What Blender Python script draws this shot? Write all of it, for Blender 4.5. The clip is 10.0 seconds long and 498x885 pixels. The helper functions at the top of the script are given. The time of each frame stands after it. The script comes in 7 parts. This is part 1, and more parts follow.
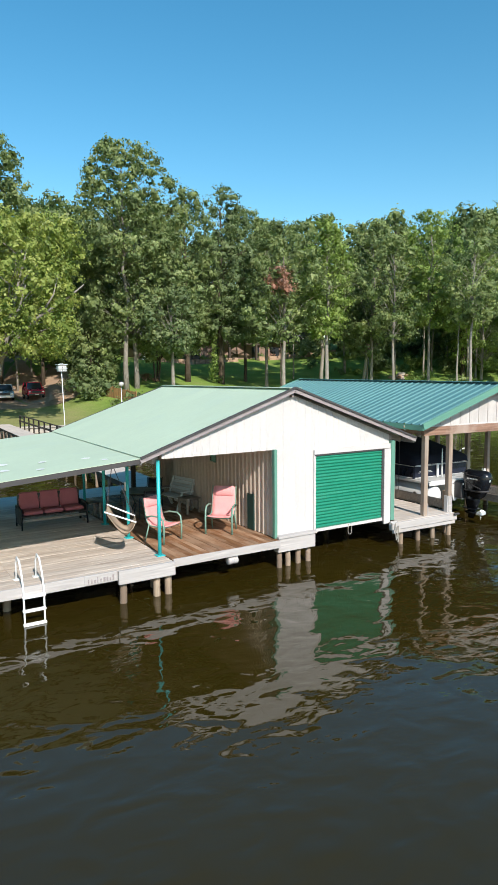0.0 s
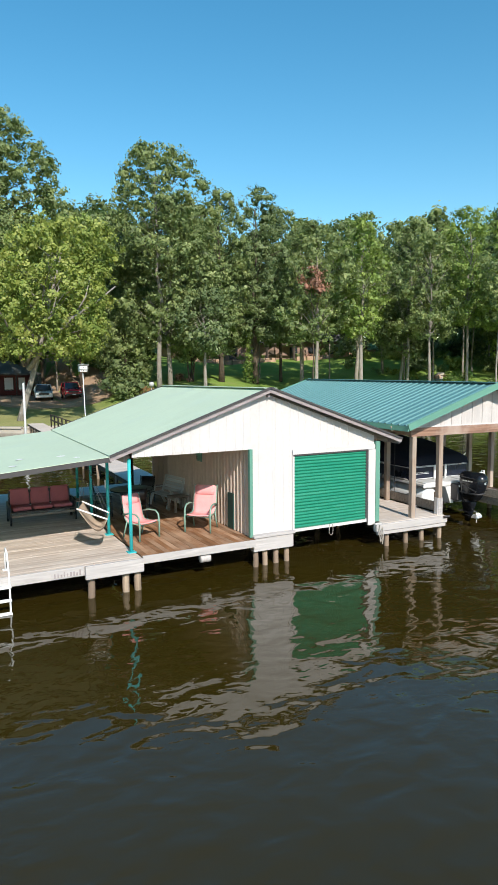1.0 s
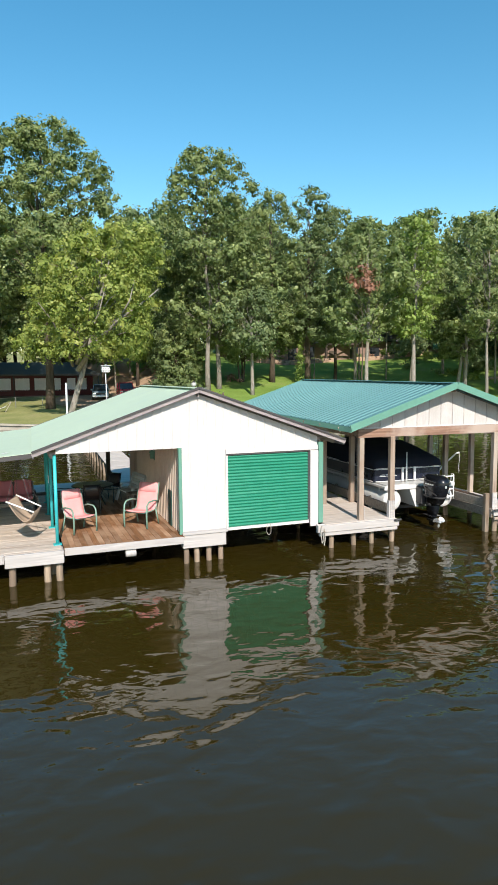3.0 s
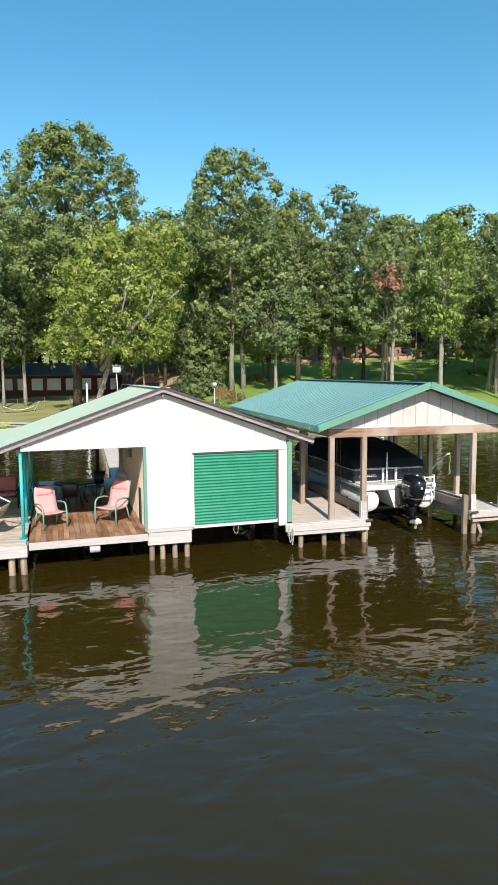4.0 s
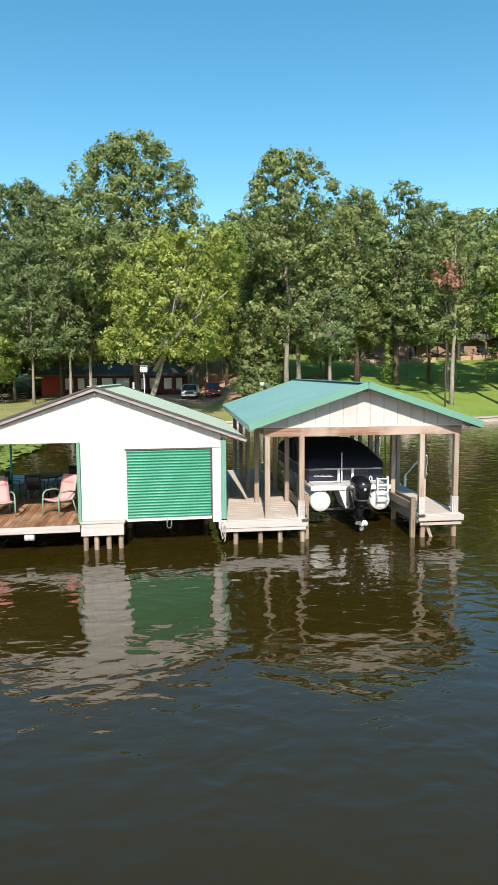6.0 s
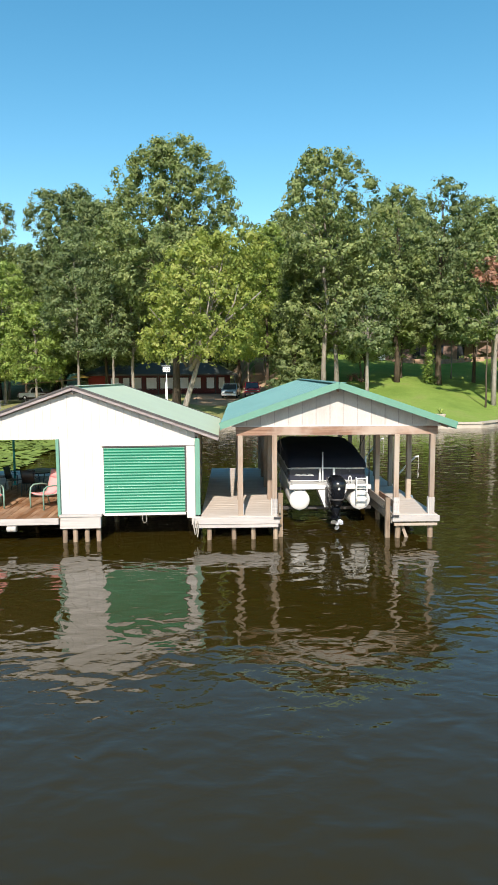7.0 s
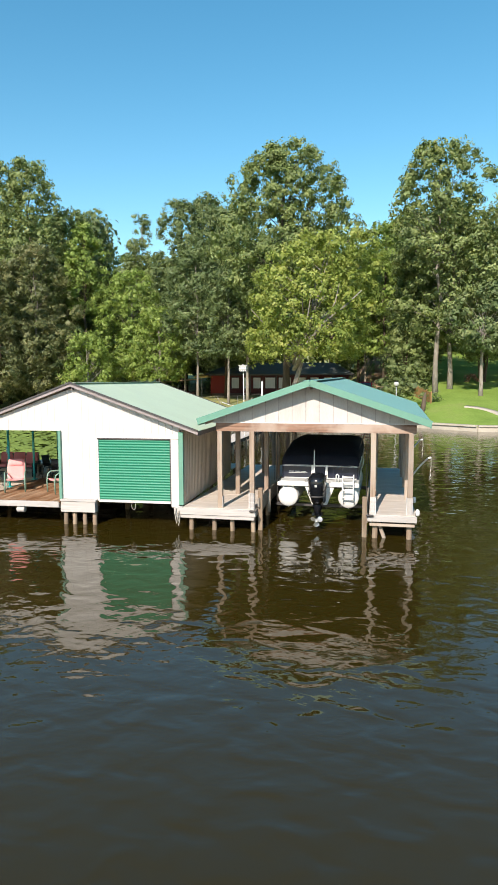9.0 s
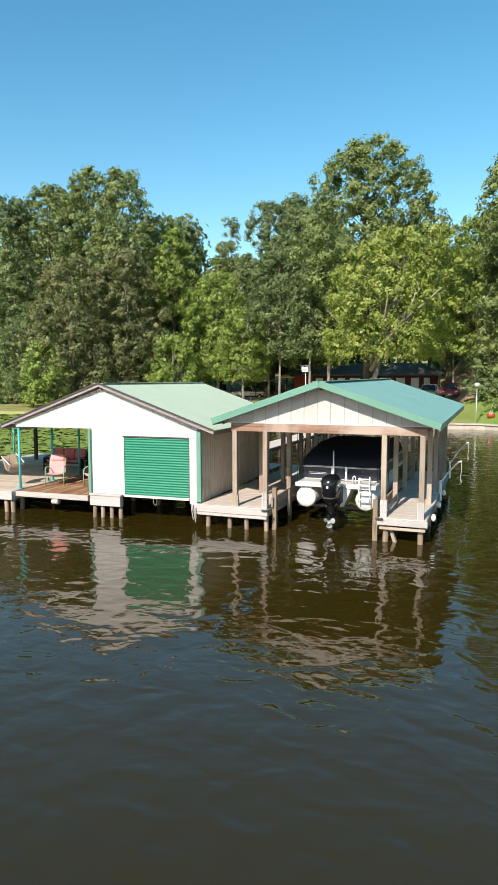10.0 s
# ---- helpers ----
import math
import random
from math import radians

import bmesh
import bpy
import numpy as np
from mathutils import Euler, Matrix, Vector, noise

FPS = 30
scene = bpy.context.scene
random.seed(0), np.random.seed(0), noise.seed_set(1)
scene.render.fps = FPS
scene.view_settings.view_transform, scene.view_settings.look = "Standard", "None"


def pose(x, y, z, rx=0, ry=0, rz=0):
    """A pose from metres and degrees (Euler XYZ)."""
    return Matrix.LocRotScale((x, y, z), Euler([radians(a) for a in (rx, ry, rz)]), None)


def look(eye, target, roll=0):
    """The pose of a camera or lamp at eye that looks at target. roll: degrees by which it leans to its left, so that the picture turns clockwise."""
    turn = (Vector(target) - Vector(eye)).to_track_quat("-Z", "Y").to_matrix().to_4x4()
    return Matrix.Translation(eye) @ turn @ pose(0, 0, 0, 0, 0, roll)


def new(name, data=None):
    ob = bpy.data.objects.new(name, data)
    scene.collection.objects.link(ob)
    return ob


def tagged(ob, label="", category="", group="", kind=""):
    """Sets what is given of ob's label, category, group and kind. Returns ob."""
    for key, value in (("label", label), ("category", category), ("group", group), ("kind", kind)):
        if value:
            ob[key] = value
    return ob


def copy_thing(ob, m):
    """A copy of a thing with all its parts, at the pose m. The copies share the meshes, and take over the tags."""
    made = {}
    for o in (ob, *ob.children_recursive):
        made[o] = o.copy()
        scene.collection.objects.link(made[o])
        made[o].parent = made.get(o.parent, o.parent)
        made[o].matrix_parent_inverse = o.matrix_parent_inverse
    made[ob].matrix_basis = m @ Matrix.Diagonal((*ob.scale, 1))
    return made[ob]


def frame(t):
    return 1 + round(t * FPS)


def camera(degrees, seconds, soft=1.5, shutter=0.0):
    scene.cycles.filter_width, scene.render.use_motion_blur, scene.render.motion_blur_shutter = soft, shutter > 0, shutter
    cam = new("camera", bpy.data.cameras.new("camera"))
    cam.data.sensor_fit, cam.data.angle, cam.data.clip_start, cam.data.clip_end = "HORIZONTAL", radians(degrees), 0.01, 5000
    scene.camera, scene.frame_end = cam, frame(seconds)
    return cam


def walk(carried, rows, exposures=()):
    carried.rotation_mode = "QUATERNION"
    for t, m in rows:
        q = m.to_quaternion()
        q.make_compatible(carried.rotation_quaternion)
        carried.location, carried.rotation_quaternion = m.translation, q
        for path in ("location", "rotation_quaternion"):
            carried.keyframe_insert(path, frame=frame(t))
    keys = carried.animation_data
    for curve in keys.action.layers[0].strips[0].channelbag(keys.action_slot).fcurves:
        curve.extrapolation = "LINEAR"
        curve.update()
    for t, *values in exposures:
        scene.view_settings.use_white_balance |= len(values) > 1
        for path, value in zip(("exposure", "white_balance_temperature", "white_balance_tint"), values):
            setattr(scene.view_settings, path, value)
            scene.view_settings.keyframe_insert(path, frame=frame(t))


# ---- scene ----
# ---- camera ----
cam = camera(43.0, 10.0, 1.0)
METRES, EYE = 22.0, 4.85
BASE = pose(-8.86, -12.9, EYE, 0, 0, -32)
ROWS = [
    (0.0, 0.0, 0.0, 0.0, -0.05, -5.98, 0.47),
    (0.5, 0.0391, -0.0012, -0.0006, 2.06, -5.96, 0.48),
    (1.0, 0.0802, -0.0021, -0.0007, 4.17, -5.93, 0.49),
    (1.5, 0.1227, -0.0017, -0.001, 5.93, -5.91, 0.48),
    (2.0, 0.1655, 0.0008, -0.0017, 7.67, -5.88, 0.47),
    (2.5, 0.2088, 0.005, -0.0021, 9.47, -5.85, 0.46),
    (4.0, 0.3404, 0.0241, -0.0035, 14.91, -5.79, 0.47),
    (4.5, 0.3877, 0.0335, -0.0038, 16.72, -5.79, 0.44),
    (5.0, 0.4339, 0.0464, -0.0037, 18.68, -5.77, 0.43),
    (5.5, 0.4822, 0.0597, -0.0048, 20.75, -5.74, 0.41),
    (7.0, 0.6397, 0.1039, -0.0058, 28.23, -5.73, 0.31),
    (7.5, 0.6915, 0.1248, -0.0063, 30.87, -5.71, 0.28),
    (8.0, 0.7427, 0.1487, -0.0081, 34.09, -5.69, 0.25),
    (8.5, 0.794, 0.1762, -0.0099, 37.62, -5.66, 0.19),
    (9.0, 0.8441, 0.2081, -0.0101, 41.62, -5.65, 0.14),
    (9.5, 0.8906, 0.2442, -0.0098, 46.07, -5.64, 0.12),
    (10.0, 0.9343, 0.2839, -0.0094, 50.59, -5.62, 0.06),
]
EXPOSURE = 0.19
walk(cam, [(t, BASE @ pose(METRES * x, METRES * y, METRES * z, 90 + pitch, roll, yaw)) for t, x, y, z, yaw, pitch, roll in ROWS],
     [(0.0, EXPOSURE, 6550, 11), (2.5, EXPOSURE + 0.07, 6700, 12), (5.0, EXPOSURE + 0.17, 6950, 13), (10.0, EXPOSURE + 0.20, 7150, 14)])

# ---- daylight ----
SUN_WAY = Vector((-0.14, -1.0, 0.71)).normalized()
world = bpy.data.worlds.new("sky")
scene.world = world
world.use_nodes = True
wn = world.node_tree.nodes
sky = wn.new("ShaderNodeTexSky")
sky.sky_type = 'NISHITA'
sky.sun_disc = False
sky.sun_elevation = math.asin(SUN_WAY.z)
sky.sun_rotation = math.atan2(SUN_WAY.x, SUN_WAY.y) % (2 * math.pi)
sky.air_density, sky.dust_density, sky.ozone_density = 1.12, 0.25, 1.6
wn["Background"].inputs["Strength"].default_value = 0.155
rich = wn.new("ShaderNodeHueSaturation")
rich.inputs["Hue"].default_value, rich.inputs["Saturation"].default_value = 0.484, 1.37
world.node_tree.links.new(sky.outputs["Color"], rich.inputs["Color"])
world.node_tree.links.new(rich.outputs["Color"], wn["Background"].inputs["Color"])
sun = new("sun", bpy.data.lights.new("sun", 'SUN'))
sun.data.energy, sun.data.angle, sun.data.color = 5.0, radians(0.5), (1.0, 0.95, 0.87)
sun.matrix_basis = look(SUN_WAY * 80, (0, 0, 0))

# ---- materials ----
def link(m, a, b):
    m.node_tree.links.new(a, b)


def coords(m, scale=(1, 1, 1)):
    """Object coordinates in metres, moved by a random amount for each object."""
    n = m.node_tree.nodes
    tc, info = n.new("ShaderNodeTexCoord"), n.new("ShaderNodeObjectInfo")
    mul = n.new("ShaderNodeVectorMath")
    mul.operation = 'MULTIPLY_ADD'
    comb = n.new("ShaderNodeCombineXYZ")
    for i in range(3):
        link(m, info.outputs["Random"], comb.inputs[i])
    link(m, comb.outputs[0], mul.inputs[0])
    mul.inputs[1].default_value = (37, 53, 71)
    link(m, tc.outputs["Object"], mul.inputs[2])
    mp = n.new("ShaderNodeMapping")
    mp.inputs["Scale"].default_value = scale
    link(m, mul.outputs[0], mp.inputs["Vector"])
    return mp.outputs[0]


def noisy(m, vec, scale, detail=4, rough=0.55, dist=0.0):
    t = m.node_tree.nodes.new("ShaderNodeTexNoise")
    t.inputs["Scale"].default_value, t.inputs["Detail"].default_value = scale, detail
    t.inputs["Roughness"].default_value, t.inputs["Distortion"].default_value = rough, dist
    link(m, vec, t.inputs["Vector"])
    return t.outputs["Fac"]


def ramp(m, fac, stops):
    r = m.node_tree.nodes.new("ShaderNodeValToRGB")
    e = r.color_ramp.elements
    while len(e) < len(stops):
        e.new(0.5)
    for el, (p, c) in zip(e, stops):
        el.position = p
        el.color = (*c, 1) if len(c) == 3 else c
    link(m, fac, r.inputs["Fac"])
    return r.outputs["Color"]


def mixed(m, fac, a, b, mode='MIX'):
    x = m.node_tree.nodes.new("ShaderNodeMix")
    x.data_type, x.blend_type = 'RGBA', mode
    for sock, v in ((x.inputs[0], fac), (x.inputs[6], a), (x.inputs[7], b)):
        if isinstance(v, (int, float)):
            sock.default_value = v
        elif isinstance(v, tuple):
            sock.default_value = (*v, 1)
        else:
            link(m, v, sock)
    return x.outputs[2]


def bumped(m, height, strength=0.3, distance=0.01):
    b = m.node_tree.nodes.new("ShaderNodeBump")
    b.inputs["Strength"].default_value, b.inputs["Distance"].default_value = strength, distance
    link(m, height, b.inputs["Height"])
    return b.outputs[0]


def blank(name):
    m = bpy.data.materials.new(name)
    m.use_nodes = True
    return m, m.node_tree.nodes["Principled BSDF"]


def tone(c, k):
    return tuple(min(1.0, v * k) for v in c)


def surface(name, col, rough=0.6, metal=0.0, var=0.18, scale=1.5, fine=30, bump=0.15, dirt=None, dirt_at=(0.55, 0.75), stretch=(1, 1, 1), spec=0.5):
    """A general surface: broad and fine variation, optional dirt, fine relief."""
    m, p = blank(name)
    v = coords(m, stretch)
    big, small = noisy(m, v, scale, 5), noisy(m, v, fine, 3)
    c = ramp(m, big, [(0.3, tone(col, 1 - var)), (0.7, tone(col, 1 + var * 0.7))])
    c = mixed(m, 0.35, c, ramp(m, small, [(0.3, tone(col, 1 - var)), (0.7, tone(col, 1 + var))]))
    if dirt:
        d = noisy(m, v, scale * 0.8, 8, 0.65, 0.6)
        c = mixed(m, ramp(m, d, [(dirt_at[0], (0, 0, 0)), (dirt_at[1], (1, 1, 1))]), c, dirt)
    link(m, c, p.inputs["Base Color"])
    p.inputs["Roughness"].default_value, p.inputs["Metallic"].default_value = rough, metal
    p.inputs["Specular IOR Level"].default_value = spec
    r = ramp(m, big, [(0.3, (max(0, rough - 0.08),) * 3), (0.7, (min(1, rough + 0.08),) * 3)])
    link(m, r, p.inputs["Roughness"])
    if bump:
        link(m, bumped(m, small, bump, 0.006), p.inputs["Normal"])
    return m


def timber(name, light, dark, grain=(1.2, 22, 22), rough=0.75, worn=None, each=0.25):
    """Sawn wood with its grain along the axis of the smallest scale; each piece a shade of its own."""
    m, p = blank(name)
    v = coords(m, grain)
    g = noisy(m, v, 1.0, 6, 0.6, 0.4)
    c = ramp(m, g, [(0.28, dark), (0.5, tuple((a + b) / 2 for a, b in zip(light, dark))), (0.72, light)])
    broad = noisy(m, coords(m), 0.9, 4)
    if worn:
        c = mixed(m, ramp(m, broad, [(0.42, (0, 0, 0)), (0.62, (1, 1, 1))]), c, worn)
    info = m.node_tree.nodes.new("ShaderNodeObjectInfo")
    shade = ramp(m, info.outputs["Random"], [(0.0, (1 - each,) * 3), (1.0, (1.0,) * 3)])
    c = mixed(m, 1.0, c, shade, 'MULTIPLY')
    link(m, c, p.inputs["Base Color"])
    p.inputs["Roughness"].default_value = rough
    p.inputs["Specular IOR Level"].default_value = 0.3
    link(m, bumped(m, g, 0.35, 0.004), p.inputs["Normal"])
    return m


def foliage(name, dark, mid, light):
    dark, mid, light = tone(dark, 1.4), tone(mid, 1.42), tone(light, 1.36)
    dark, mid, light = [(c[0] * 1.23, c[1], c[2] * 1.34) for c in (dark, mid, light)]
    m, p = blank(name)
    n = m.node_tree.nodes
    geo = n.new("ShaderNodeNewGeometry")
    v = coords(m)
    c = ramp(m, noisy(m, v, 0.55, 5, 0.65), [(0.38, dark), (0.5, mid), (0.64, light)])
    each = ramp(m, geo.outputs["Random Per Island"], [(0.0, (0.84,) * 3), (1.0, (1.14, 1.1, 1.05))])
    c = mixed(m, 1.0, c, each, 'MULTIPLY')
    link(m, c, p.inputs["Base Color"])
    p.inputs["Roughness"].default_value = 0.5
    p.inputs["Specular IOR Level"].default_value = 0.3
    tr = n.new("ShaderNodeBsdfTranslucent")
    link(m, mixed(m, 1.0, c, (0.88, 1.0, 0.5), 'MULTIPLY'), tr.inputs["Color"])
    mx = n.new("ShaderNodeMixShader")
    mx.inputs[0].default_value = 0.36
    link(m, p.outputs[0], mx.inputs[1])
    link(m, tr.outputs[0], mx.inputs[2])
    link(m, mx.outputs[0], n["Material Output"].inputs["Surface"])
    return m


def glassy(name, col, rough=0.05):
    m, p = blank(name)
    p.inputs["Base Color"].default_value = (*col, 1)
    p.inputs["Roughness"].default_value = rough
    p.inputs["Specular IOR Level"].default_value = 0.6
    return m


def water_material():
    m, p = blank("lake_water")
    n = m.node_tree.nodes
    tc = n.new("ShaderNodeTexCoord")
    p.inputs["Roughness"].default_value, p.inputs["IOR"].default_value = 0.02, 1.5
    v = tc.outputs["Object"]
    c = ramp(m, noisy(m, v, 0.05, 3), [(0.3, (0.0252, 0.0173, 0.0022)), (0.7, (0.0306, 0.0213, 0.0030))])
    link(m, c, p.inputs["Base Color"])
    mp = n.new("ShaderNodeMapping")
    mp.inputs["Rotation"].default_value, mp.inputs["Scale"].default_value = (0, 0, 0.5), (0.78, 1.1, 1)
    link(m, v, mp.inputs["Vector"])
    swell, ripple = noisy(m, mp.outputs[0], 1.9, 1, 0.4, 0.5), noisy(m, mp.outputs[0], 3.6, 2, 0.5, 0.5)
    calm = ramp(m, noisy(m, v, 0.06, 2), [(0.38, (0.25,) * 3), (0.62, (1.0,) * 3)])
    add = n.new("ShaderNodeMath")
    add.operation = 'MULTIPLY_ADD'
    mul = n.new("ShaderNodeMath")
    mul.operation = 'MULTIPLY'
    link(m, ripple, mul.inputs[0])
    link(m, calm, mul.inputs[1])
    link(m, mul.outputs[0], add.inputs[0])
    add.inputs[1].default_value = 0.26
    link(m, swell, add.inputs[2])
    chop, patch = noisy(m, mp.outputs[0], 11.0, 2, 0.5, 0.4), ramp(m, noisy(m, mp.outputs[0], 0.35, 2, 0.5), [(0.45, (0.0,) * 3), (0.62, (1.0,) * 3)])
    fine, last = n.new("ShaderNodeMath"), n.new("ShaderNodeMath")
    fine.operation, last.operation = 'MULTIPLY', 'MULTIPLY_ADD'
    link(m, chop, fine.inputs[0])
    link(m, patch, fine.inputs[1])
    link(m, fine.outputs[0], last.inputs[0])
    last.inputs[1].default_value = 0.06
    link(m, add.outputs[0], last.inputs[2])
    link(m, bumped(m, last.outputs[0], 1.0, WAVE), p.inputs["Normal"])
    return m


WAVE = 0.0265
M_WATER = water_material()
def lawn_material():
    """Mown grass: blades and patches, dry and pale in the older yard, lush on the newer lawn."""
    m, p = blank("lawn_grass")
    v = m.node_tree.nodes.new("ShaderNodeTexCoord").outputs["Object"]
    patch, fine = noisy(m, v, 0.22, 5, 0.6), noisy(m, v, 7, 4, 0.6)
    lush = ramp(m, patch, [(0.3, (0.150, 0.240, 0.046)), (0.55, (0.215, 0.315, 0.066)), (0.75, (0.260, 0.300, 0.095))])
    dry = ramp(m, patch, [(0.3, (0.225, 0.245, 0.085)), (0.55, (0.320, 0.315, 0.125)), (0.75, (0.375, 0.325, 0.165))])
    sep = m.node_tree.nodes.new("ShaderNodeSeparateXYZ")
    link(m, v, sep.inputs[0])
    wide = m.node_tree.nodes.new("ShaderNodeMapRange")
    wide.inputs["From Min"].default_value, wide.inputs["From Max"].default_value = 9.0, 15.0
    link(m, sep.outputs["X"], wide.inputs["Value"])
    c = mixed(m, wide.outputs["Result"], dry, lush)
    c = mixed(m, 1.0, c, ramp(m, fine, [(0.3, (0.72,) * 3), (0.7, (1.12,) * 3)]), 'MULTIPLY')
    link(m, c, p.inputs["Base Color"])
    p.inputs["Roughness"].default_value, p.inputs["Specular IOR Level"].default_value = 0.9, 0.15
    link(m, bumped(m, fine, 0.7, 0.03), p.inputs["Normal"])
    return m


M_GRASS = lawn_material()
M_SAND = surface("sandy_earth", (0.44, 0.305, 0.205), 0.95, var=0.3, scale=0.3, fine=9, bump=0.4, dirt=(0.16, 0.10, 0.055), spec=0.15)
M_CONCRETE = surface("weathered_concrete", (0.45, 0.40, 0.33), 0.85, var=0.2, scale=0.8, fine=25, dirt=(0.22, 0.18, 0.13))
M_WHITE = surface("white_painted_metal", (0.575, 0.542, 0.525), 0.5, var=0.08, scale=0.7, fine=14, bump=0.05, dirt=(0.50, 0.465, 0.44), dirt_at=(0.56, 0.85))
M_WHITEWOOD = timber("white_painted_timber", (0.62, 0.58, 0.555), (0.36, 0.33, 0.315), (1.0, 18, 18), 0.8, (0.48, 0.445, 0.425), 0.2)
M_GABLE = surface("weathered_white_board", (0.53, 0.495, 0.475), 0.75, var=0.16, scale=1.2, fine=18, bump=0.12, dirt=(0.40, 0.365, 0.345), dirt_at=(0.5, 0.8), stretch=(3, 3, 0.7))
M_BEIGE = surface("beige_ribbed_metal", (0.56, 0.46, 0.38), 0.55, var=0.1, scale=0.9, fine=12, bump=0.05, dirt=(0.36, 0.28, 0.22), dirt_at=(0.5, 0.85))
M_MINT = surface("chalky_mint_roof_paint", (0.515, 0.605, 0.45), 0.7, spec=0.15, var=0.07, scale=0.5, fine=10, bump=0.05, dirt=(0.48, 0.58, 0.47), dirt_at=(0.55, 0.85))
M_TEAL = surface("teal_green_roof_metal", (0.098, 0.232, 0.230), 0.45, var=0.1, scale=0.5, fine=9, bump=0.05)
M_TRIM = surface("green_trim_metal", (0.115, 0.275, 0.208), 0.45, var=0.1, scale=0.8, fine=9, bump=0.04)
M_DOOR = surface("green_door_metal", (0.010, 0.205, 0.120), 0.4, var=0.12, scale=0.8, fine=12, bump=0.04, dirt=(0.04, 0.26, 0.165), dirt_at=(0.55, 0.85))
M_POSTTEAL = surface("turquoise_paint", (0.03, 0.45, 0.47), 0.45, var=0.15, scale=2, fine=30, bump=0.08, dirt=(0.05, 0.25, 0.26), dirt_at=(0.6, 0.8))
M_DARKTRIM = surface("dark_gutter_metal", (0.055, 0.05, 0.05), 0.5, var=0.2, scale=2, fine=20)
M_FASCIA = timber("grey_fascia_board", (0.43, 0.375, 0.37), (0.25, 0.21, 0.21), (1.0, 16, 16), 0.8)
M_DECK = timber("sun_bleached_deck_board", (0.62, 0.515, 0.43), (0.45, 0.36, 0.295), (0.8, 20, 20), 0.8, (0.65, 0.555, 0.475), 0.2)
M_BROWN = timber("brown_stained_deck_board", (0.38, 0.185, 0.085), (0.19, 0.085, 0.04), (1.0, 20, 20), 0.7, (0.48, 0.30, 0.19), 0.35)
M_DECK_SAND = timber("pale_sandy_deck_board", (0.60, 0.52, 0.455), (0.49, 0.42, 0.36), (0.8, 14, 14), 0.8, (0.61, 0.54, 0.48), 0.07)
M_POST = timber("treated_timber_post", (0.46, 0.35, 0.27), (0.26, 0.185, 0.14), (14, 14, 0.8), 0.8, (0.42, 0.35, 0.29), 0.3)
M_BEAM = timber("treated_timber_beam", (0.40, 0.245, 0.175), (0.15, 0.078, 0.052), (0.7, 11, 11), 0.75, (0.43, 0.335, 0.28), 0.25)
M_PILE = timber("wet_weathered_piling", (0.46, 0.36, 0.265), (0.16, 0.11, 0.075), (10, 10, 0.9), 0.85, (0.28, 0.205, 0.15), 0.35)
M_GREYWOOD = timber("grey_weathered_timber", (0.40, 0.35, 0.30), (0.21, 0.18, 0.15), (1.0, 16, 16), 0.85, None, 0.3)
M_DARKWOOD = timber("dark_weathered_timber", (0.12, 0.09, 0.07), (0.05, 0.04, 0.03), (12, 12, 0.9), 0.85, None, 0.3)
M_FENCE = timber("tan_fence_board", (0.42, 0.25, 0.11), (0.27, 0.15, 0.065), (10, 10, 0.8), 0.8, None, 0.3)
M_BARK = timber("pale_grey_bark", (0.47, 0.43, 0.38), (0.16, 0.14, 0.115), (6, 6, 1.6), 0.95, (0.27, 0.24, 0.20), 0.3)
M_BARKDARK = timber("dark_brown_bark", (0.15, 0.115, 0.085), (0.06, 0.045, 0.03), (5, 5, 1.2), 0.95, None, 0.25)
L_MID = foliage("green_leaves", (0.064, 0.110, 0.031), (0.123, 0.199, 0.058), (0.218, 0.310, 0.100))
L_DARK = foliage("dark_green_leaves", (0.050, 0.092, 0.030), (0.096, 0.164, 0.054), (0.176, 0.260, 0.094))
L_BRIGHT = foliage("fresh_green_leaves", (0.080, 0.150, 0.028), (0.145, 0.250, 0.046), (0.230, 0.350, 0.084))
L_YELLOW = foliage("yellow_green_leaves", (0.092, 0.158, 0.025), (0.170, 0.258, 0.046), (0.260, 0.342, 0.082))
L_DRY = foliage("dry_olive_leaves", (0.070, 0.104, 0.036), (0.112, 0.156, 0.054), (0.185, 0.218, 0.086))
L_RUST = foliage("rust_brown_leaves", (0.15, 0.10, 0.05), (0.24, 0.155, 0.085), (0.32, 0.23, 0.14))

# ---- building helpers ----
def box(bm, x0, x1, y0, y1, z0, z1):
    v = [bm.verts.new((x, y, z)) for z in (z0, z1) for x, y in ((x0, y0), (x1, y0), (x1, y1), (x0, y1))]
    for f in ((3, 2, 1, 0), (4, 5, 6, 7), (0, 1, 5, 4), (1, 2, 6, 5), (2, 3, 7, 6), (3, 0, 4, 7)):
        bm.faces.new([v[i] for i in f])
    return v


def worn(bm, width=0.008):
    """Rounds the edges of all that the bmesh holds."""
    bmesh.ops.bevel(bm, geom=list(bm.edges), offset=width, segments=1, affect='EDGES', clamp_overlap=True)
    return bm


def boxes(*rows, bevel=0.0):
    bm = bmesh.new()
    for r in rows:
        box(bm, *r)
    return worn(bm, bevel) if bevel else bm


def frame_at(way):
    way = way.normalized()
    side = way.cross(Vector((0, 0, 1)))
    side = Vector((1, 0, 0)) if side.length < 1e-4 else side.normalized()
    return side, side.cross(way).normalized()


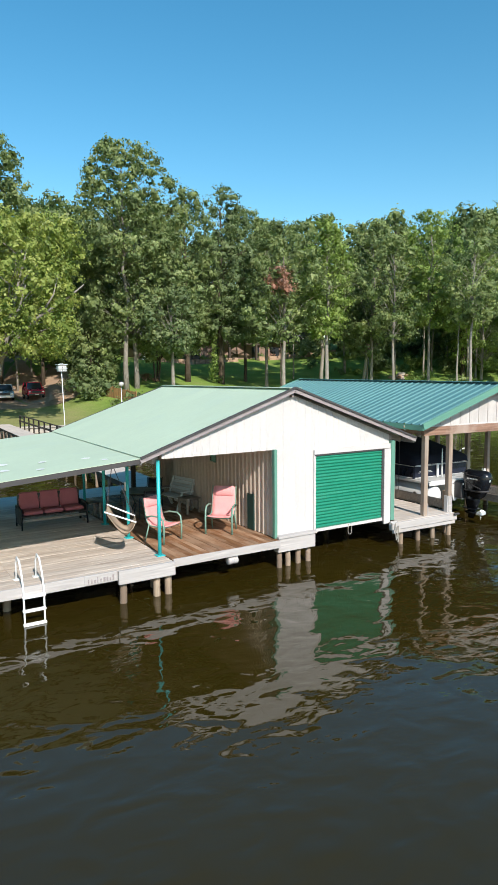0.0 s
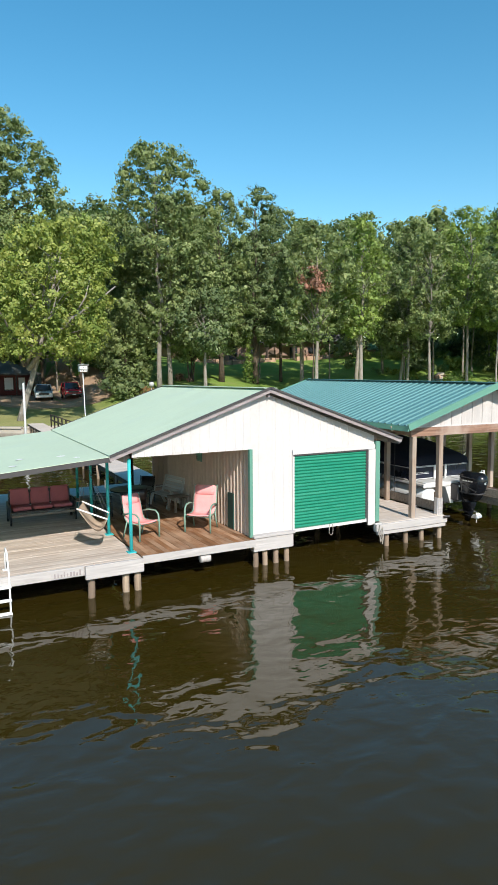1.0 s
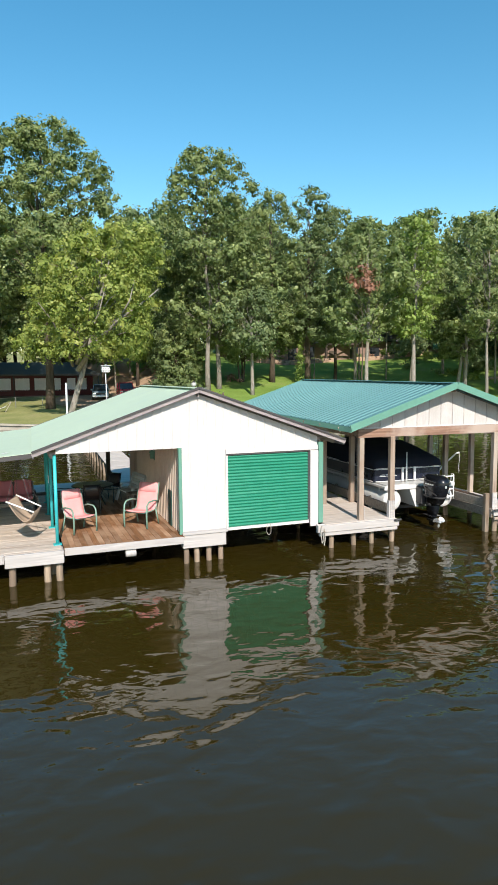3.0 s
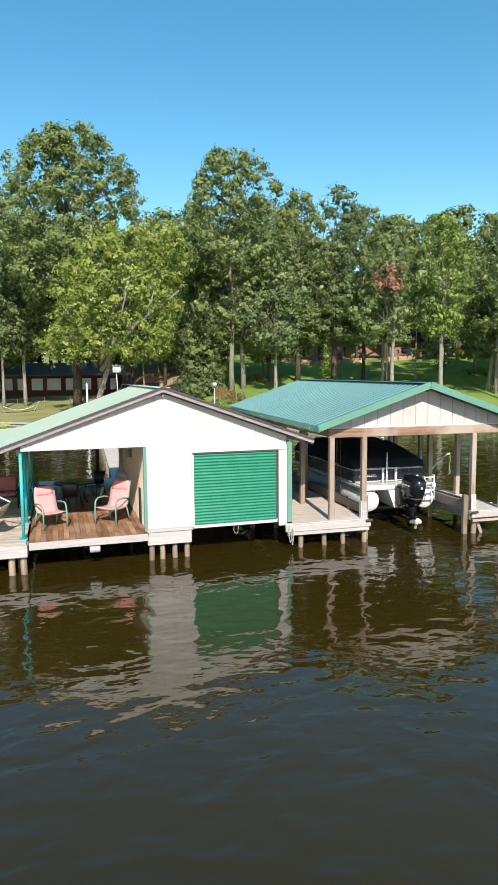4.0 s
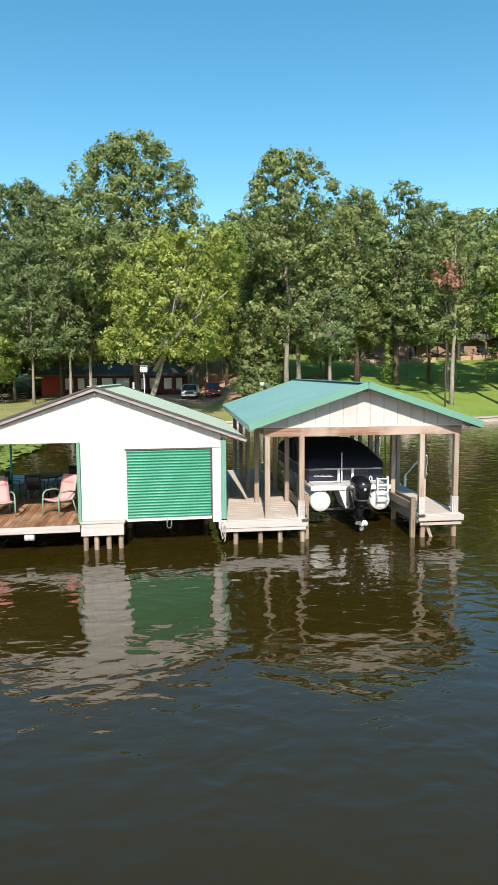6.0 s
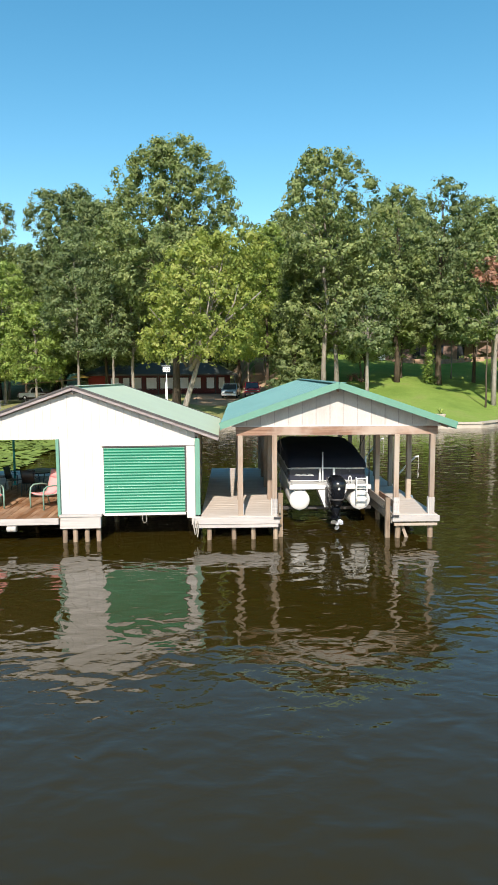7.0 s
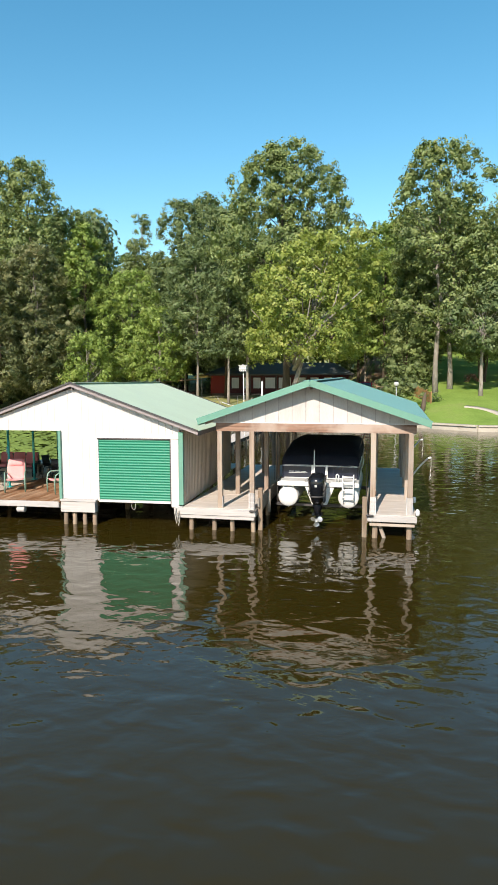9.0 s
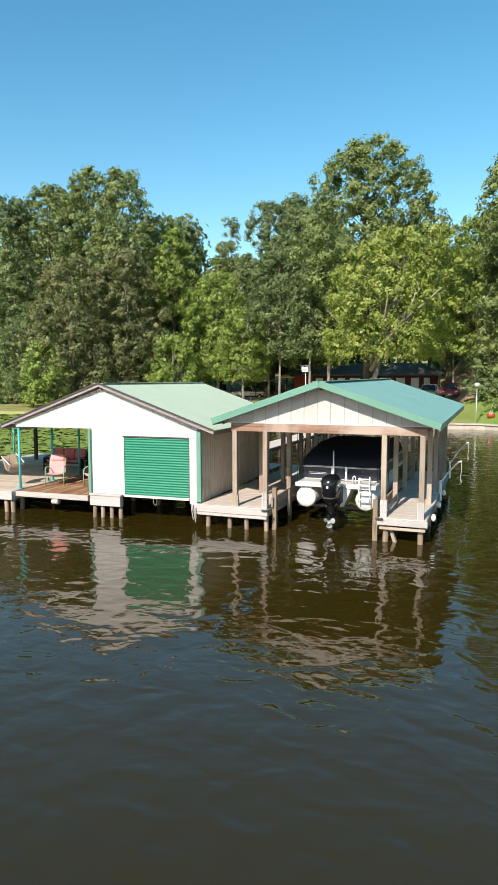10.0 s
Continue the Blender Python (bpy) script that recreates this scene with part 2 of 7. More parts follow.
def tube(bm, pts, radii, seg=8, cap=True):
    """A round bar through the points."""
    pts = [Vector(p) for p in pts]
    radii = [radii] * len(pts) if isinstance(radii, (int, float)) else radii
    rings, side = [], None
    for i, p in enumerate(pts):
        way = (pts[min(i + 1, len(pts) - 1)] - pts[max(i - 1, 0)]).normalized()
        if side is None:
            side = frame_at(way)[0]
        side = (side - way * side.dot(way)).normalized()
        up = way.cross(side)
        rings.append([bm.verts.new(p + (side * math.cos(a) + up * math.sin(a)) * radii[i]) for a in (2 * math.pi * k / seg for k in range(seg))])
    for a, b in zip(rings, rings[1:]):
        for k in range(seg):
            f = bm.faces.new((a[k], a[(k + 1) % seg], b[(k + 1) % seg], b[k]))
            f.smooth = seg > 6
    if cap:
        bm.faces.new(rings[0][::-1])
        bm.faces.new(rings[-1])
    return bm


def tubes(*rows):
    bm = bmesh.new()
    for pts, r, *seg in rows:
        tube(bm, pts, r, *seg)
    return bm


def beam(bm, a, b, w, h):
    """A squared bar from a to b, w across and h high."""
    a, b = Vector(a), Vector(b)
    side, up = frame_at(b - a)
    v = [bm.verts.new(p + side * (w / 2 * i) + up * (h / 2 * j)) for p in (a, b) for i, j in ((-1, -1), (1, -1), (1, 1), (-1, 1))]
    for f in ((0, 1, 2, 3), (7, 6, 5, 4), (0, 4, 5, 1), (1, 5, 6, 2), (2, 6, 7, 3), (3, 7, 4, 0)):
        bm.faces.new([v[i] for i in f])
    return bm


def beams(*rows, bevel=0.0):
    bm = bmesh.new()
    for r in rows:
        beam(bm, *r)
    return worn(bm, bevel) if bevel else bm


def rings(bm, loops, cap=True, smooth=True):
    """Skins a run of loops of points."""
    vs = [[bm.verts.new(p) for p in l] for l in loops]
    for a, b in zip(vs, vs[1:]):
        for k in range(len(a)):
            bm.faces.new((a[k], a[(k + 1) % len(a)], b[(k + 1) % len(a)], b[k])).smooth = smooth
    if cap:
        bm.faces.new(vs[0][::-1])
        bm.faces.new(vs[-1])
    return bm


def lathe(profile, seg=24, axis='Z', at=(0, 0, 0)):
    """A turned body from (radius, height) pairs."""
    bm = bmesh.new()
    at = Vector(at)

    def spot(r, h, a):
        c, s = r * math.cos(a), r * math.sin(a)
        return at + Vector({'Z': (c, s, h), 'Y': (c, h, s), 'X': (h, c, s)}[axis])
    rings(bm, [[spot(max(r, 0.001), h, 2 * math.pi * k / seg) for k in range(seg)] for r, h in profile])
    bmesh.ops.recalc_face_normals(bm, faces=bm.faces)
    return bm


def as_mesh(name, bm, material, fix=True):
    me = bpy.data.meshes.new(name)
    if fix:
        bmesh.ops.recalc_face_normals(bm, faces=bm.faces)
    bm.to_mesh(me)
    bm.free()
    me.materials.append(material)
    return me


def part(name, bm, material, parent, label="", m=None):
    ob = new(name, bm if isinstance(bm, bpy.types.Mesh) else as_mesh(name, bm, material))
    ob.parent = parent
    if m is not None:
        ob.matrix_basis = m
    return tagged(ob, label)


def thing(name, label, category, group="", kind="", m=None):
    ob = new(name)
    ob.empty_display_size = 0.2
    if m is not None:
        ob.matrix_basis = m
    return tagged(ob, label, category, group, kind)


def single(name, bm, material, label, category, group="", kind="", m=None):
    ob = new(name, bm if isinstance(bm, bpy.types.Mesh) else as_mesh(name, bm, material))
    if m is not None:
        ob.matrix_basis = m
    return tagged(ob, label, category, group, kind)


def raw_mesh(name, verts, faces, material):
    """A mesh from arrays: verts (n, 3), faces (m, k)."""
    me = bpy.data.meshes.new(name)
    verts, faces = np.asarray(verts, np.float32), np.asarray(faces, np.int32)
    n, k = faces.shape
    me.vertices.add(len(verts))
    me.vertices.foreach_set("co", verts.ravel())
    me.loops.add(n * k)
    me.loops.foreach_set("vertex_index", faces.ravel())
    me.polygons.add(n)
    me.polygons.foreach_set("loop_start", np.arange(0, n * k, k, dtype=np.int32))
    me.update(calc_edges=True)
    me.validate()
    me.materials.append(material)
    return me


def ribbed(name, u0, u1, pitch, low, high, material, spot, depth=0.02, rib=0.05, back=0.012):
    """A ribbed sheet: across u, between low(u) and high(u); spot(u, h, d) gives the place, d outwards."""
    cuts = []
    u = math.ceil(u0 / pitch - 1e-6) * pitch
    cuts.append((u0, 0.0))
    while u < u1 - 1e-6:
        for du, d in ((-rib, 0.0), (-rib * 0.45, depth), (rib * 0.45, depth), (rib, 0.0)):
            if u0 + 1e-4 < u + du < u1 - 1e-4:
                cuts.append((u + du, d))
        u += pitch
    cuts.append((u1, 0.0))
    bm = bmesh.new()
    fr, bk = [], []
    for c, d in cuts:
        fr.append([bm.verts.new(spot(c, h, d)) for h in (low(c), high(c))])
        bk.append([bm.verts.new(spot(c, h, d - back)) for h in (low(c), high(c))])
    for i in range(len(cuts) - 1):
        a, b, c, d = fr[i], fr[i + 1], bk[i], bk[i + 1]
        bm.faces.new((a[0], b[0], b[1], a[1]))
        bm.faces.new((c[1], d[1], d[0], c[0]))
        bm.faces.new((a[1], b[1], d[1], c[1]))
        bm.faces.new((c[0], d[0], b[0], a[0]))
    bm.faces.new((fr[0][1], bk[0][1], bk[0][0], fr[0][0]))
    bm.faces.new((fr[-1][0], bk[-1][0], bk[-1][1], fr[-1][1]))
    return as_mesh(name, bm, material)


def smooth_step(a, b, v):
    t = min(1.0, max(0.0, (v - a) / (b - a)))
    return t * t * (3 - 2 * t)

# ---- land and water ----
SHORE = [(-400, 56), (-60, 53), (-46, 52.5), (-7, 52.5), (-3, 48.5), (1, 45.5), (8, 44.8), (14, 45.0), (20, 40.0), (30, 39.8), (36, 45.0), (42, 47.5), (60, 40), (80, 20), (110, 0), (400, -60)]


def shore(x):
    return float(np.interp(x, [p[0] for p in SHORE], [p[1] for p in SHORE]))


def ground_z(x, y):
    s = max(0.0, y - shore(x))
    right = max(smooth_step(8, 18, x), smooth_step(8.5, 13, x) * smooth_step(26, 44, s))
    flat = smooth_step(-34, -12, x)
    left = 0.5 + (0.02 + 0.035 * flat) * min(s, 34) + 0.10 * max(0, s - 45)
    hill = 0.5 + 0.165 * min(s, 42) + 0.10 * max(0, s - 42)
    z = left * (1 - right) + hill * right
    z = min(z, 15)
    return z + 0.12 * noise.noise(Vector((x * 0.12, y * 0.12, 0))) * min(1, s / 6)


def build_land():
    xs = [-600, -350, -200, -140] + list(np.arange(-100, 100.1, 2.0)) + [140, 200, 350, 600]
    ss = [-700, -300, -100, -30, -8, -0.35, -0.3, 0.0, 0.5] + list(np.arange(2, 80, 2.0)) + [90, 110, 140, 200, 400, 900]
    vs, fs = [], []
    for s in ss:
        for x in xs:
            y = shore(x) + s
            vs.append((x, y, ground_z(x, y) if s > -0.32 else -1.6))
    w = len(xs)
    for j in range(len(ss) - 1):
        for i in range(w - 1):
            fs.append((j * w + i, j * w + i + 1, (j + 1) * w + i + 1, (j + 1) * w + i))
    me = raw_mesh("ground", vs, fs, M_GRASS)
    for p in me.polygons:
        p.use_smooth = True
    tagged(new("ground", me), "green mown lawn rising from the lake shore to the woods", "ground", kind="structure")
    bm = bmesh.new()
    v = [bm.verts.new(p) for p in ((-700, -700, 0), (700, -700, 0), (700, 120, 0), (-700, 120, 0))]
    bm.faces.new(v)
    single("water", bm, M_WATER, "dark olive lake water with small ripples", "water", kind="structure")
    # low retaining wall along the shore
    wall = thing("seawall", "low weathered concrete retaining wall along the lake shore", "seawall", kind="structure")
    pts = [Vector((x, shore(x), 0)) for x in sorted(set(np.arange(-16, 76, 3.0)) | {float(p[0]) for p in SHORE if -16 < p[0] < 76})]
    lower, cap = bmesh.new(), bmesh.new()
    for a, b in zip(pts, pts[1:]):
        beam(lower, a + Vector((0, -0.32, -0.55)), b + Vector((0, -0.32, -0.55)), 0.25, 1.9)
        beam(cap, a + Vector((0, -0.2, 0.5)), b + Vector((0, -0.2, 0.5)), 0.75, 0.14)
    part("wall_face", lower, M_CONCRETE, wall)
    part("wall_cap", cap, M_CONCRETE, wall, "pale concrete coping")


def ribbon(name, rows, material, lift, label, category):
    """A strip on the ground through (x, y, width) rows."""
    vs, fs = [], []
    n = 13
    for x, y, w in rows:
        for k in range(n):
            u = x - w / 2 + w * k / (n - 1) + 0.25 * noise.noise(Vector((x + k, y, 3)))
            vs.append((u, y, ground_z(u, y) + lift))
    for j in range(len(rows) - 1):
        for k in range(n - 1):
            a = j * n + k
            fs.append((a, a + 1, a + n + 1, a + n))
    return tagged(new(name, raw_mesh(name, vs, fs, material)), label, category, kind="structure")


build_land()
ribbon("driveway", [(8.5 + 0.16 * max(0, y - 72) + 0.5 * math.sin(y * 0.2), y, w) for y, w in [(60.5, 7), (61.5, 10), (63.5, 13), (65.5, 14), (67, 15), (70, 16), (74, 16), (78, 14), (82, 13), (88, 12), (94, 12), (100, 12), (108, 12), (118, 12)]],
       M_SAND, 0.05, "sandy brown earth driveway climbing into the woods", "driveway")


def garden_path(name, pts, width, label):
    """A pale paved strip along a smooth line on the lawn."""
    vs, fs = [], []
    line = [Vector(p) for p in pts]
    fine = []
    for i in range(len(line) - 1):
        p0, p1, p2, p3 = line[max(0, i - 1)], line[i], line[i + 1], line[min(len(line) - 1, i + 2)]
        for k in range(6):
            q = k / 6
            fine.append(0.5 * (2 * p1 + (p2 - p0) * q + (2 * p0 - 5 * p1 + 4 * p2 - p3) * q * q + (3 * p1 - p0 - 3 * p2 + p3) * q ** 3))
    fine.append(line[-1])
    for i, p in enumerate(fine):
        d = (fine[min(len(fine) - 1, i + 1)] - fine[max(0, i - 1)]).normalized()
        for sgn, lift in ((-1, -0.1), (-1, 0.07), (1, 0.07), (1, -0.1)):
            q = p + Vector((-d.y, d.x)) * sgn * width / 2
            vs.append((q.x, q.y, ground_z(q.x, q.y) + lift))
    for i in range(len(fine) - 1):
        for k in range(3):
            a = i * 4 + k
            fs.append((a, a + 1, a + 5, a + 4))
    tagged(new(name, raw_mesh(name, vs, fs, M_CONCRETE)), label, "path", kind="structure")


garden_path("path", [(20.2, 48.1), (21.2, 47.5), (22.2, 46.2), (22.9, 44.4), (23.5, 42.8), (24.5, 41.2)], 0.75, "pale curved concrete garden path at the shore")
garden_path("path", [(58.0, 47.0), (60.0, 51.5), (61.9, 55.5), (64.2, 59.0), (67.0, 61.5)], 1.2, "pale concrete garden path climbing the lawn")

M_WEED = surface("floating_waterweed", (0.190, 0.255, 0.055), 0.85, var=0.3, scale=0.5, fine=4, bump=0.5, dirt=(0.13, 0.19, 0.04), dirt_at=(0.52, 0.72), spec=0.2)


def floating_weed():
    """Low leafy mats on the still water by the shore, with a ragged edge and holes."""
    g = np.random.default_rng(31)
    vs, fs = [], []
    for x in np.arange(-64.0, -5.6, 0.5):
        for y in np.arange(12.0, shore(x) + 0.6, 0.5):
            n = noise.noise(Vector((x * 0.16, y * 0.16, 7))) + 0.5 * noise.noise(Vector((x * 0.6, y * 0.6, 2)))
            edge = min(1.0, (-6.4 + 0.8 * n - x) / 1.5, (y - 13.0 + 2.0 * n) / 3.0)
            if edge < 0 or n < -0.62:
                continue
            for _ in range(5):
                c = np.array((x + g.uniform(0, 0.5), y + g.uniform(0, 0.5), g.uniform(0.02, 0.10)))
                a, tip = g.uniform(0, 6.28), g.uniform(-0.10, 0.12)
                u, w = np.array((math.cos(a), math.sin(a), 0)) * g.uniform(0.30, 0.48), np.array((-math.sin(a), math.cos(a), 0)) * g.uniform(0.24, 0.42)
                k = len(vs)
                vs += [tuple(c - u), tuple(c - 0.4 * u - w), tuple(c + 0.5 * u - 0.8 * w + (0, 0, max(tip, 0))), tuple(c + u + (0, 0, abs(tip))), tuple(c + 0.5 * u + w), tuple(c - 0.4 * u + w)]
                fs.append(tuple(range(k, k + 6)))
    me = raw_mesh("floating_weed", vs, fs, M_WEED)
    tagged(new("floating_weed", me), "bright yellow-green waterweed floating on the still shallows", "water plants", kind="stuff")


floating_weed()

# ---- mint-roofed boathouse ----
M_WHITEPAINT = surface("white_paint_splash", (0.78, 0.78, 0.74), 0.6, var=0.1)
RIDGE_X, RIDGE_Z, EAVE_L, EAVE_R, EAVE_Z = 0.46, 4.56, -3.62, 4.60, 3.09
SLOPE = (RIDGE_Z - EAVE_Z) / (EAVE_R - RIDGE_X)
DECK_Z, DOCK_Z = 0.77, 0.72
ROOF_Y0, ROOF_Y1 = -0.18, 7.95
ASKEW = pose(RIDGE_X, 0, 0, 0, 0, -1.7) @ pose(-RIDGE_X, 0, 0)


def roof_z(x):
    return RIDGE_Z - abs(x - RIDGE_X) * SLOPE


def build_boathouse():
    h = thing("boathouse", "white metal boathouse with a pale mint gable roof and green door", "boathouse")
    # front wall of ribbed sheets, cut round the porch and the boat door
    wall = part("front_wall", boxes((-3.0, 4.0, 0.06, 0.12, 3.06, 3.14)), M_FASCIA, h)
    spot = lambda u, z, d: (u, 0.05 - d, z)
    top = lambda u: roof_z(u) - 0.16
    edges = [-3.08, -2.2, -1.1, 0.0, 0.62, 1.24, 2.03, 2.82, 3.62, 3.90]
    for a, b in zip(edges, edges[1:]):
        low = 3.02 if b <= 0.01 else (2.83 if 1.2 < a < 3.6 else 0.82)
        for u0, u1 in ([(a, RIDGE_X), (RIDGE_X, b)] if a < RIDGE_X < b else [(a, b)]):
            part("panel", ribbed("panel", u0 + 0.001, u1 - 0.001, 0.23, lambda u: low, top, M_WHITE, spot, 0.011, 0.03), M_WHITE, wall)
    part("corner_trim", boxes((-0.085, 0.0, -0.045, 0.06, 0.78, 3.03), bevel=0.006), M_TRIM, wall, "green corner trim")
    part("corner_trim", boxes((3.902, 4.045, -0.045, 0.06, 0.74, 3.02), bevel=0.006), M_TRIM, wall, "green corner trim")
    part("header_board", boxes((1.2, 3.898, -0.012, 0.03, 2.81, 2.94), bevel=0.006), M_WHITE, wall, "white header board over the door")
    part("jamb", boxes((3.645, 3.655, -0.03, 0.03, 0.72, 2.80)), M_FASCIA, wall)
    part("jamb", boxes((3.656, 3.898, -0.035, 0.02, 0.66, 2.80), bevel=0.006), M_WHITE, wall, "white door jamb")
    part("skirt", boxes((-0.02, 1.15, -0.12, 0.10, 0.42, 0.80), bevel=0.012), M_WHITEWOOD, wall, "white weathered timber skirt")
    part("skirt_cap", boxes((-0.03, 1.19, -0.15, 0.10, 0.77, 0.83), bevel=0.008), M_WHITEWOOD, wall)
    # sides and back, a little inside the roof
    side = lambda x, out: (lambda u, z, d: (x + out * d, u, z))
    east = part("side_wall", boxes((3.92, 3.98, 0.12, 7.6, 0.74, 0.84), (3.92, 3.98, 0.12, 7.6, 2.9, 3.0)), M_FASCIA, h, "beige ribbed side wall")
    for k in range(8):
        part("panel", ribbed("panel", 0.06 + k * 0.94, 0.06 + (k + 1) * 0.94 - 0.002, 0.2, lambda u: 0.7, lambda u: 3.06, M_BEIGE, side(3.995, 1), 0.022, 0.04), M_BEIGE, east)
    inner = part("porch_wall", boxes((0.03, 0.09, 0.12, 6.0, 0.8, 0.9), (0.03, 0.09, 0.12, 6.0, 2.9, 3.0)), M_FASCIA, h, "beige ribbed wall inside the porch")
    for k in range(6):
        part("panel", ribbed("panel", 0.07 + k * 0.99, 0.07 + (k + 1) * 0.99 - 0.002, 0.2, lambda u: DECK_Z, lambda u: 3.9, M_BEIGE, side(0.0, -1), 0.026, 0.045), M_BEIGE, inner)
    part("doorway_board", boxes((-0.06, -0.028, 0.98, 1.30, 0.79, 1.75), bevel=0.004), surface("dark_green_board", (0.012, 0.05, 0.04), 0.6), inner, "dark green narrow board")
    back = part("back_wall", boxes((0.1, 3.9, 7.5, 7.56, 0.9, 1.0)), M_FASCIA, h)
    for k in range(4):
        part("panel", ribbed("panel", 0.0 + k * 1.01, (k + 1) * 1.01 - 0.002, 0.2, lambda u: 0.7, lambda u: roof_z(u) - 0.14, M_BEIGE, lambda u, z, d: (u, 7.6 + d, z), 0.022, 0.04), M_BEIGE, back)
    part("return_wall", ribbed("return_wall", 0.02, 1.2, 0.2, lambda u: 0.7, lambda u: roof_z(u) - 0.14, M_BEIGE, lambda u, z, d: (u, 6.0 - d, z), 0.022, 0.04), M_BEIGE, h)
    # roll-up door of curved slats
    door = part("roll_up_door", boxes((1.20, 1.26, 0.01, 0.09, 0.80, 2.80)), M_WHITE, h, "green roll-up boat door, closed")
    part("door_track", boxes((3.60, 3.66, 0.03, 0.09, 0.86, 2.80)), M_DARKTRIM, door)
    n, z0, z1 = 23, 0.835, 2.77
    bm = bmesh.new()
    ph = (z1 - z0) / n
    prof = [(0.0, 0.0), (0.010, 0.15), (0.022, 0.35), (0.026, 0.5), (0.022, 0.65), (0.010, 0.85), (0.0, 1.0)]
    rows = [[bm.verts.new((x, 0.05 - d, k * ph)) for x in (1.26, 3.60)] for d, k in prof]
    for a, b in zip(rows, rows[1:]):
        bm.faces.new((a[0], a[1], b[1], b[0])).smooth = True
    slat = as_mesh("slat", bm, M_DOOR, False)
    for k in range(n):
        part("slat", slat, M_DOOR, door, m=pose(0, 0, z0 + k * ph))
    part("bottom_bar", boxes((1.24, 3.62, -0.01, 0.06, 0.76, 0.835), bevel=0.006), M_WHITE, door, "white bottom bar")
    part("door_head", boxes((1.22, 3.64, 0.0, 0.08, 2.77, 2.83)), M_DARKTRIM, door)
    # roof
    roof = part("roof", boxes((RIDGE_X - 0.02, RIDGE_X + 0.02, ROOF_Y0 + 0.1, ROOF_Y1 - 0.1, RIDGE_Z - 0.24, RIDGE_Z - 0.07)), M_FASCIA, h, "pale mint-green metal gable roof", ASKEW)
    length = ROOF_Y1 - ROOF_Y0
    count = 9
    for sgn, x_end in ((-1, EAVE_L), (1, EAVE_R)):
        run = abs(x_end - RIDGE_X)
        for k in range(count):
            a, b = ROOF_Y0 + length * k / count, ROOF_Y0 + length * (k + 1) / count
            f = lambda u, hh, d: (RIDGE_X + sgn * hh, u, RIDGE_Z - hh * SLOPE + d)
            part("roof_sheet", ribbed("roof_sheet", a, b - 0.002, 0.2, lambda u: 0.0, lambda u: run, M_MINT, f, 0.0012, 0.05), M_MINT, roof)
    part("ridge_cap", beams(((RIDGE_X - 0.09, ROOF_Y0, RIDGE_Z - 0.008), (RIDGE_X - 0.09, ROOF_Y1, RIDGE_Z - 0.008), 0.2, 0.012), ((RIDGE_X + 0.09, ROOF_Y0, RIDGE_Z - 0.008), (RIDGE_X + 0.09, ROOF_Y1, RIDGE_Z - 0.008), 0.2, 0.012)), M_MINT, roof)
    for y, tag in ((ROOF_Y0 - 0.01, "front"), (ROOF_Y1 + 0.01, "back")):
        for x_end in (EAVE_L, EAVE_R):
            part("rake_cap", beams(((RIDGE_X, y, RIDGE_Z + 0.0), (x_end, y, EAVE_Z + 0.0), 0.05, 0.05)), M_DARKTRIM, roof, "dark rake flashing")
            part("rake_board", beams(((RIDGE_X, y + (0.03 if tag == "front" else -0.03), RIDGE_Z - 0.075), (x_end, y + (0.03 if tag == "front" else -0.03), EAVE_Z - 0.075), 0.045, 0.09)), M_FASCIA, roof, "grey fascia board")
    for x in (EAVE_L + 0.03, EAVE_R - 0.03):
        part("eave_board", boxes((x - 0.02, x + 0.02, ROOF_Y0 + 0.05, ROOF_Y1 - 0.05, EAVE_Z - 0.15, EAVE_Z - 0.02), bevel=0.005), M_FASCIA, roof)
    for k in range(8):
        y = 0.4 + k * 1.0
        part("rafter", beams(((RIDGE_X, y, RIDGE_Z - 0.12), (EAVE_L + 0.05, y, EAVE_Z - 0.10), 0.05, 0.14), ((RIDGE_X, y, RIDGE_Z - 0.12), (EAVE_R - 0.05, y, EAVE_Z - 0.10), 0.05, 0.14)), M_GREYWOOD, roof)
    part("porch_beam", boxes((-3.2, -3.05, 0.32, 7.8, 2.88, 3.04), bevel=0.008), M_WHITEWOOD, h)
    part("porch_beam", boxes((-3.1, 0.0, 7.5, 7.62, 2.86, 3.04), bevel=0.008), M_GREYWOOD, h)
    # posts of the porch
    for x, y in ((-3.1, 0.22), (-3.1, 2.15), (-3.1, 3.95), (-3.05, 5.9)):
        part("porch_post", tubes(([(x, y, DECK_Z), (x, y, 2.98)], 0.042, 12)), M_POSTTEAL, h, "turquoise painted steel post")
        part("post_base", boxes((x - 0.1, x + 0.1, y - 0.1, y + 0.1, DECK_Z, DECK_Z + 0.02), bevel=0.004), M_POSTTEAL, h)
    part("back_post", boxes((-0.85, -0.71, 7.55, 7.69, DECK_Z, 2.98), bevel=0.01), M_DARKWOOD, h, "dark timber post")
    part("back_post", boxes((-7.9, -7.76, 7.3, 7.44, DECK_Z, 2.8), bevel=0.01), M_DARKWOOD, h, "dark timber post")
    # lean-to roof over the side deck
    lean = part("lean_to_roof", boxes((-9.6, -3.7, 7.7, 7.8, 2.60, 2.72), (-9.55, -9.45, -0.1, 7.9, 2.42, 2.56)), M_GREYWOOD, h, "mint-green lean-to roof over the side deck", ASKEW)
    zl = lambda x: 3.12 + (x - EAVE_L) * 0.088
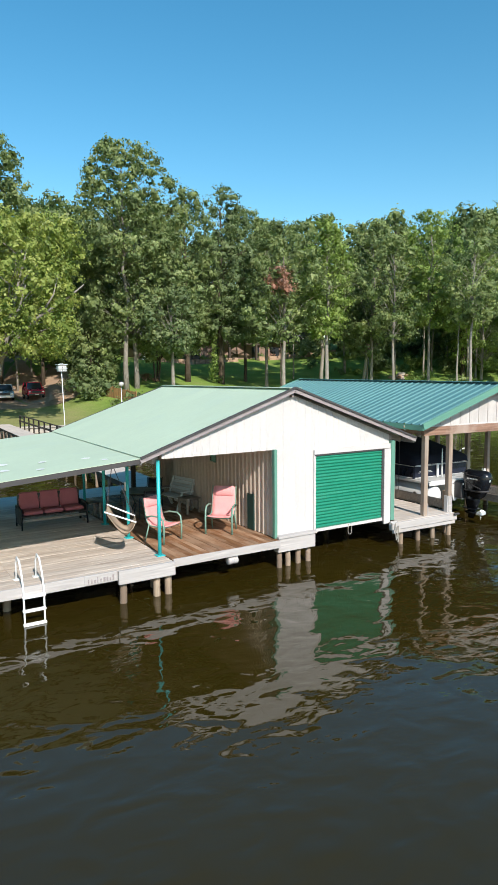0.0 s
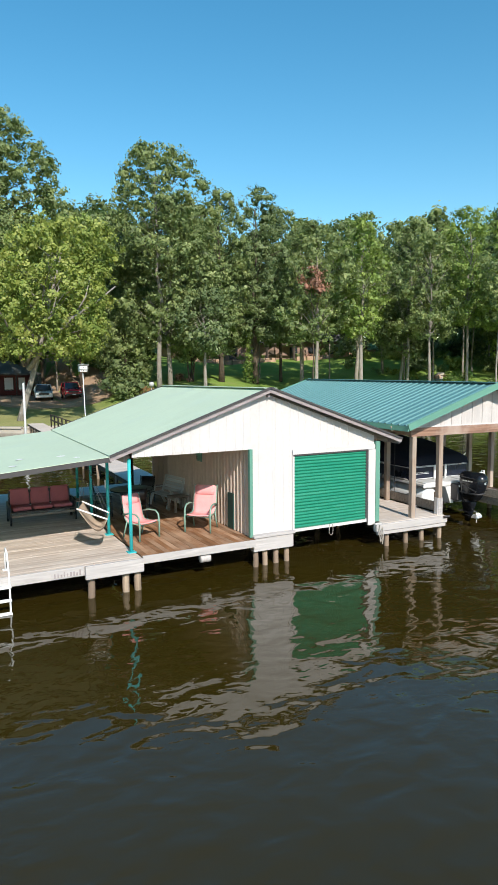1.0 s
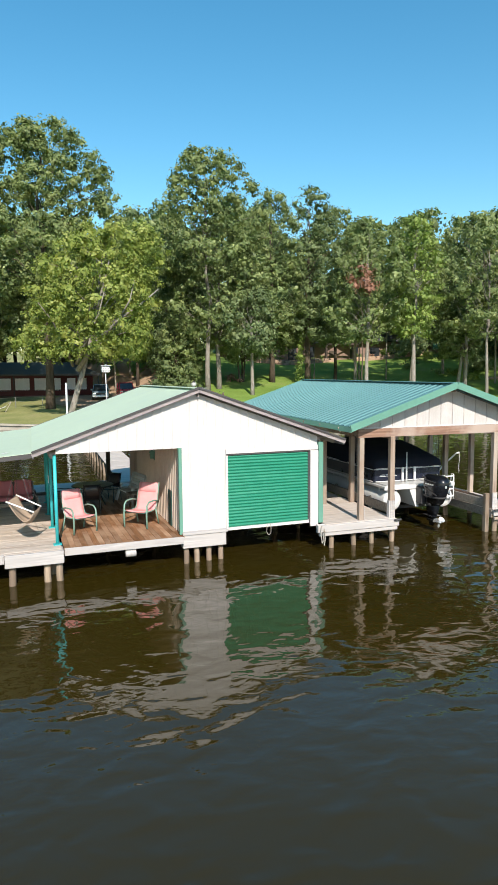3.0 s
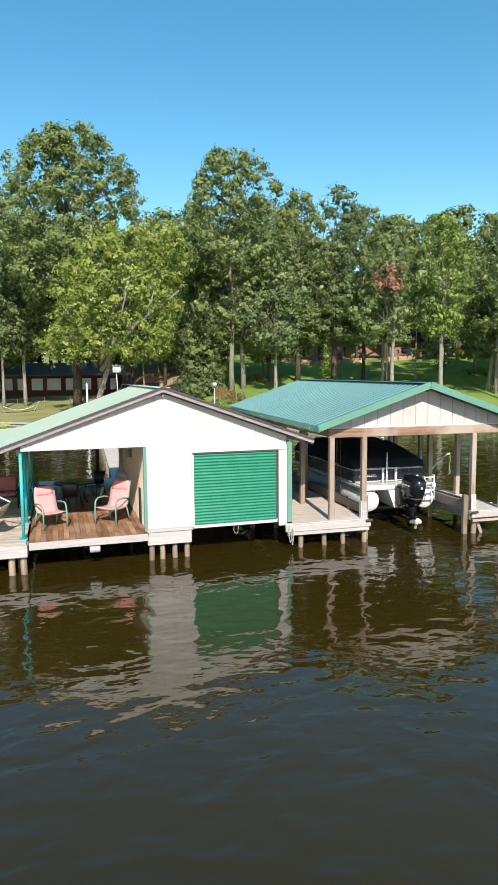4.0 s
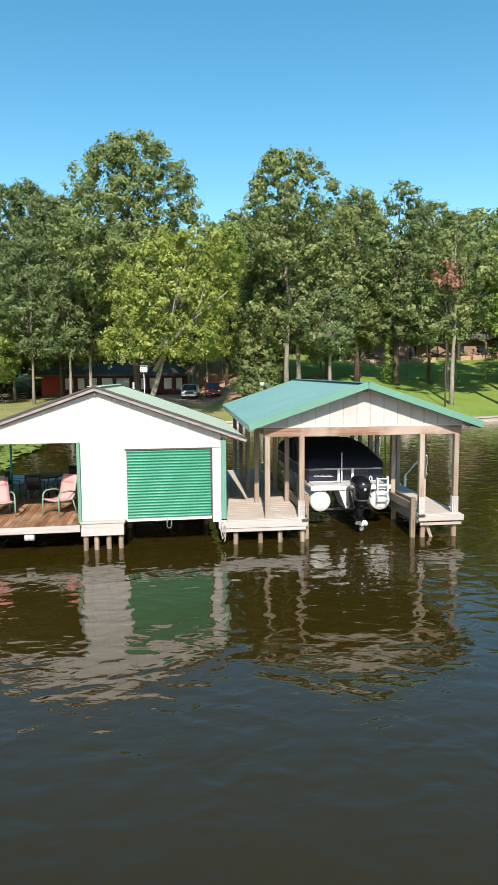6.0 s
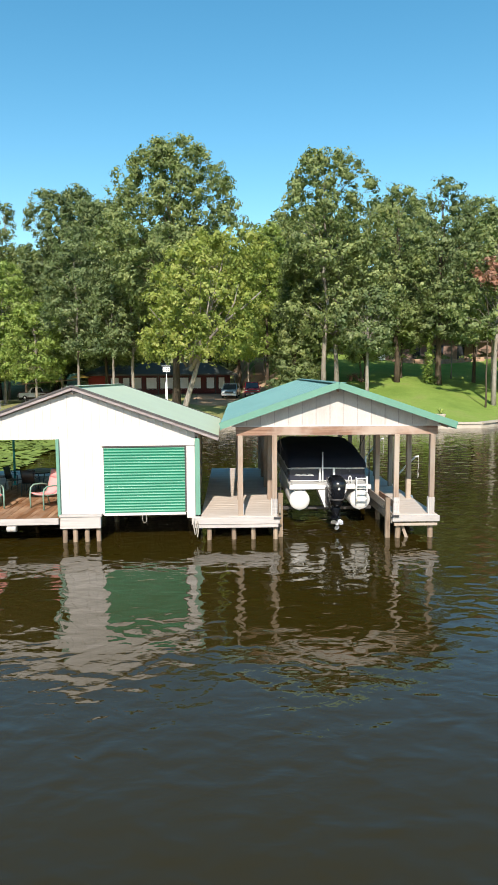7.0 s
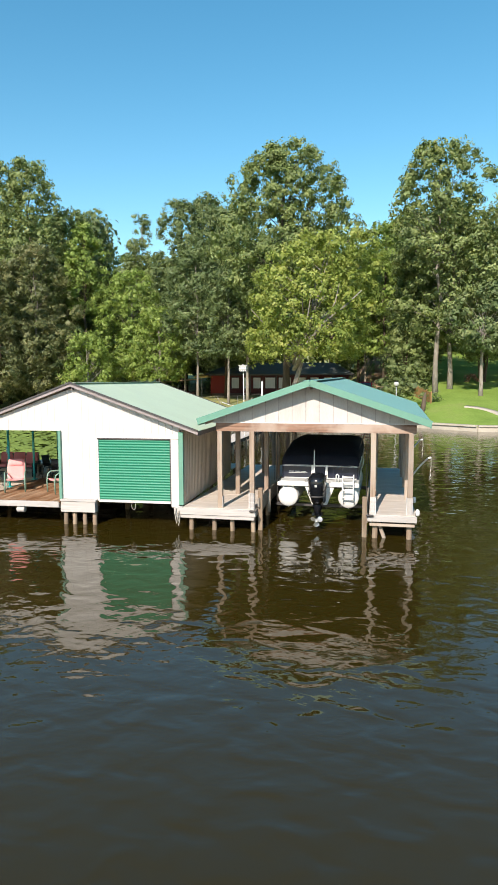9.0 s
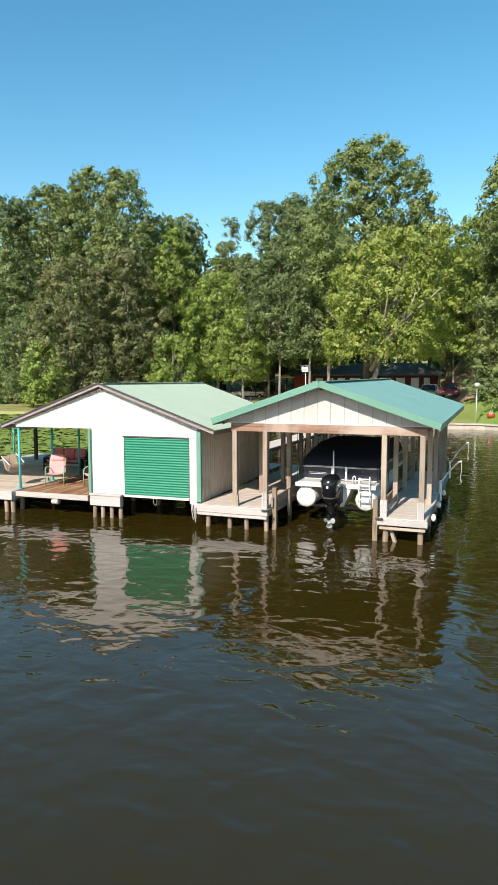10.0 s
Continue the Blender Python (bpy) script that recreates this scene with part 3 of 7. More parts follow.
    for k in range(count):
        a, b = ROOF_Y0 + 0.02 + (length - 0.04) * k / count, ROOF_Y0 + 0.02 + (length - 0.04) * (k + 1) / count
        f = lambda u, hh, d: (EAVE_L + 0.08 - hh, u, zl(EAVE_L - hh) + d - 0.03)
        part("roof_sheet", ribbed("roof_sheet", a, b - 0.002, 0.2, lambda u: 0.0, lambda u: 6.1, M_MINT, f, 0.0012, 0.05), M_MINT, lean)
    rp = random.Random(31)
    for k in range(11):
        x, y, r = rp.uniform(-8.6, -4.2), rp.uniform(0.3, 2.2), rp.uniform(0.04, 0.10)
        bm = bmesh.new()
        bm.faces.new([bm.verts.new((x + r * (1.9 + 0.5 * math.sin(3 * a + k)) * math.cos(a), y + r * (2.2 + 0.5 * math.sin(5 * a)) * math.sin(a), zl(x) - 0.03 + 0.004 + 0.088 * r * 2 * math.cos(a))) for a in (2 * math.pi * j / 12 for j in range(12))])
        part("paint_splash", bm, M_WHITEPAINT, lean, "small splash of white paint")
    part("lean_to_fascia", beams(((EAVE_L, ROOF_Y0 + 0.05, zl(EAVE_L) - 0.10), (-9.6, ROOF_Y0 + 0.05, zl(-9.6) - 0.10), 0.04, 0.12)), M_DARKTRIM, lean, "dark grey fascia")
    for k in range(6):
        y = 0.3 + k * 1.5
        part("rafter", beams(((EAVE_L, y, zl(EAVE_L) - 0.11), (-9.6, y, zl(-9.6) - 0.11), 0.05, 0.13)), M_GREYWOOD, lean)
    for x, y in ((-9.4, 0.25), (-9.4, 3.95), (-9.4, 7.7)):
        part("porch_post", tubes(([(x, y, DECK_Z), (x, y, 2.5)], 0.042, 12)), M_POSTTEAL, h, "turquoise painted steel post")
    return h


build_boathouse()

# ---- teal-roofed boat shelter ----
B2 = pose(5.23, -0.06, 0, 0, 0, -2.2)
R2_U, R2_Z, R2_L, R2_R, R2_EZ, R2_Y0, R2_Y1 = 2.80, 4.595, -0.57, 6.18, 3.445, -0.45, 10.76
TILT2 = pose(0, 0, 0, 0.56, 0, -0.85)
SLOPE2 = (R2_Z - R2_EZ) / (R2_R - R2_U)
POSTS2 = [(u, v) for v in (0.0, 2.45, 4.9, 7.35, 9.8) for u in (0.0, 1.0, 4.6, 5.66)]


def build_shelter():
    s = thing("boat_shelter", "open timber boat shelter with a teal ribbed metal gable roof", "boat shelter", m=B2)
    roof = part("roof", boxes((R2_U - 0.02, R2_U + 0.02, R2_Y0 + 0.1, R2_Y1 - 0.1, R2_Z - 0.24, R2_Z - 0.06)), M_BEAM, s, "teal-green standing rib metal roof", TILT2)
    length = R2_Y1 - R2_Y0
    count = 13
    for sgn, u_end in ((-1, R2_L), (1, R2_R)):
        run = abs(u_end - R2_U)
        sl = (R2_Z - R2_EZ) / run
        for k in range(count):
            a, b = R2_Y0 + length * k / count, R2_Y0 + length * (k + 1) / count
            f = lambda u, hh, d: (R2_U + sgn * hh, u, R2_Z - hh * sl + d)
            part("roof_sheet", ribbed("roof_sheet", a, b - 0.001, 0.305, lambda u: 0.0, lambda u: run, M_TEAL, f, 0.032, 0.042), M_TEAL, roof)
        for y in (R2_Y0 - 0.012, R2_Y1 + 0.012):
            part("rake_trim", beams(((R2_U, y, R2_Z - 0.045), (u_end, y, R2_EZ - 0.045), 0.05, 0.19)), M_TRIM, roof, "green rake trim")
        e = u_end - sgn * 0.02
        part("eave_trim", boxes((e - 0.02, e + 0.02, R2_Y0, R2_Y1, R2_EZ - 0.16, R2_EZ - 0.01), bevel=0.004), M_TRIM, roof, "green eave trim")
        part("ridge_cap", beams(((R2_U + sgn * 0.1, R2_Y0, R2_Z + 0.014), (R2_U + sgn * 0.1, R2_Y1, R2_Z + 0.014), 0.22, 0.014)), M_TEAL, roof)
        for k in range(9):
            y = 0.3 + k * 1.3
            part("rafter", beams(((R2_U, y, R2_Z - 0.13), (u_end, y, R2_EZ - 0.13), 0.045, 0.14)), M_BEAM, roof)
    # gable wall of boards and battens, tie beam beneath
    gable = part("gable_wall", boxes((0.05, 5.6, 0.05, 0.09, 3.30, 3.36)), M_BEAM, s, "white board-and-batten gable wall")
    w = 0.405
    u = -0.20
    while u < 5.86:
        u1 = min(u + w - 0.028, 5.9)
        bm = bmesh.new()
        cuts = [u, u1] if not (u < R2_U < u1) else [u, R2_U, u1]
        fr = [[bm.verts.new((q, y, z)) for y in (-0.02, 0.03) for z in (3.36, max(3.37, R2_Z - 0.12 - abs(q - R2_U) * SLOPE2))] for q in cuts]
        for a, b in zip(fr, fr[1:]):
            bm.faces.new((a[0], b[0], b[1], a[1]))
            bm.faces.new((b[2], a[2], a[3], b[3]))
            bm.faces.new((a[1], b[1], b[3], a[3]))
            bm.faces.new((a[0], a[2], b[2], b[0]))
        bm.faces.new((fr[0][0], fr[0][1], fr[0][3], fr[0][2]))
        bm.faces.new((fr[-1][2], fr[-1][3], fr[-1][1], fr[-1][0]))
        part("board", bm, M_GABLE, gable)
        u += w
    bm = bmesh.new()
    rings(bm, [[(-0.1, y, 3.36), (5.75, y, 3.36), (5.75, y, 3.40), (R2_U, y, R2_Z - 0.16), (-0.1, y, 3.40)] for y in (-0.006, 0.036)], smooth=False)
    part("gable_backing", bm, M_WHITEWOOD, gable)
    part("sill_strip", boxes((-0.25, 5.9, -0.05, 0.03, 3.335, 3.37)), M_WHITE, gable)
    part("tie_beam", boxes((-0.12, 5.80, -0.06, 0.07, 3.08, 3.33), bevel=0.01), M_BEAM, s, "reddish-brown timber tie beam")
    part("back_tie_beam", boxes((-0.12, 5.80, 9.72, 9.85, 3.08, 3.33), bevel=0.01), M_BEAM, s)
    for u in (0.0, 5.66):
        part("side_beam", boxes((u - 0.06, u + 0.06, 0.08, 9.7, 3.10, 3.30), bevel=0.01), M_BEAM, s)
    for u in (1.0, 4.6):
        part("lift_beam", boxes((u - 0.07, u + 0.07, 0.08, 9.7, 3.02, 3.24), bevel=0.01), M_BEAM, s)
    for u, v in POSTS2:
        part("post", boxes((u - 0.075, u + 0.075, v - 0.075, v + 0.075, DOCK_Z - 0.3, 3.09), bevel=0.01), M_POST, s)
    for u in (0.0, 1.0, 4.6, 5.66):
        du = 0.088 if u in (0.0, 4.6) else -0.088
        hgt = 0.36 if u < 0.5 else 0.50
        part("post_sleeve", boxes((u + du - 0.012, u + du + 0.012, -0.075, 0.07, DOCK_Z - 0.02, DOCK_Z + hgt), bevel=0.004), M_WHITE if u > 0.5 else M_WHITEWOOD, s, "white painted post sleeve")
    for v in (2.6, 6.2):
        for u in (1.25, 4.35):
            part("lift_cable", tubes(([(u, v, 1.2), (u, v, 3.1)], 0.008, 5)), M_DARKTRIM, s)
            part("winch_strap", beams(((u, v + 0.1, 3.08), (u + (0.25 if u < 2 else -0.25), v + 0.5, 2.3), 0.03, 0.008)), M_DARKTRIM, s)
    for u in (1.0, 4.6, 5.66):
        part("post_guard", ribbed("post_guard", u - 0.08, u + 0.08, 0.05, lambda q: DOCK_Z - 0.02, lambda q: DOCK_Z + 0.5, M_WHITEWOOD, lambda q, z, d: (q, -0.088 - d, z), 0.012, 0.016), M_WHITEWOOD, s, "white painted post guard")
    return s


build_shelter()

# ---- docks ----
def plank_mesh(length, width, material, thick=0.035):
    return as_mesh("plank", boxes((-length / 2, length / 2, -width / 2, width / 2, -thick, 0), bevel=0.0025), material)


def planks_across_y(parent, x0, x1, y0, y1, z, material, width=0.14, split=2):
    """Boards that run along x, side by side in y."""
    n = int((y1 - y0) / width)
    w = (y1 - y0) / n
    length = (x1 - x0) / split
    me = plank_mesh(length - 0.004, w - 0.004, material)
    for k in range(n):
        for j in range(split):
            part("plank", me, material, parent, m=pose(x0 + (j + 0.5) * length, y0 + (k + 0.5) * w, z + random.uniform(-0.003, 0.003), 0, 0, random.choice((0, 180))))


def planks_across_x(parent, x0, x1, y0, y1, z, material, width=0.14, split=1):
    n = int((x1 - x0) / width)
    w = (x1 - x0) / n
    length = (y1 - y0) / split
    me = plank_mesh(length - 0.004, w - 0.004, material)
    for k in range(n):
        for j in range(split):
            part("plank", me, material, parent, m=pose(x0 + (k + 0.5) * w, y0 + (j + 0.5) * length, z + random.uniform(-0.003, 0.003), 0, 0, random.choice((90, 270))))


PILE = {}


def piling(parent, x, y, top, r=0.085, name="piling"):
    key = (round(top, 2), r)
    if key not in PILE:
        bm = bmesh.new()
        tube(bm, [(0, 0, -1.6), (0.01, 0, -0.4), (0, 0.012, 0.2), (0, 0, top)], [r * 1.05, r, r * 0.97, r * 0.95], 10)
        PILE[key] = as_mesh("piling", bm, M_PILE)
    return part(name, PILE[key], M_PILE, parent, m=pose(x + random.uniform(-0.015, 0.015), y, 0, random.uniform(-1, 1), random.uniform(-1, 1), random.uniform(0, 360)))


def build_docks():
    side = thing("side_deck", "sun-bleached timber deck of long boards on pilings", "dock")
    planks_across_y(side, -9.6, -3.03, -0.30, 8.1, DECK_Z, M_DECK, 0.14, 2)
    part("fascia", boxes((-9.6, -4.33, -0.36, -0.305, 0.56, 0.775), bevel=0.008), M_WHITEWOOD, side, "white weathered fascia board")
    part("fascia_box", boxes((-4.32, -3.0, -0.40, -0.305, 0.46, 0.765), bevel=0.012), M_WHITEWOOD, side, "white timber end box")
    part("fascia_side", boxes((-3.03, -2.99, -0.30, 0.3, 0.46, 0.735), bevel=0.008), M_WHITEWOOD, side)
    for y in (0.3, 2.4, 4.6, 6.8):
        part("joist", boxes((-9.6, -3.06, y, y + 0.08, 0.5, 0.73)), M_GREYWOOD, side)
    for x, y in ((-4.18, -0.2), (-3.38, -0.2), (-3.10, -0.2), (-3.2, 0.4)):
        piling(side, x, y, 0.70)
    for x in (-6.4, -8.6):
        piling(side, x, 0.7, 0.70)
    for y in (2.4, 4.6, 6.8):
        for x in (-3.3, -6.2, -9.2):
            piling(side, x, y, 0.70)
    porch = thing("porch_deck", "brown stained timber porch deck under the boathouse roof", "dock")
    planks_across_x(porch, -2.98, 0.0, -0.17, 8.1, DECK_Z - 0.01, M_BROWN, 0.14, 2)
    part("fascia", boxes((-2.97, -0.03, -0.23, -0.175, 0.58, 0.765), bevel=0.008), M_WHITEWOOD, porch, "white weathered fascia board")
    for y in (0.1, 2.4, 4.6, 6.8):
        part("joist", boxes((-2.97, 0.0, y, y + 0.08, 0.5, 0.72)), M_GREYWOOD, porch)
    for y in (3.0, 5.6, 7.8):
        for x in (-1.5, -0.1):
            piling(porch, x, y, 0.70)
    for k, x in enumerate((0.08, 0.38, 0.72, 1.05)):
        piling(porch, x, 0.03 + 0.02 * k, 0.46, 0.075)
    for x in (1.2, 3.7):
        for y in (2.6, 5.2, 7.5):
            piling(porch, x, y, 0.75, 0.09)
    part("stub_float", lathe([(0.0, -0.13), (0.09, -0.13), (0.10, -0.12), (0.10, -0.02), (0.094, -0.01), (0.094, 0.01), (0.10, 0.02), (0.10, 0.12), (0.09, 0.13), (0.0, 0.13)], 16, 'X', (-1.38, -0.12, 0.47)), M_WHITEWOOD, porch, "white round bumper under the deck")
    part("float_hanger", boxes((-1.5, -1.26, -0.16, -0.1, 0.52, 0.6)), M_WHITEWOOD, porch)
    # docks of the boat shelter
    dock = thing("shelter_dock", "pale timber dock on pilings beside the boat slip", "dock", m=B2)
    planks_across_y(dock, -1.17, 1.08, -0.16, 9.95, DOCK_Z, M_DECK_SAND, 0.145, 1)
    part("fascia", boxes((-1.43, 1.14, -0.24, -0.165, 0.50, 0.70), bevel=0.012), M_WHITEWOOD, dock, "white weathered fascia board")
    part("corner_block", boxes((-1.42, -1.176, -0.162, -0.075, 0.48, 0.72), bevel=0.008), M_WHITEWOOD, dock)
    part("fascia_lower", boxes((-1.38, 1.10, -0.215, -0.15, 0.39, 0.495), bevel=0.01), M_WHITEWOOD, dock)
    part("fascia_side", boxes((1.085, 1.13, -0.16, 9.95, 0.48, 0.70), bevel=0.01), M_GREYWOOD, dock)
    for v in (0.15, 2.4, 4.9, 7.4, 9.7):
        part("joist", boxes((-1.08, 1.08, v, v + 0.07, 0.45, 0.68)), M_GREYWOOD, dock)
    for u, v in ((-0.93, -0.02), (-0.2, 0.02), (0.38, 0.0), (1.02, 0.0), (1.02, 2.45), (1.02, 4.9), (1.02, 7.35), (1.02, 9.8), (-0.9, 2.45), (-0.9, 4.9), (-0.9, 9.8)):
        piling(dock, u, v, 0.68, 0.075)
    part("corner_pile", boxes((1.13, 1.27, 0.22, 0.36, -1.5, 1.32), bevel=0.012), M_PILE, dock, "squared mooring pile")
    part("guard_board", boxes((1.14, 1.20, 0.1, 9.6, 0.74, 1.02), bevel=0.01), M_GREYWOOD, dock, "weathered guard board along the slip")
    for v in (1.6, 4.0, 6.6):
        part("guard_post", boxes((1.20, 1.28, v, v + 0.09, 0.3, 1.05), bevel=0.008), M_GREYWOOD, dock)
    part("bumper", boxes((0.96, 1.18, -0.32, -0.24, 0.66, 0.72), bevel=0.02), M_DARKTRIM, dock, "black rubber bumper")
    finger = thing("finger_dock", "narrow pale timber finger dock on the open side of the slip", "dock", m=B2)
    planks_across_y(finger, 4.50, 5.82, -0.16, 9.95, DOCK_Z, M_DECK_SAND, 0.145, 1)
    part("fascia", boxes((4.46, 5.86, -0.24, -0.165, 0.52, 0.70), bevel=0.012), M_WHITEWOOD, finger, "white weathered fascia board")
    part("fascia_lower", boxes((4.52, 5.80, -0.21, -0.15, 0.39, 0.47), bevel=0.01), M_POST, finger)
    for u in (4.455, 5.825):
        part("fascia_side", boxes((u - 0.02, u + 0.02, -0.15, 9.95, 0.46, 0.70), bevel=0.008), M_GREYWOOD, finger)
    for u, v in [(q, r) for r in (0.0, 2.45, 4.9, 7.35, 9.8) for q in (4.66, 5.66)]:
        piling(finger, u, v, 0.68, 0.085)
    part("brace", beams(((4.78, 0.05, 0.46), (5.0, 0.0, -0.15), 0.09, 0.09)), M_POST, finger)
    part("corner_pile", boxes((4.30, 4.44, -0.05, 0.09, -1.5, 1.20), bevel=0.012), M_PILE, finger, "squared mooring pile")
    part("guard_board", boxes((4.40, 4.45, 0.1, 9.6, 0.74, 1.0), bevel=0.01), M_GREYWOOD, finger, "weathered guard board along the slip")
    part("guard_board", boxes((4.64, 4.69, 0.5, 2.3, 0.80, 1.0), bevel=0.01), M_BEAM, finger)
    part("bumper", boxes((4.42, 4.64, -0.33, -0.25, 0.68, 0.74), bevel=0.02), M_DARKTRIM, finger, "black rubber bumper")
    # walkway to the shore
    walkw = thing("walkway", "long grey timber walkway on pilings leading to the shore", "walkway")
    y0, y1 = 8.1, 46.5
    n = 190
    pm = plank_mesh(1.35, (y1 - y0) / n - 0.012, M_DECK_SAND)
    xc = lambda y: 0.5 + (y - 8) * 0.045
    for k in range(n):
        y = y0 + (k + 0.5) * (y1 - y0) / n
        part("plank", pm, M_DECK_SAND, walkw, m=pose(xc(y), y, 0.76 + random.uniform(-0.004, 0.004)))
    for sx in (-0.62, 0.62):
        part("stringer", beams(((xc(y0) + sx, y0, 0.62), (xc(y1) + sx, y1, 0.62), 0.06, 0.2)), M_DARKWOOD, walkw)
        for k in range(20):
            y = y0 + 0.6 + k * 1.9
            if y < shore(1.5) - 0.3:
                piling(walkw, xc(y) + sx, y, 0.64, 0.08)
    # railing near the shore
    rail = thing("railing", "dark timber railing beside the walkway", "railing")
    ys = [26.0 + 1.9 * k for k in range(9)]
    for y in ys:
        x = xc(y) + 0.72
        part("rail_post", boxes((x - 0.05, x + 0.05, y - 0.05, y + 0.05, 0.5, 1.78), bevel=0.008), M_DARKWOOD, rail)
    for z, h in ((1.80, 0.05), (1.35, 0.1)):
        part("rail_bar", beams(((xc(ys[0]) + 0.72, ys[0] - 0.2, z), (xc(ys[-1]) + 0.72, ys[-1] + 0.2, z), 0.11, h)), M_DARKWOOD, rail)
    # back platform that joins the decks to the walkway
    plat = thing("back_platform", "grey timber platform behind the boathouse", "dock")
    planks_across_y(plat, -9.6, 4.0, 8.12, 9.9, 0.75, M_DECK_SAND, 0.145, 3)
    for x in (-8, -5, -2, 1, 3.8):
        piling(plat, x, 9.6, 0.70)


build_docks()

# ---- trees ----
def unit(v):
    return v / (np.linalg.norm(v, axis=1)[:, None] + 1e-9)


def blades(rng, pos, nrm, s):
    """One folded leaf blade at each place: arrays of verts and faces."""
    nrm = unit(nrm)
    t = unit(np.cross(nrm, rng.normal(size=nrm.shape)))
    b = np.cross(nrm, t)
    s = s[:, None]
    fold = nrm * s * 0.12
    v = np.stack([pos - t * s * 0.53, pos + b * s * 0.38 + fold, pos + t * s * 0.53, pos - b * s * 0.38 + fold], 1).reshape(-1, 3)
    return v, np.arange(len(pos) * 4).reshape(-1, 4)


def leaf_cloud(rng, centres, radii, size, axis=(0.0, 0.0), cover=0.52, core=8, flat=0.82, droop=0.0):
    """Clumps of foliage: tufts of small leaves over the outside of each, broader sprays in its heart."""
    c, r = np.asarray(centres, float), np.asarray(radii, float)
    out = unit(np.column_stack((c[:, 0] - axis[0], c[:, 1] - axis[1], np.full(len(c), 0.45))))
    tufts = (cover * 2.0 * r ** 2 / size ** 2).astype(int).clip(4)
    k = np.repeat(np.arange(len(c)), tufts)
    d = unit(unit(rng.normal(size=(len(k), 3))) + out[k] * 0.45)
    at = c[k] + d * (r[k] * (0.62 + 0.62 * rng.random(len(k))))[:, None] * np.array([1.12, 1.12, flat])
    at[:, 2] -= droop * rng.random(len(k)) ** 2 * r[k]
    j = np.repeat(np.arange(len(k)), 6)
    e = unit(rng.normal(size=(len(j), 3)))
    pos = at[j] + e * (size * (0.4 + 1.2 * rng.random(len(j))))[:, None] * np.array([1, 1, 0.8])
    v, f = blades(rng, pos, d[j] + e * 0.5 + rng.normal(size=e.shape) * 0.28 + np.array([0, 0, 0.2]), size * (0.65 + 0.6 * rng.random(len(j))))
    if core:
        q = np.repeat(np.arange(len(c)), core)
        g = unit(rng.normal(size=(len(q), 3)))
        v2, f2 = blades(rng, c[q] + g * (r[q] * (0.35 + 0.2 * rng.random(len(q))))[:, None] * np.array([1, 1, flat]), g + rng.normal(size=g.shape) * 0.3, r[q] * rng.uniform(0.6, 0.95, len(q)))
        v, f = np.vstack((v, v2)), np.vstack((f, f2 + len(v)))
    return v, f


PROFILES = {
    "oval": lambda h: math.sin(math.pi * min(1, 0.14 + 0.82 * h)) ** 0.6,
    "tall": lambda h: (0.62 + 0.38 * math.sin(math.pi * h)) * (1 - max(0, h - 0.72) / 0.28 * 0.5),
    "spread": lambda h: math.sin(math.pi * min(1, 0.27 + 0.68 * h)) ** 0.5,
    "slim": lambda h: 0.55 + 0.45 * math.sin(math.pi * min(1, 0.2 + h * 0.75)),
    "pine": lambda h: 1.0 - 0.72 * h,
}


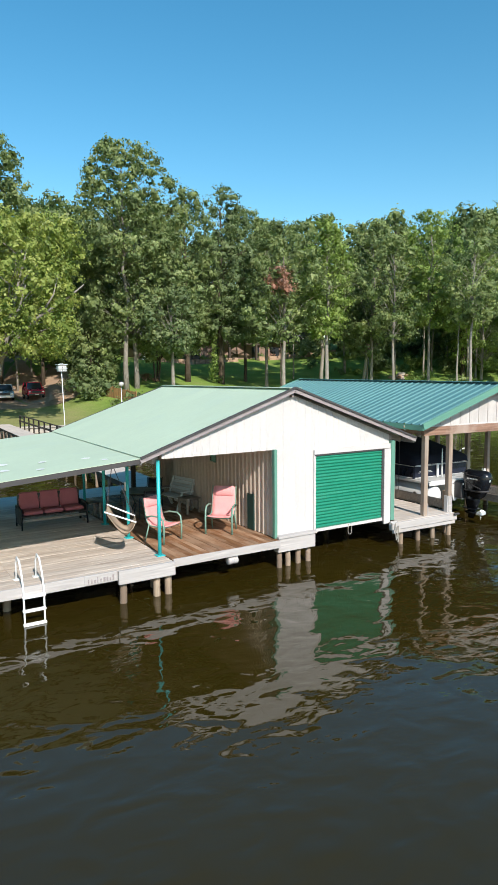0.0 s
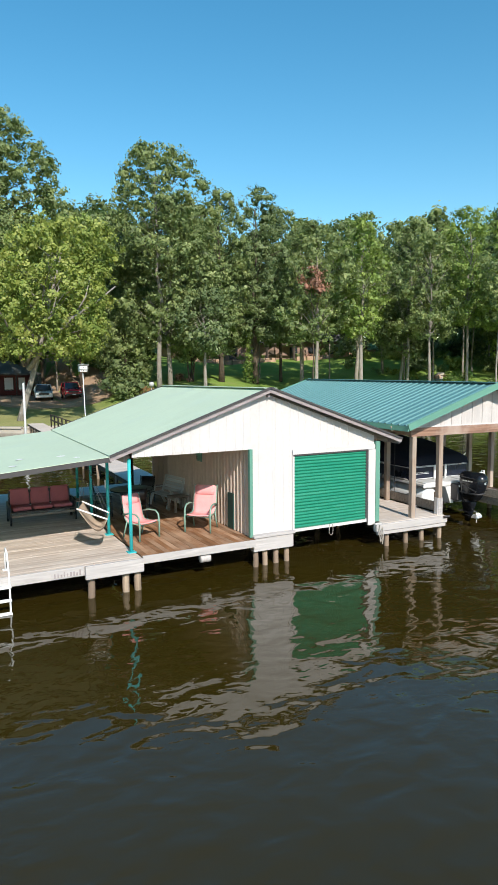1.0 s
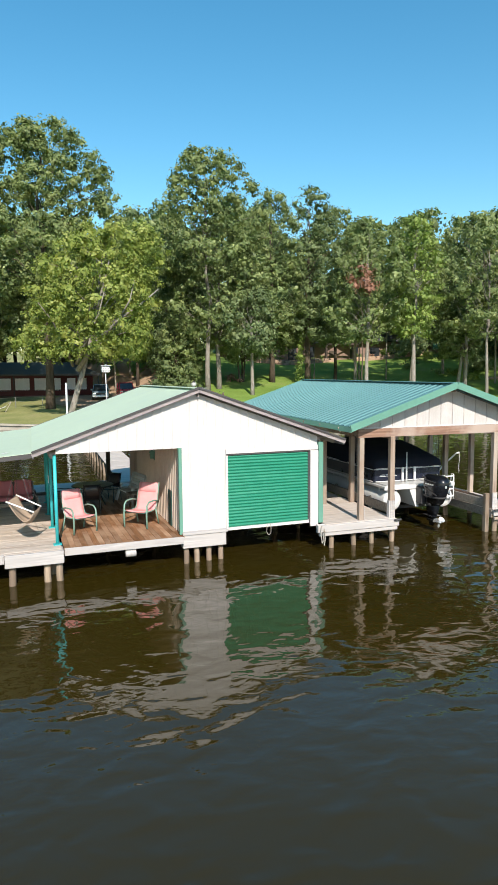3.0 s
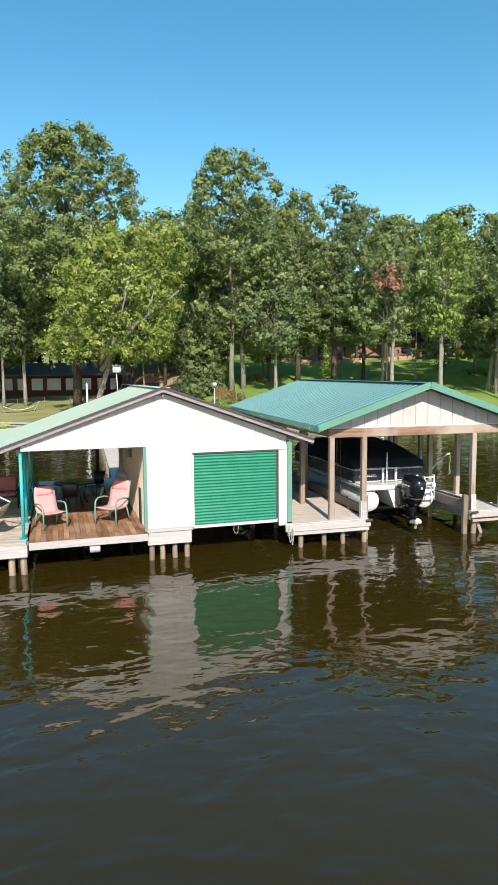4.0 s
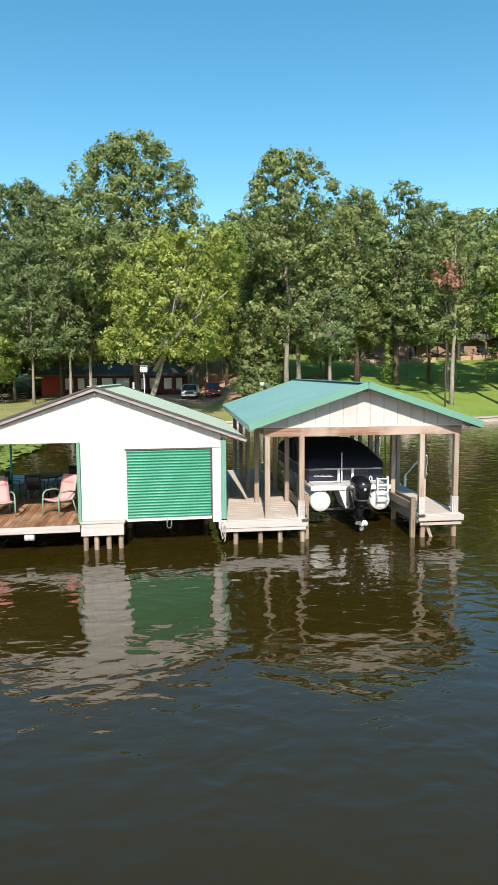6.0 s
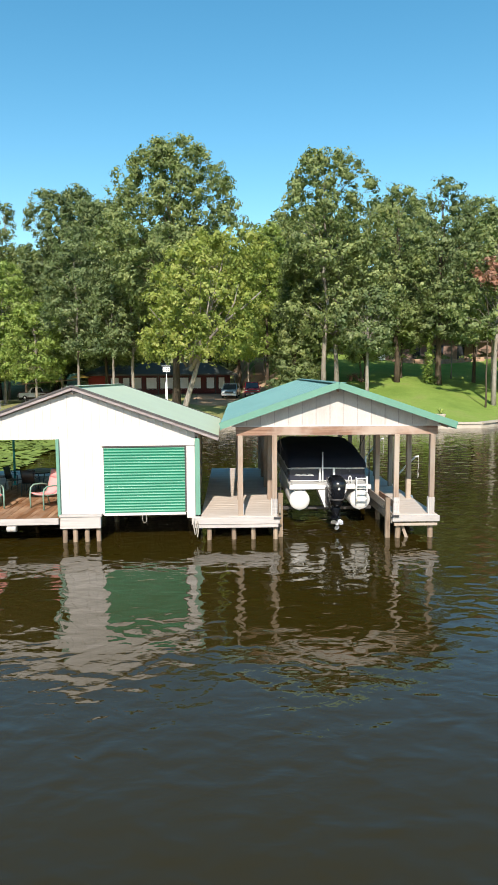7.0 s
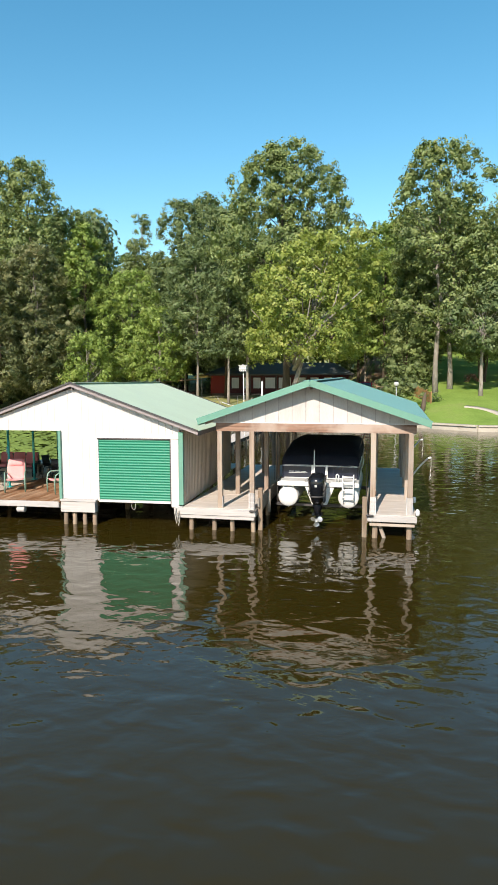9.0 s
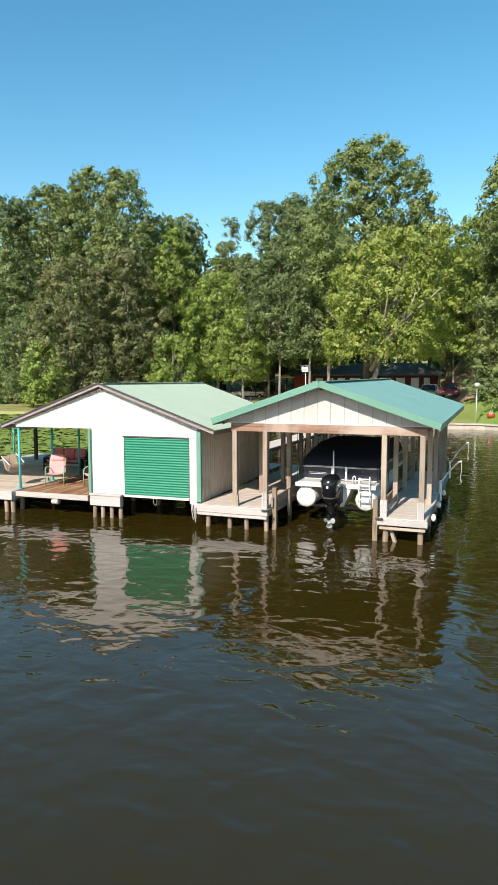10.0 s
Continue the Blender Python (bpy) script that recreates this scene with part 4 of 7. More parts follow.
def tree_meshes(seed, height, base, radius, shape, leaves, bark, puff=0.9, dens=1.55, size=0.28, trunk=0.3, lean=(0, 0), gap=0.0, stems=1, limb=0.4, split=False, droop=0.0, core=8, rough=0.3):
    """A crown of billowing boughs, each a crowd of leaf clumps, on a tapered trunk with limbs."""
    rng = np.random.default_rng(seed)
    prof = PROFILES[shape]
    tall = height - base
    cen, rad = [], []
    lobes = [(rng.random() * 6.28, rng.uniform(0.06, 0.15), int(rng.integers(2, 4))) for _ in range(3)]
    holes = [(rng.random() * 6.28, rng.random()) for _ in range(int(gap * 16))]
    area = sum(2 * math.pi * radius * prof((i + 0.5) / 20) * tall / 20 for i in range(20))
    n_bough = max(5, int(area / 13))
    heights = rng.permutation(n_bough)
    boughs = [((heights[i] + rng.random()) / n_bough, i * 2.4 + rng.uniform(-0.5, 0.5), rng.uniform(0.88, 1.06)) for i in range(n_bough)]
    bh, ba, bq = (np.array(x) for x in zip(*boughs))
    count = int(dens * 1.12 * area / (math.pi * puff ** 2))
    for k in range(count):
        h, a = (k + rng.random()) / count, rng.random() * 6.283
        if any(abs(h - hh) < 0.08 and abs((a - ha + 3.14) % 6.283 - 3.14) < 0.6 for ha, hh in holes):
            continue
        env = radius * prof(h) * max(0.6, 1 + sum(w * math.sin(q * a + ph + h * 4) for ph, w, q in lobes))
        away = np.hypot((bh - h) * tall, ((ba - a + 3.1416) % 6.2832 - 3.1416) * env)
        i = int(away.argmin())
        q = bq[i] - rough * min(1.0, (away[i] / 2.6)) ** 1.5
        small = k % 4 == 0
        if k % 6 == 5:
            q *= rng.uniform(0.2, 0.7)
        elif small:
            q = min(q + 0.10, 1.08)
        rr = env * q * rng.uniform(0.92, 1.0)
        z = base + tall * h * 0.965 - 0.07 * tall * (rr / radius) ** 2 * h
        cen.append((rr * math.cos(a) + lean[0] * z / height, rr * math.sin(a) + lean[1] * z / height, z))
        rad.append(puff * (rng.uniform(0.42, 0.62) if small else rng.uniform(0.75, 1.3)) * (1.0 - 0.22 * h))
    v, f = leaf_cloud(rng, cen, rad, size, (lean[0] * 0.7, lean[1] * 0.7), core=core, droop=droop)
    crown = raw_mesh("crown", v, f, leaves)
    bm = bmesh.new()
    for st in range(stems):
        off = (0, 0) if stems == 1 else (rng.uniform(-0.5, 0.5), rng.uniform(-0.5, 0.5))
        wob = [rng.normal(size=2) * 0.02 * height for _ in range(7)]
        pts = []
        for i in range(8):
            q = i / 7
            w = wob[i - 1] * min(1, q * 2) if i else np.zeros(2)
            pts.append((off[0] + off[0] * 4 * q + lean[0] * q + w[0] * 0.4, off[1] + off[1] * 4 * q + lean[1] * q + w[1] * 0.4, -0.4 + q * height * 0.9))
        tube(bm, pts, [trunk * (1.25 if i == 0 else 1.0) * (1 - 0.85 * (i / 7) ** 1.2) for i in range(8)], 10)
    limbs = []
    idx = rng.choice(len(cen), min(len(cen), 40), replace=False)
    for i in idx:
        c = Vector(cen[i])
        z0 = max(base * (0.75 if stems > 1 else 1.0) + rng.random() * 1.5, c.z - 0.4 * math.hypot(c.x, c.y) - 1.0 - rng.random() * 2.5)
        s = Vector((lean[0] * z0 / height, lean[1] * z0 / height, z0))
        mid = s.lerp(c, 0.5) + Vector((0, 0, 0.1 * (c - s).length)) + Vector(rng.normal(size=3) * 0.25)
        r0 = trunk * limb * (1 if stems > 1 else 0.62) * (1 - 0.6 * z0 / height)
        if split:
            lb = bmesh.new()
            tube(lb, [s, mid, c], [r0, r0 * 0.55, r0 * 0.15], 6)
            limbs.append(as_mesh("limb", lb, bark, False))
        else:
            tube(bm, [s, mid, c], [r0, r0 * 0.55, r0 * 0.15], 5, False)
    return crown, as_mesh("trunk", bm, bark, False), limbs


def plant(name, x, y, meshes, label, category="tree", group="", turn=0.0, scale=1.0, z=None):
    crown, wood, limbs = meshes
    t = thing(name, label, category, group, m=Matrix.Translation((x, y, (ground_z(x, y) if z is None else z) - 0.05)) @ Matrix.Rotation(turn, 4, 'Z') @ Matrix.Scale(scale, 4))
    part("trunk", wood, None, t)
    part("crown", crown, None, t)
    for me in limbs:
        part("limb", me, None, t)
    return t


def grow(name, x, y, top, base, radius, shape, leaves, bark, label, seed, group="", **more):
    g = ground_z(x, y)
    return plant(name, x, y, tree_meshes(seed, top - g, max(0.3, base - g), radius, shape, leaves, bark, **more), label, group=group)


# the large trees of the lawn and yard
grow("oak_tree", 18.3, 57.4, 31.3, 17.0, 6.6, "oval", L_MID, M_BARK, "very tall pale-barked tree with a high rounded crown", 11, gap=0.12, dens=1.7, split=True, trunk=0.31)
grow("oak_tree", 20.1, 58.6, 24.0, 8.6, 6.4, "tall", L_MID, M_BARK, "tall pale-barked tree with dense green foliage", 12, split=True, trunk=0.31)
grow("oak_tree", 0.4, 62.0, 33.8, 14.0, 9.0, "oval", L_MID, M_BARKDARK, "towering broad-crowned oak behind the lake yard", 13, dens=2.0, size=0.3, split=True, trunk=0.5)
birch = grow("river_birch", 1.5, 51.0, 20.6, 7.3, 8.4, "spread", L_YELLOW, M_BARK, "spreading yellow-green birch with pale leaning stems", 14, puff=0.85, dens=1.8, size=0.25, droop=0.7, split=True, trunk=0.32, lean=(5.0, -0.6), limb=0.55)
for pts, r0 in (([(1.0, -0.4, 5.0), (2.6, -2.6, 7.6), (4.6, -4.6, 9.8), (6.6, -5.6, 11.2), (8.2, -6.0, 12.6)], 0.24), ([(0.9, -0.2, 5.6), (1.9, -2.4, 8.2), (2.8, -4.2, 10.4), (3.2, -5.4, 12.4)], 0.17), ([(0.6, -0.2, 5.4), (-0.6, -2.6, 8.0), (-1.6, -4.6, 9.6), (-2.8, -5.8, 11.0)], 0.15), ([(4.6, -4.6, 9.8), (5.6, -5.2, 11.6), (6.0, -5.6, 13.4)], 0.11)):
    part("limb", tubes((pts, [r0 * (1 - 0.8 * i / (len(pts) - 1)) for i in range(len(pts))], 8)), M_BARK, birch, "broad pale limb")
grow("oak_tree", 35.0, 64.4, 30.6, 10.0, 5.8, "tall", L_DARK, M_BARKDARK, "tall dark-green oak on the lawn", 15, gap=0.2, dens=1.3, split=True, trunk=0.4)
grow("oak_tree", 28.8, 62.5, 29.2, 9.6, 4.5, "tall", L_MID, M_BARKDARK, "tall green oak on the lawn", 16, gap=0.2, dens=1.3, split=True, trunk=0.36)
grow("sweetgum_tree", 43.4, 51.6, 24.8, 10.0, 3.2, "tall", L_BRIGHT, M_BARK, "bright green slender sweetgum on the lawn", 17, dens=1.3, split=True, trunk=0.3)
grow("elm_tree", 37.1, 52.4, 23.9, 9.0, 4.9, "oval", L_MID, M_BARK, "green elm with a slim pale trunk on the lawn", 18, gap=0.3, dens=1.25, split=True, trunk=0.28)
grow("elm_tree", 47.8, 58.2, 25.4, 10.5, 4.8, "oval", L_MID, M_BARK, "green elm with a pale trunk on the lawn", 19, gap=0.3, dens=1.25, split=True, trunk=0.3)
grow("elm_tree", 30.6, 66.5, 17.0, 8.2, 3.6, "oval", L_MID, M_BARKDARK, "small green elm with a thin trunk", 20, split=True, trunk=0.16)
grow("elm_tree", 24.5, 62.5, 14.0, 7.2, 3.8, "oval", L_MID, M_BARKDARK, "small green elm with several thin stems", 21, split=True, trunk=0.14, stems=3)
grow("elm_tree", 54.0, 56.5, 19.0, 7.5, 4.3, "oval", L_DARK, M_BARK, "green elm with a pale leaning trunk", 22, split=True, trunk=0.26, lean=(2.0, 0))
grow("dead_branch_tree", 35.2, 50.2, 17.8, 14.8, 1.3, "oval", L_RUST, M_BARKDARK, "slender tree with rust-brown dying leaves", 23, split=True, trunk=0.1)

# the wooded edges: x, y, top, crown base, radius
FAR_LEFT = [
    (-57.1, 67.2, 33.0, 6.0, 6.5), (-53.7, 72.9, 36.0, 10.0, 6.4), (-46.9, 74.5, 38.5, 14.0, 5.2), (-41.0, 75.1, 38.2, 12.0, 5.4),
    (-37.8, 82.6, 32.0, 9.0, 4.4), (-33.2, 77.4, 28.2, 15.0, 2.8), (-21.4, 91.4, 35.5, 7.0, 4.8), (-17.4, 95.3, 37.1, 7.0, 5.6), (-27.5, 96.0, 27.0, 6.0, 5.5)]
for i, (x, y, top, base, r) in enumerate(FAR_LEFT):
    pine = i == 0
    grow("pine_tree" if pine else "oak_tree", x, y, top + 1.2, base, r * 1.12, "pine" if pine else ("oval", "tall")[i % 2], (L_DARK, L_MID, L_MID, L_MID, L_MID, L_BRIGHT, L_DARK, L_DARK, L_MID)[i], M_BARKDARK,
         "tall dark pine at the edge of the woods" if pine else "tall oak at the edge of the woods", 40 + i, "woods beyond the yard", gap=0.08, trunk=0.3, size=0.33)
UNDER_LEFT = [
    (-41.9, 60.8, 22.6, 2.4, 7.6), (-36.0, 66.4, 24.3, 3.0, 6.2), (-24.6, 74.6, 21.7, 5.0, 5.6), (-28.2, 65.9, 11.4, 2.6, 3.6),
    (-43.5, 56.6, 10.2, 1.8, 3.8), (-17.5, 78.9, 20.2, 7.6, 5.4), (-49.0, 61.0, 15.0, 2.0, 5.0), (-33.0, 70.0, 13.0, 1.8, 4.5), (-13.5, 71.0, 23.5, 8.0, 5.4), (-8.2, 67.5, 20.0, 8.0, 4.0), (-19.5, 72.0, 15.5, 4.8, 4.6)]
for i, (x, y, top, base, r) in enumerate(UNDER_LEFT):
    dry = i < 2
    grow("hickory_tree" if dry else "elm_tree", x, y, top, base, r, "oval", L_DRY if dry else (L_BRIGHT, L_BRIGHT, L_BRIGHT, L_MID, L_DARK, L_DARK, L_DARK, L_DARK, L_BRIGHT)[i - 2], M_BARK,
         "broad olive hickory with dry drooping leaves" if dry else "leafy young elm at the edge of the lawn", 60 + i, "", trunk=0.2, size=0.27)
MIDDLE = [
    (-10.8, 78.3, 31.5, 7.0, 7.6), (-5.7, 68.5, 23.7, 8.0, 4.4), (13.1, 74.5, 27.2, 8.5, 4.4), (17.4, 66.0, 22.5, 8.5, 4.2), (15.4, 61.0, 12.5, 4.6, 3.0),
    (22.8, 54.3, 15.4, 7.8, 3.6), (41.9, 69.2, 30.0, 10.0, 4.4), (42.1, 63.7, 26.4, 10.0, 3.9), (9.5, 84.0, 25.0, 8.0, 5.0), (17.5, 80.0, 25.5, 7.0, 5.0)]
for i, (x, y, top, base, r) in enumerate(MIDDLE):
    grow("oak_tree" if i in (0, 3, 5) else "elm_tree", x, y, top, base, r, ("tall", "oval")[i % 2], (L_DARK, L_MID, L_BRIGHT, L_DARK, L_MID, L_DARK, L_MID, L_MID, L_DARK, L_MID)[i % 10], (M_BARKDARK, M_BARK)[i % 2],
         "leafy green tree between the yard and the woods", 80 + i, "", trunk=0.24, size=0.28)
RIGHT = [
    (53.8, 54.5, 26.6, 10.5, 4.4), (51.8, 48.1, 23.0, 9.5, 3.8), (59.3, 48.9, 27.4, 11.5, 4.8), (56.6, 39.7, 24.4, 11.5, 4.1), (68.5, 40.6, 21.0, 8.5, 4.4), (60.5, 68.0, 24.0, 10.5, 4.4), (72.0, 50.0, 22.5, 6.0, 5.0), (76.0, 42.0, 21.0, 5.0, 5.0)]
for i, (x, y, top, base, r) in enumerate(RIGHT):
    grow("elm_tree", x, y, top, base, r, ("oval", "tall")[i % 2], (L_MID, L_MID, L_BRIGHT, L_MID, L_MID, L_MID, L_BRIGHT, L_MID)[i], M_BARK,
         "tall shaded elm with a bare pale trunk on the hillside", 100 + i, "", trunk=0.22, size=0.28, gap=0.35, dens=1.15)

for x, y, top, r, lean in ((-35.5, 93.9, 36.6, 1.9, (-3.0, 0)), (-30.6, 95.9, 36.0, 1.6, (0.5, 0)), (-33.0, 94.5, 31.0, 1.5, (2.0, 0))):
    grow("sparse_tree", x, y, top, 15.0, r * 1.25, "slim", L_MID, M_BARK, "thin half-bare tree standing above the woods", int(top * 10), gap=0.3, trunk=0.2, lean=lean, puff=0.6, dens=1.0)

# woods behind
WOODS = [tree_meshes(200 + k, 20.0 + 2 * k, 3.0 + k, 5.0, ("oval", "tall", "oval", "tall")[k], (L_DARK, L_MID, L_MID, L_DARK)[k], M_BARKDARK, puff=1.5, dens=1.2, size=0.62, core=6, trunk=0.3) for k in range(4)]
rng = random.Random(5)
for row in range(3):
    for k in range(26):
        x = -92 + k * 7.6 + rng.uniform(-2, 2) + row * 3
        y = 99 + row * 10 + rng.uniform(-3, 3)
        if x > 50:
            y -= (x - 50) * 0.75
        if abs(x - (8.5 + 0.10 * (y - 78))) < 4.5:
            continue
        plant("woods_tree", x, y, WOODS[rng.randrange(4)], "green tree in the shaded woods behind the houses", "tree", "woods behind the houses", rng.uniform(0, 6.28), rng.uniform(1.0, 1.3))


for k in range(16):
    plant("woods_tree", rng.uniform(72, 112), rng.uniform(30, 80), WOODS[k % 4], "green tree in the shaded woods behind the houses", "tree", "woods behind the houses", rng.uniform(0, 6.28), rng.uniform(0.8, 1.1))
for x, y in ((9.0, 124.0), (14.5, 128.0), (19.0, 122.0), (24.0, 130.0), (96.0, 88.0), (104.0, 80.0), (112.0, 68.0), (118.0, 56.0), (90.0, 98.0), (122.0, 44.0), (-28.0, 128.0), (-10.0, 130.0)):
    plant("woods_tree", x, y, WOODS[int(x) % 2], "green tree in the shaded woods behind the houses", "tree", "woods behind the houses", x, 1.15)
for x, y, k in ((-66.0, 84.0, 1.45), (-59.0, 88.0, 1.5), (-52.0, 86.0, 1.5), (-45.0, 90.0, 1.5), (-39.0, 93.0, 1.3), (-72.0, 78.0, 1.4), (-24.0, 103.0, 1.35), (-14.0, 101.0, 1.4)):
    plant("woods_tree", x, y, WOODS[int(-x) % 4], "green tree in the shaded woods behind the houses", "tree", "woods behind the houses", x, k)
# slender pale trunks on the hillside and by the driveway
SLIM = [tree_meshes(230 + k, 17.0 + 2 * k, 9.0 + k, 2.3, "slim", (L_MID, L_BRIGHT)[k], M_BARK, trunk=0.15, limb=0.3) for k in range(2)]
for k, (x, y, s) in enumerate(((10.6, 78.5, 0.9), (13.4, 82.0, 0.9), (11.8, 95.0, 1.0), (15.8, 90.0, 1.0), (62.0, 58.0, 1.0), (65.0, 55.0, 1.05), (67.5, 49.0, 1.0), (60.5, 45.0, 0.95), (69.0, 57.0, 1.0), (72.0, 51.0, 1.1), (58.0, 60.0, 0.9), (76.0, 60.0, 1.0), (80.0, 56.0, 0.95), (83.0, 62.0, 1.0), (86.0, 52.0, 1.0), (46.5, 70.0, 0.8), (39.5, 71.5, 0.75), (50.0, 68.0, 0.85))):
    plant("slender_tree", x, y, SLIM[k % 2], "slender tree with a bare pale grey trunk", "tree", "slender trees of the hillside", k * 1.3, s)


def bush(name, x, y, r, h, leaves, label, seed, z=None, size=0.2):
    g = np.random.default_rng(seed)
    n = max(6, int(7 * r))
    cen = [(g.normal() * r * 0.42, g.normal() * r * 0.42, h * g.uniform(0.15, 0.8)) for _ in range(n)]
    v, f = leaf_cloud(g, cen, [max(0.15, min(r, h) * g.uniform(0.3, 0.5)) for _ in range(n)], size, cover=0.4, core=9)
    v[:, 2] = np.maximum(v[:, 2], -0.1)
    return single(name, raw_mesh(name, v, f, leaves), leaves, label, "bush", m=Matrix.Translation((x, y, ground_z(x, y) if z is None else z)))


# undergrowth at the foot of the woods
for i in range(26):
    x = -88 + i * 6.4 + rng.uniform(-2, 2)
    y = (92 if x > -24 else 80) + rng.uniform(-3, 4) - max(0, x - 48) * 0.7
    if 2 < x < 17 or 20 < x < 60:
        continue
    bush("undergrowth", x, y, rng.uniform(2.4, 3.6), rng.uniform(3.0, 5.5), (L_DARK, L_MID)[i % 2], "dark leafy undergrowth at the foot of the woods", 300 + i, size=0.4)
for i in range(12):
    x = 70 + i * 2.6
    bush("undergrowth", x, 78 - i * 3.2 + rng.uniform(-2, 2), rng.uniform(2.6, 3.8), rng.uniform(4.0, 8.0), (L_DARK, L_MID)[i % 2], "dark leafy undergrowth at the foot of the woods", 340 + i, size=0.4)
for i, (x, y) in enumerate(((12.0, 121.0), (16.0, 119.0), (20.0, 118.0), (8.0, 118.0), (84.0, 62.0), (88.0, 54.0), (92.0, 46.0), (80.0, 72.0), (60.0, 104.0), (70.0, 99.0), (20.5, 104.0), (26.0, 106.0), (31.0, 103.0), (24.0, 97.0))):
    bush("undergrowth", x, y, 3.4, 7.0, L_DARK, "dark leafy undergrowth at the foot of the woods", 390 + i, size=0.45)
for i in range(11):
    bush("undergrowth", -64 + i * 3.3 + rng.uniform(-1, 1), 69 + 0.5 * i + rng.uniform(-3, 3), rng.uniform(2.4, 3.4), rng.uniform(4.0, 7.5), (L_DARK, L_MID, L_DARK)[i % 3], "dark leafy undergrowth at the foot of the woods", 370 + i, size=0.34)
for x, y, r, h, lv in ((14.0, 58.5, 2.0, 3.2, L_DARK), (15.3, 58.8, 2.6, 4.6, L_DARK), (15.6, 61.5, 2.8, 5.6, L_MID), (64.7, 65.0, 2.3, 3.4, L_DARK), (61.0, 61.6, 0.9, 0.9, L_YELLOW), (70.0, 61.2, 2.2, 2.4, L_BRIGHT), (67.5, 63.5, 1.5, 1.6, L_MID), (72.5, 56.5, 2.0, 2.4, L_MID), (76.0, 53.0, 2.2, 2.6, L_BRIGHT), (79.0, 50.0, 2.0, 2.4, L_MID), (73.5, 60.0, 1.8, 3.0, L_DARK), (77.5, 57.0, 2.0, 3.2, L_DARK), (64.3, 76.8, 1.4, 2.0, L_YELLOW), (60.0, 75.5, 1.2, 1.4, L_DARK), (57.5, 74.0, 1.1, 1.1, L_MID), (23.3, 63.2, 1.1, 0.9, L_RUST), (15.2, 63.5, 2.8, 5.0, L_DARK), (17.2, 61.0, 2.2, 3.6, L_MID), (17.4, 52.0, 1.1, 1.3, L_DARK), (15.6, 60.5, 1.8, 3.0, L_DARK), (14.8, 57.5, 1.3, 1.6, L_MID), (16.8, 64.0, 2.0, 3.6, L_DARK), (16.2, 49.5, 0.9, 1.2, L_BRIGHT), (14.9, 50.8, 1.1, 1.6, L_MID), (60.5, 51.5, 2.0, 3.4, L_BRIGHT), (64.0, 47.0, 1.8, 2.8, L_MID), (58.5, 67.0, 1.0, 1.2, L_DARK), (61.0, 66.0, 1.2, 1.4, L_YELLOW)):
    bush("shrub", x, y, r, h, lv, "rounded leafy shrub on the lawn", int(x * 7 + y))
g = np.random.default_rng(77)
ivy_at = [(g.normal() * 0.18, g.normal() * 0.18, z) for z in np.arange(0.3, 7.0, 0.16)]
single("ivy_column", raw_mesh("ivy_column", *leaf_cloud(g, ivy_at, [0.62 - 0.05 * p[2] + g.uniform(-0.1, 0.1) for p in ivy_at], 0.2, cover=0.3, core=5), L_BRIGHT), L_BRIGHT,
       "tall column of bright ivy round a trunk on the lawn", "ivy", m=Matrix.Translation((33.5, 63.6, ground_z(33.5, 63.6))))

# ---- pontoon boat on its lift ----
M_ALU = surface("brushed_aluminium", (0.72, 0.72, 0.72), 0.38, 0.75, var=0.08, scale=2, fine=40, bump=0.05)
M_BOATWHITE = surface("white_boat_paint", (0.62, 0.62, 0.61), 0.35, var=0.05, scale=1.2, fine=25, bump=0.03, dirt=(0.62, 0.60, 0.55), dirt_at=(0.6, 0.85))
M_CANVAS = surface("navy_black_canvas", (0.012, 0.014, 0.024), 0.85, var=0.35, scale=1.6, fine=60, bump=0.35, spec=0.25)
M_NAVY = surface("navy_boat_panel", (0.010, 0.013, 0.028), 0.3, var=0.2, scale=1.0, fine=20, bump=0.02)
M_MOTOR = surface("glossy_black_cowling", (0.008, 0.009, 0.012), 0.22, var=0.15, scale=2, fine=30, bump=0.02)
M_WHITEPVC = surface("white_plastic", (0.82, 0.82, 0.80), 0.45, var=0.06, scale=3, fine=30, bump=0.03)


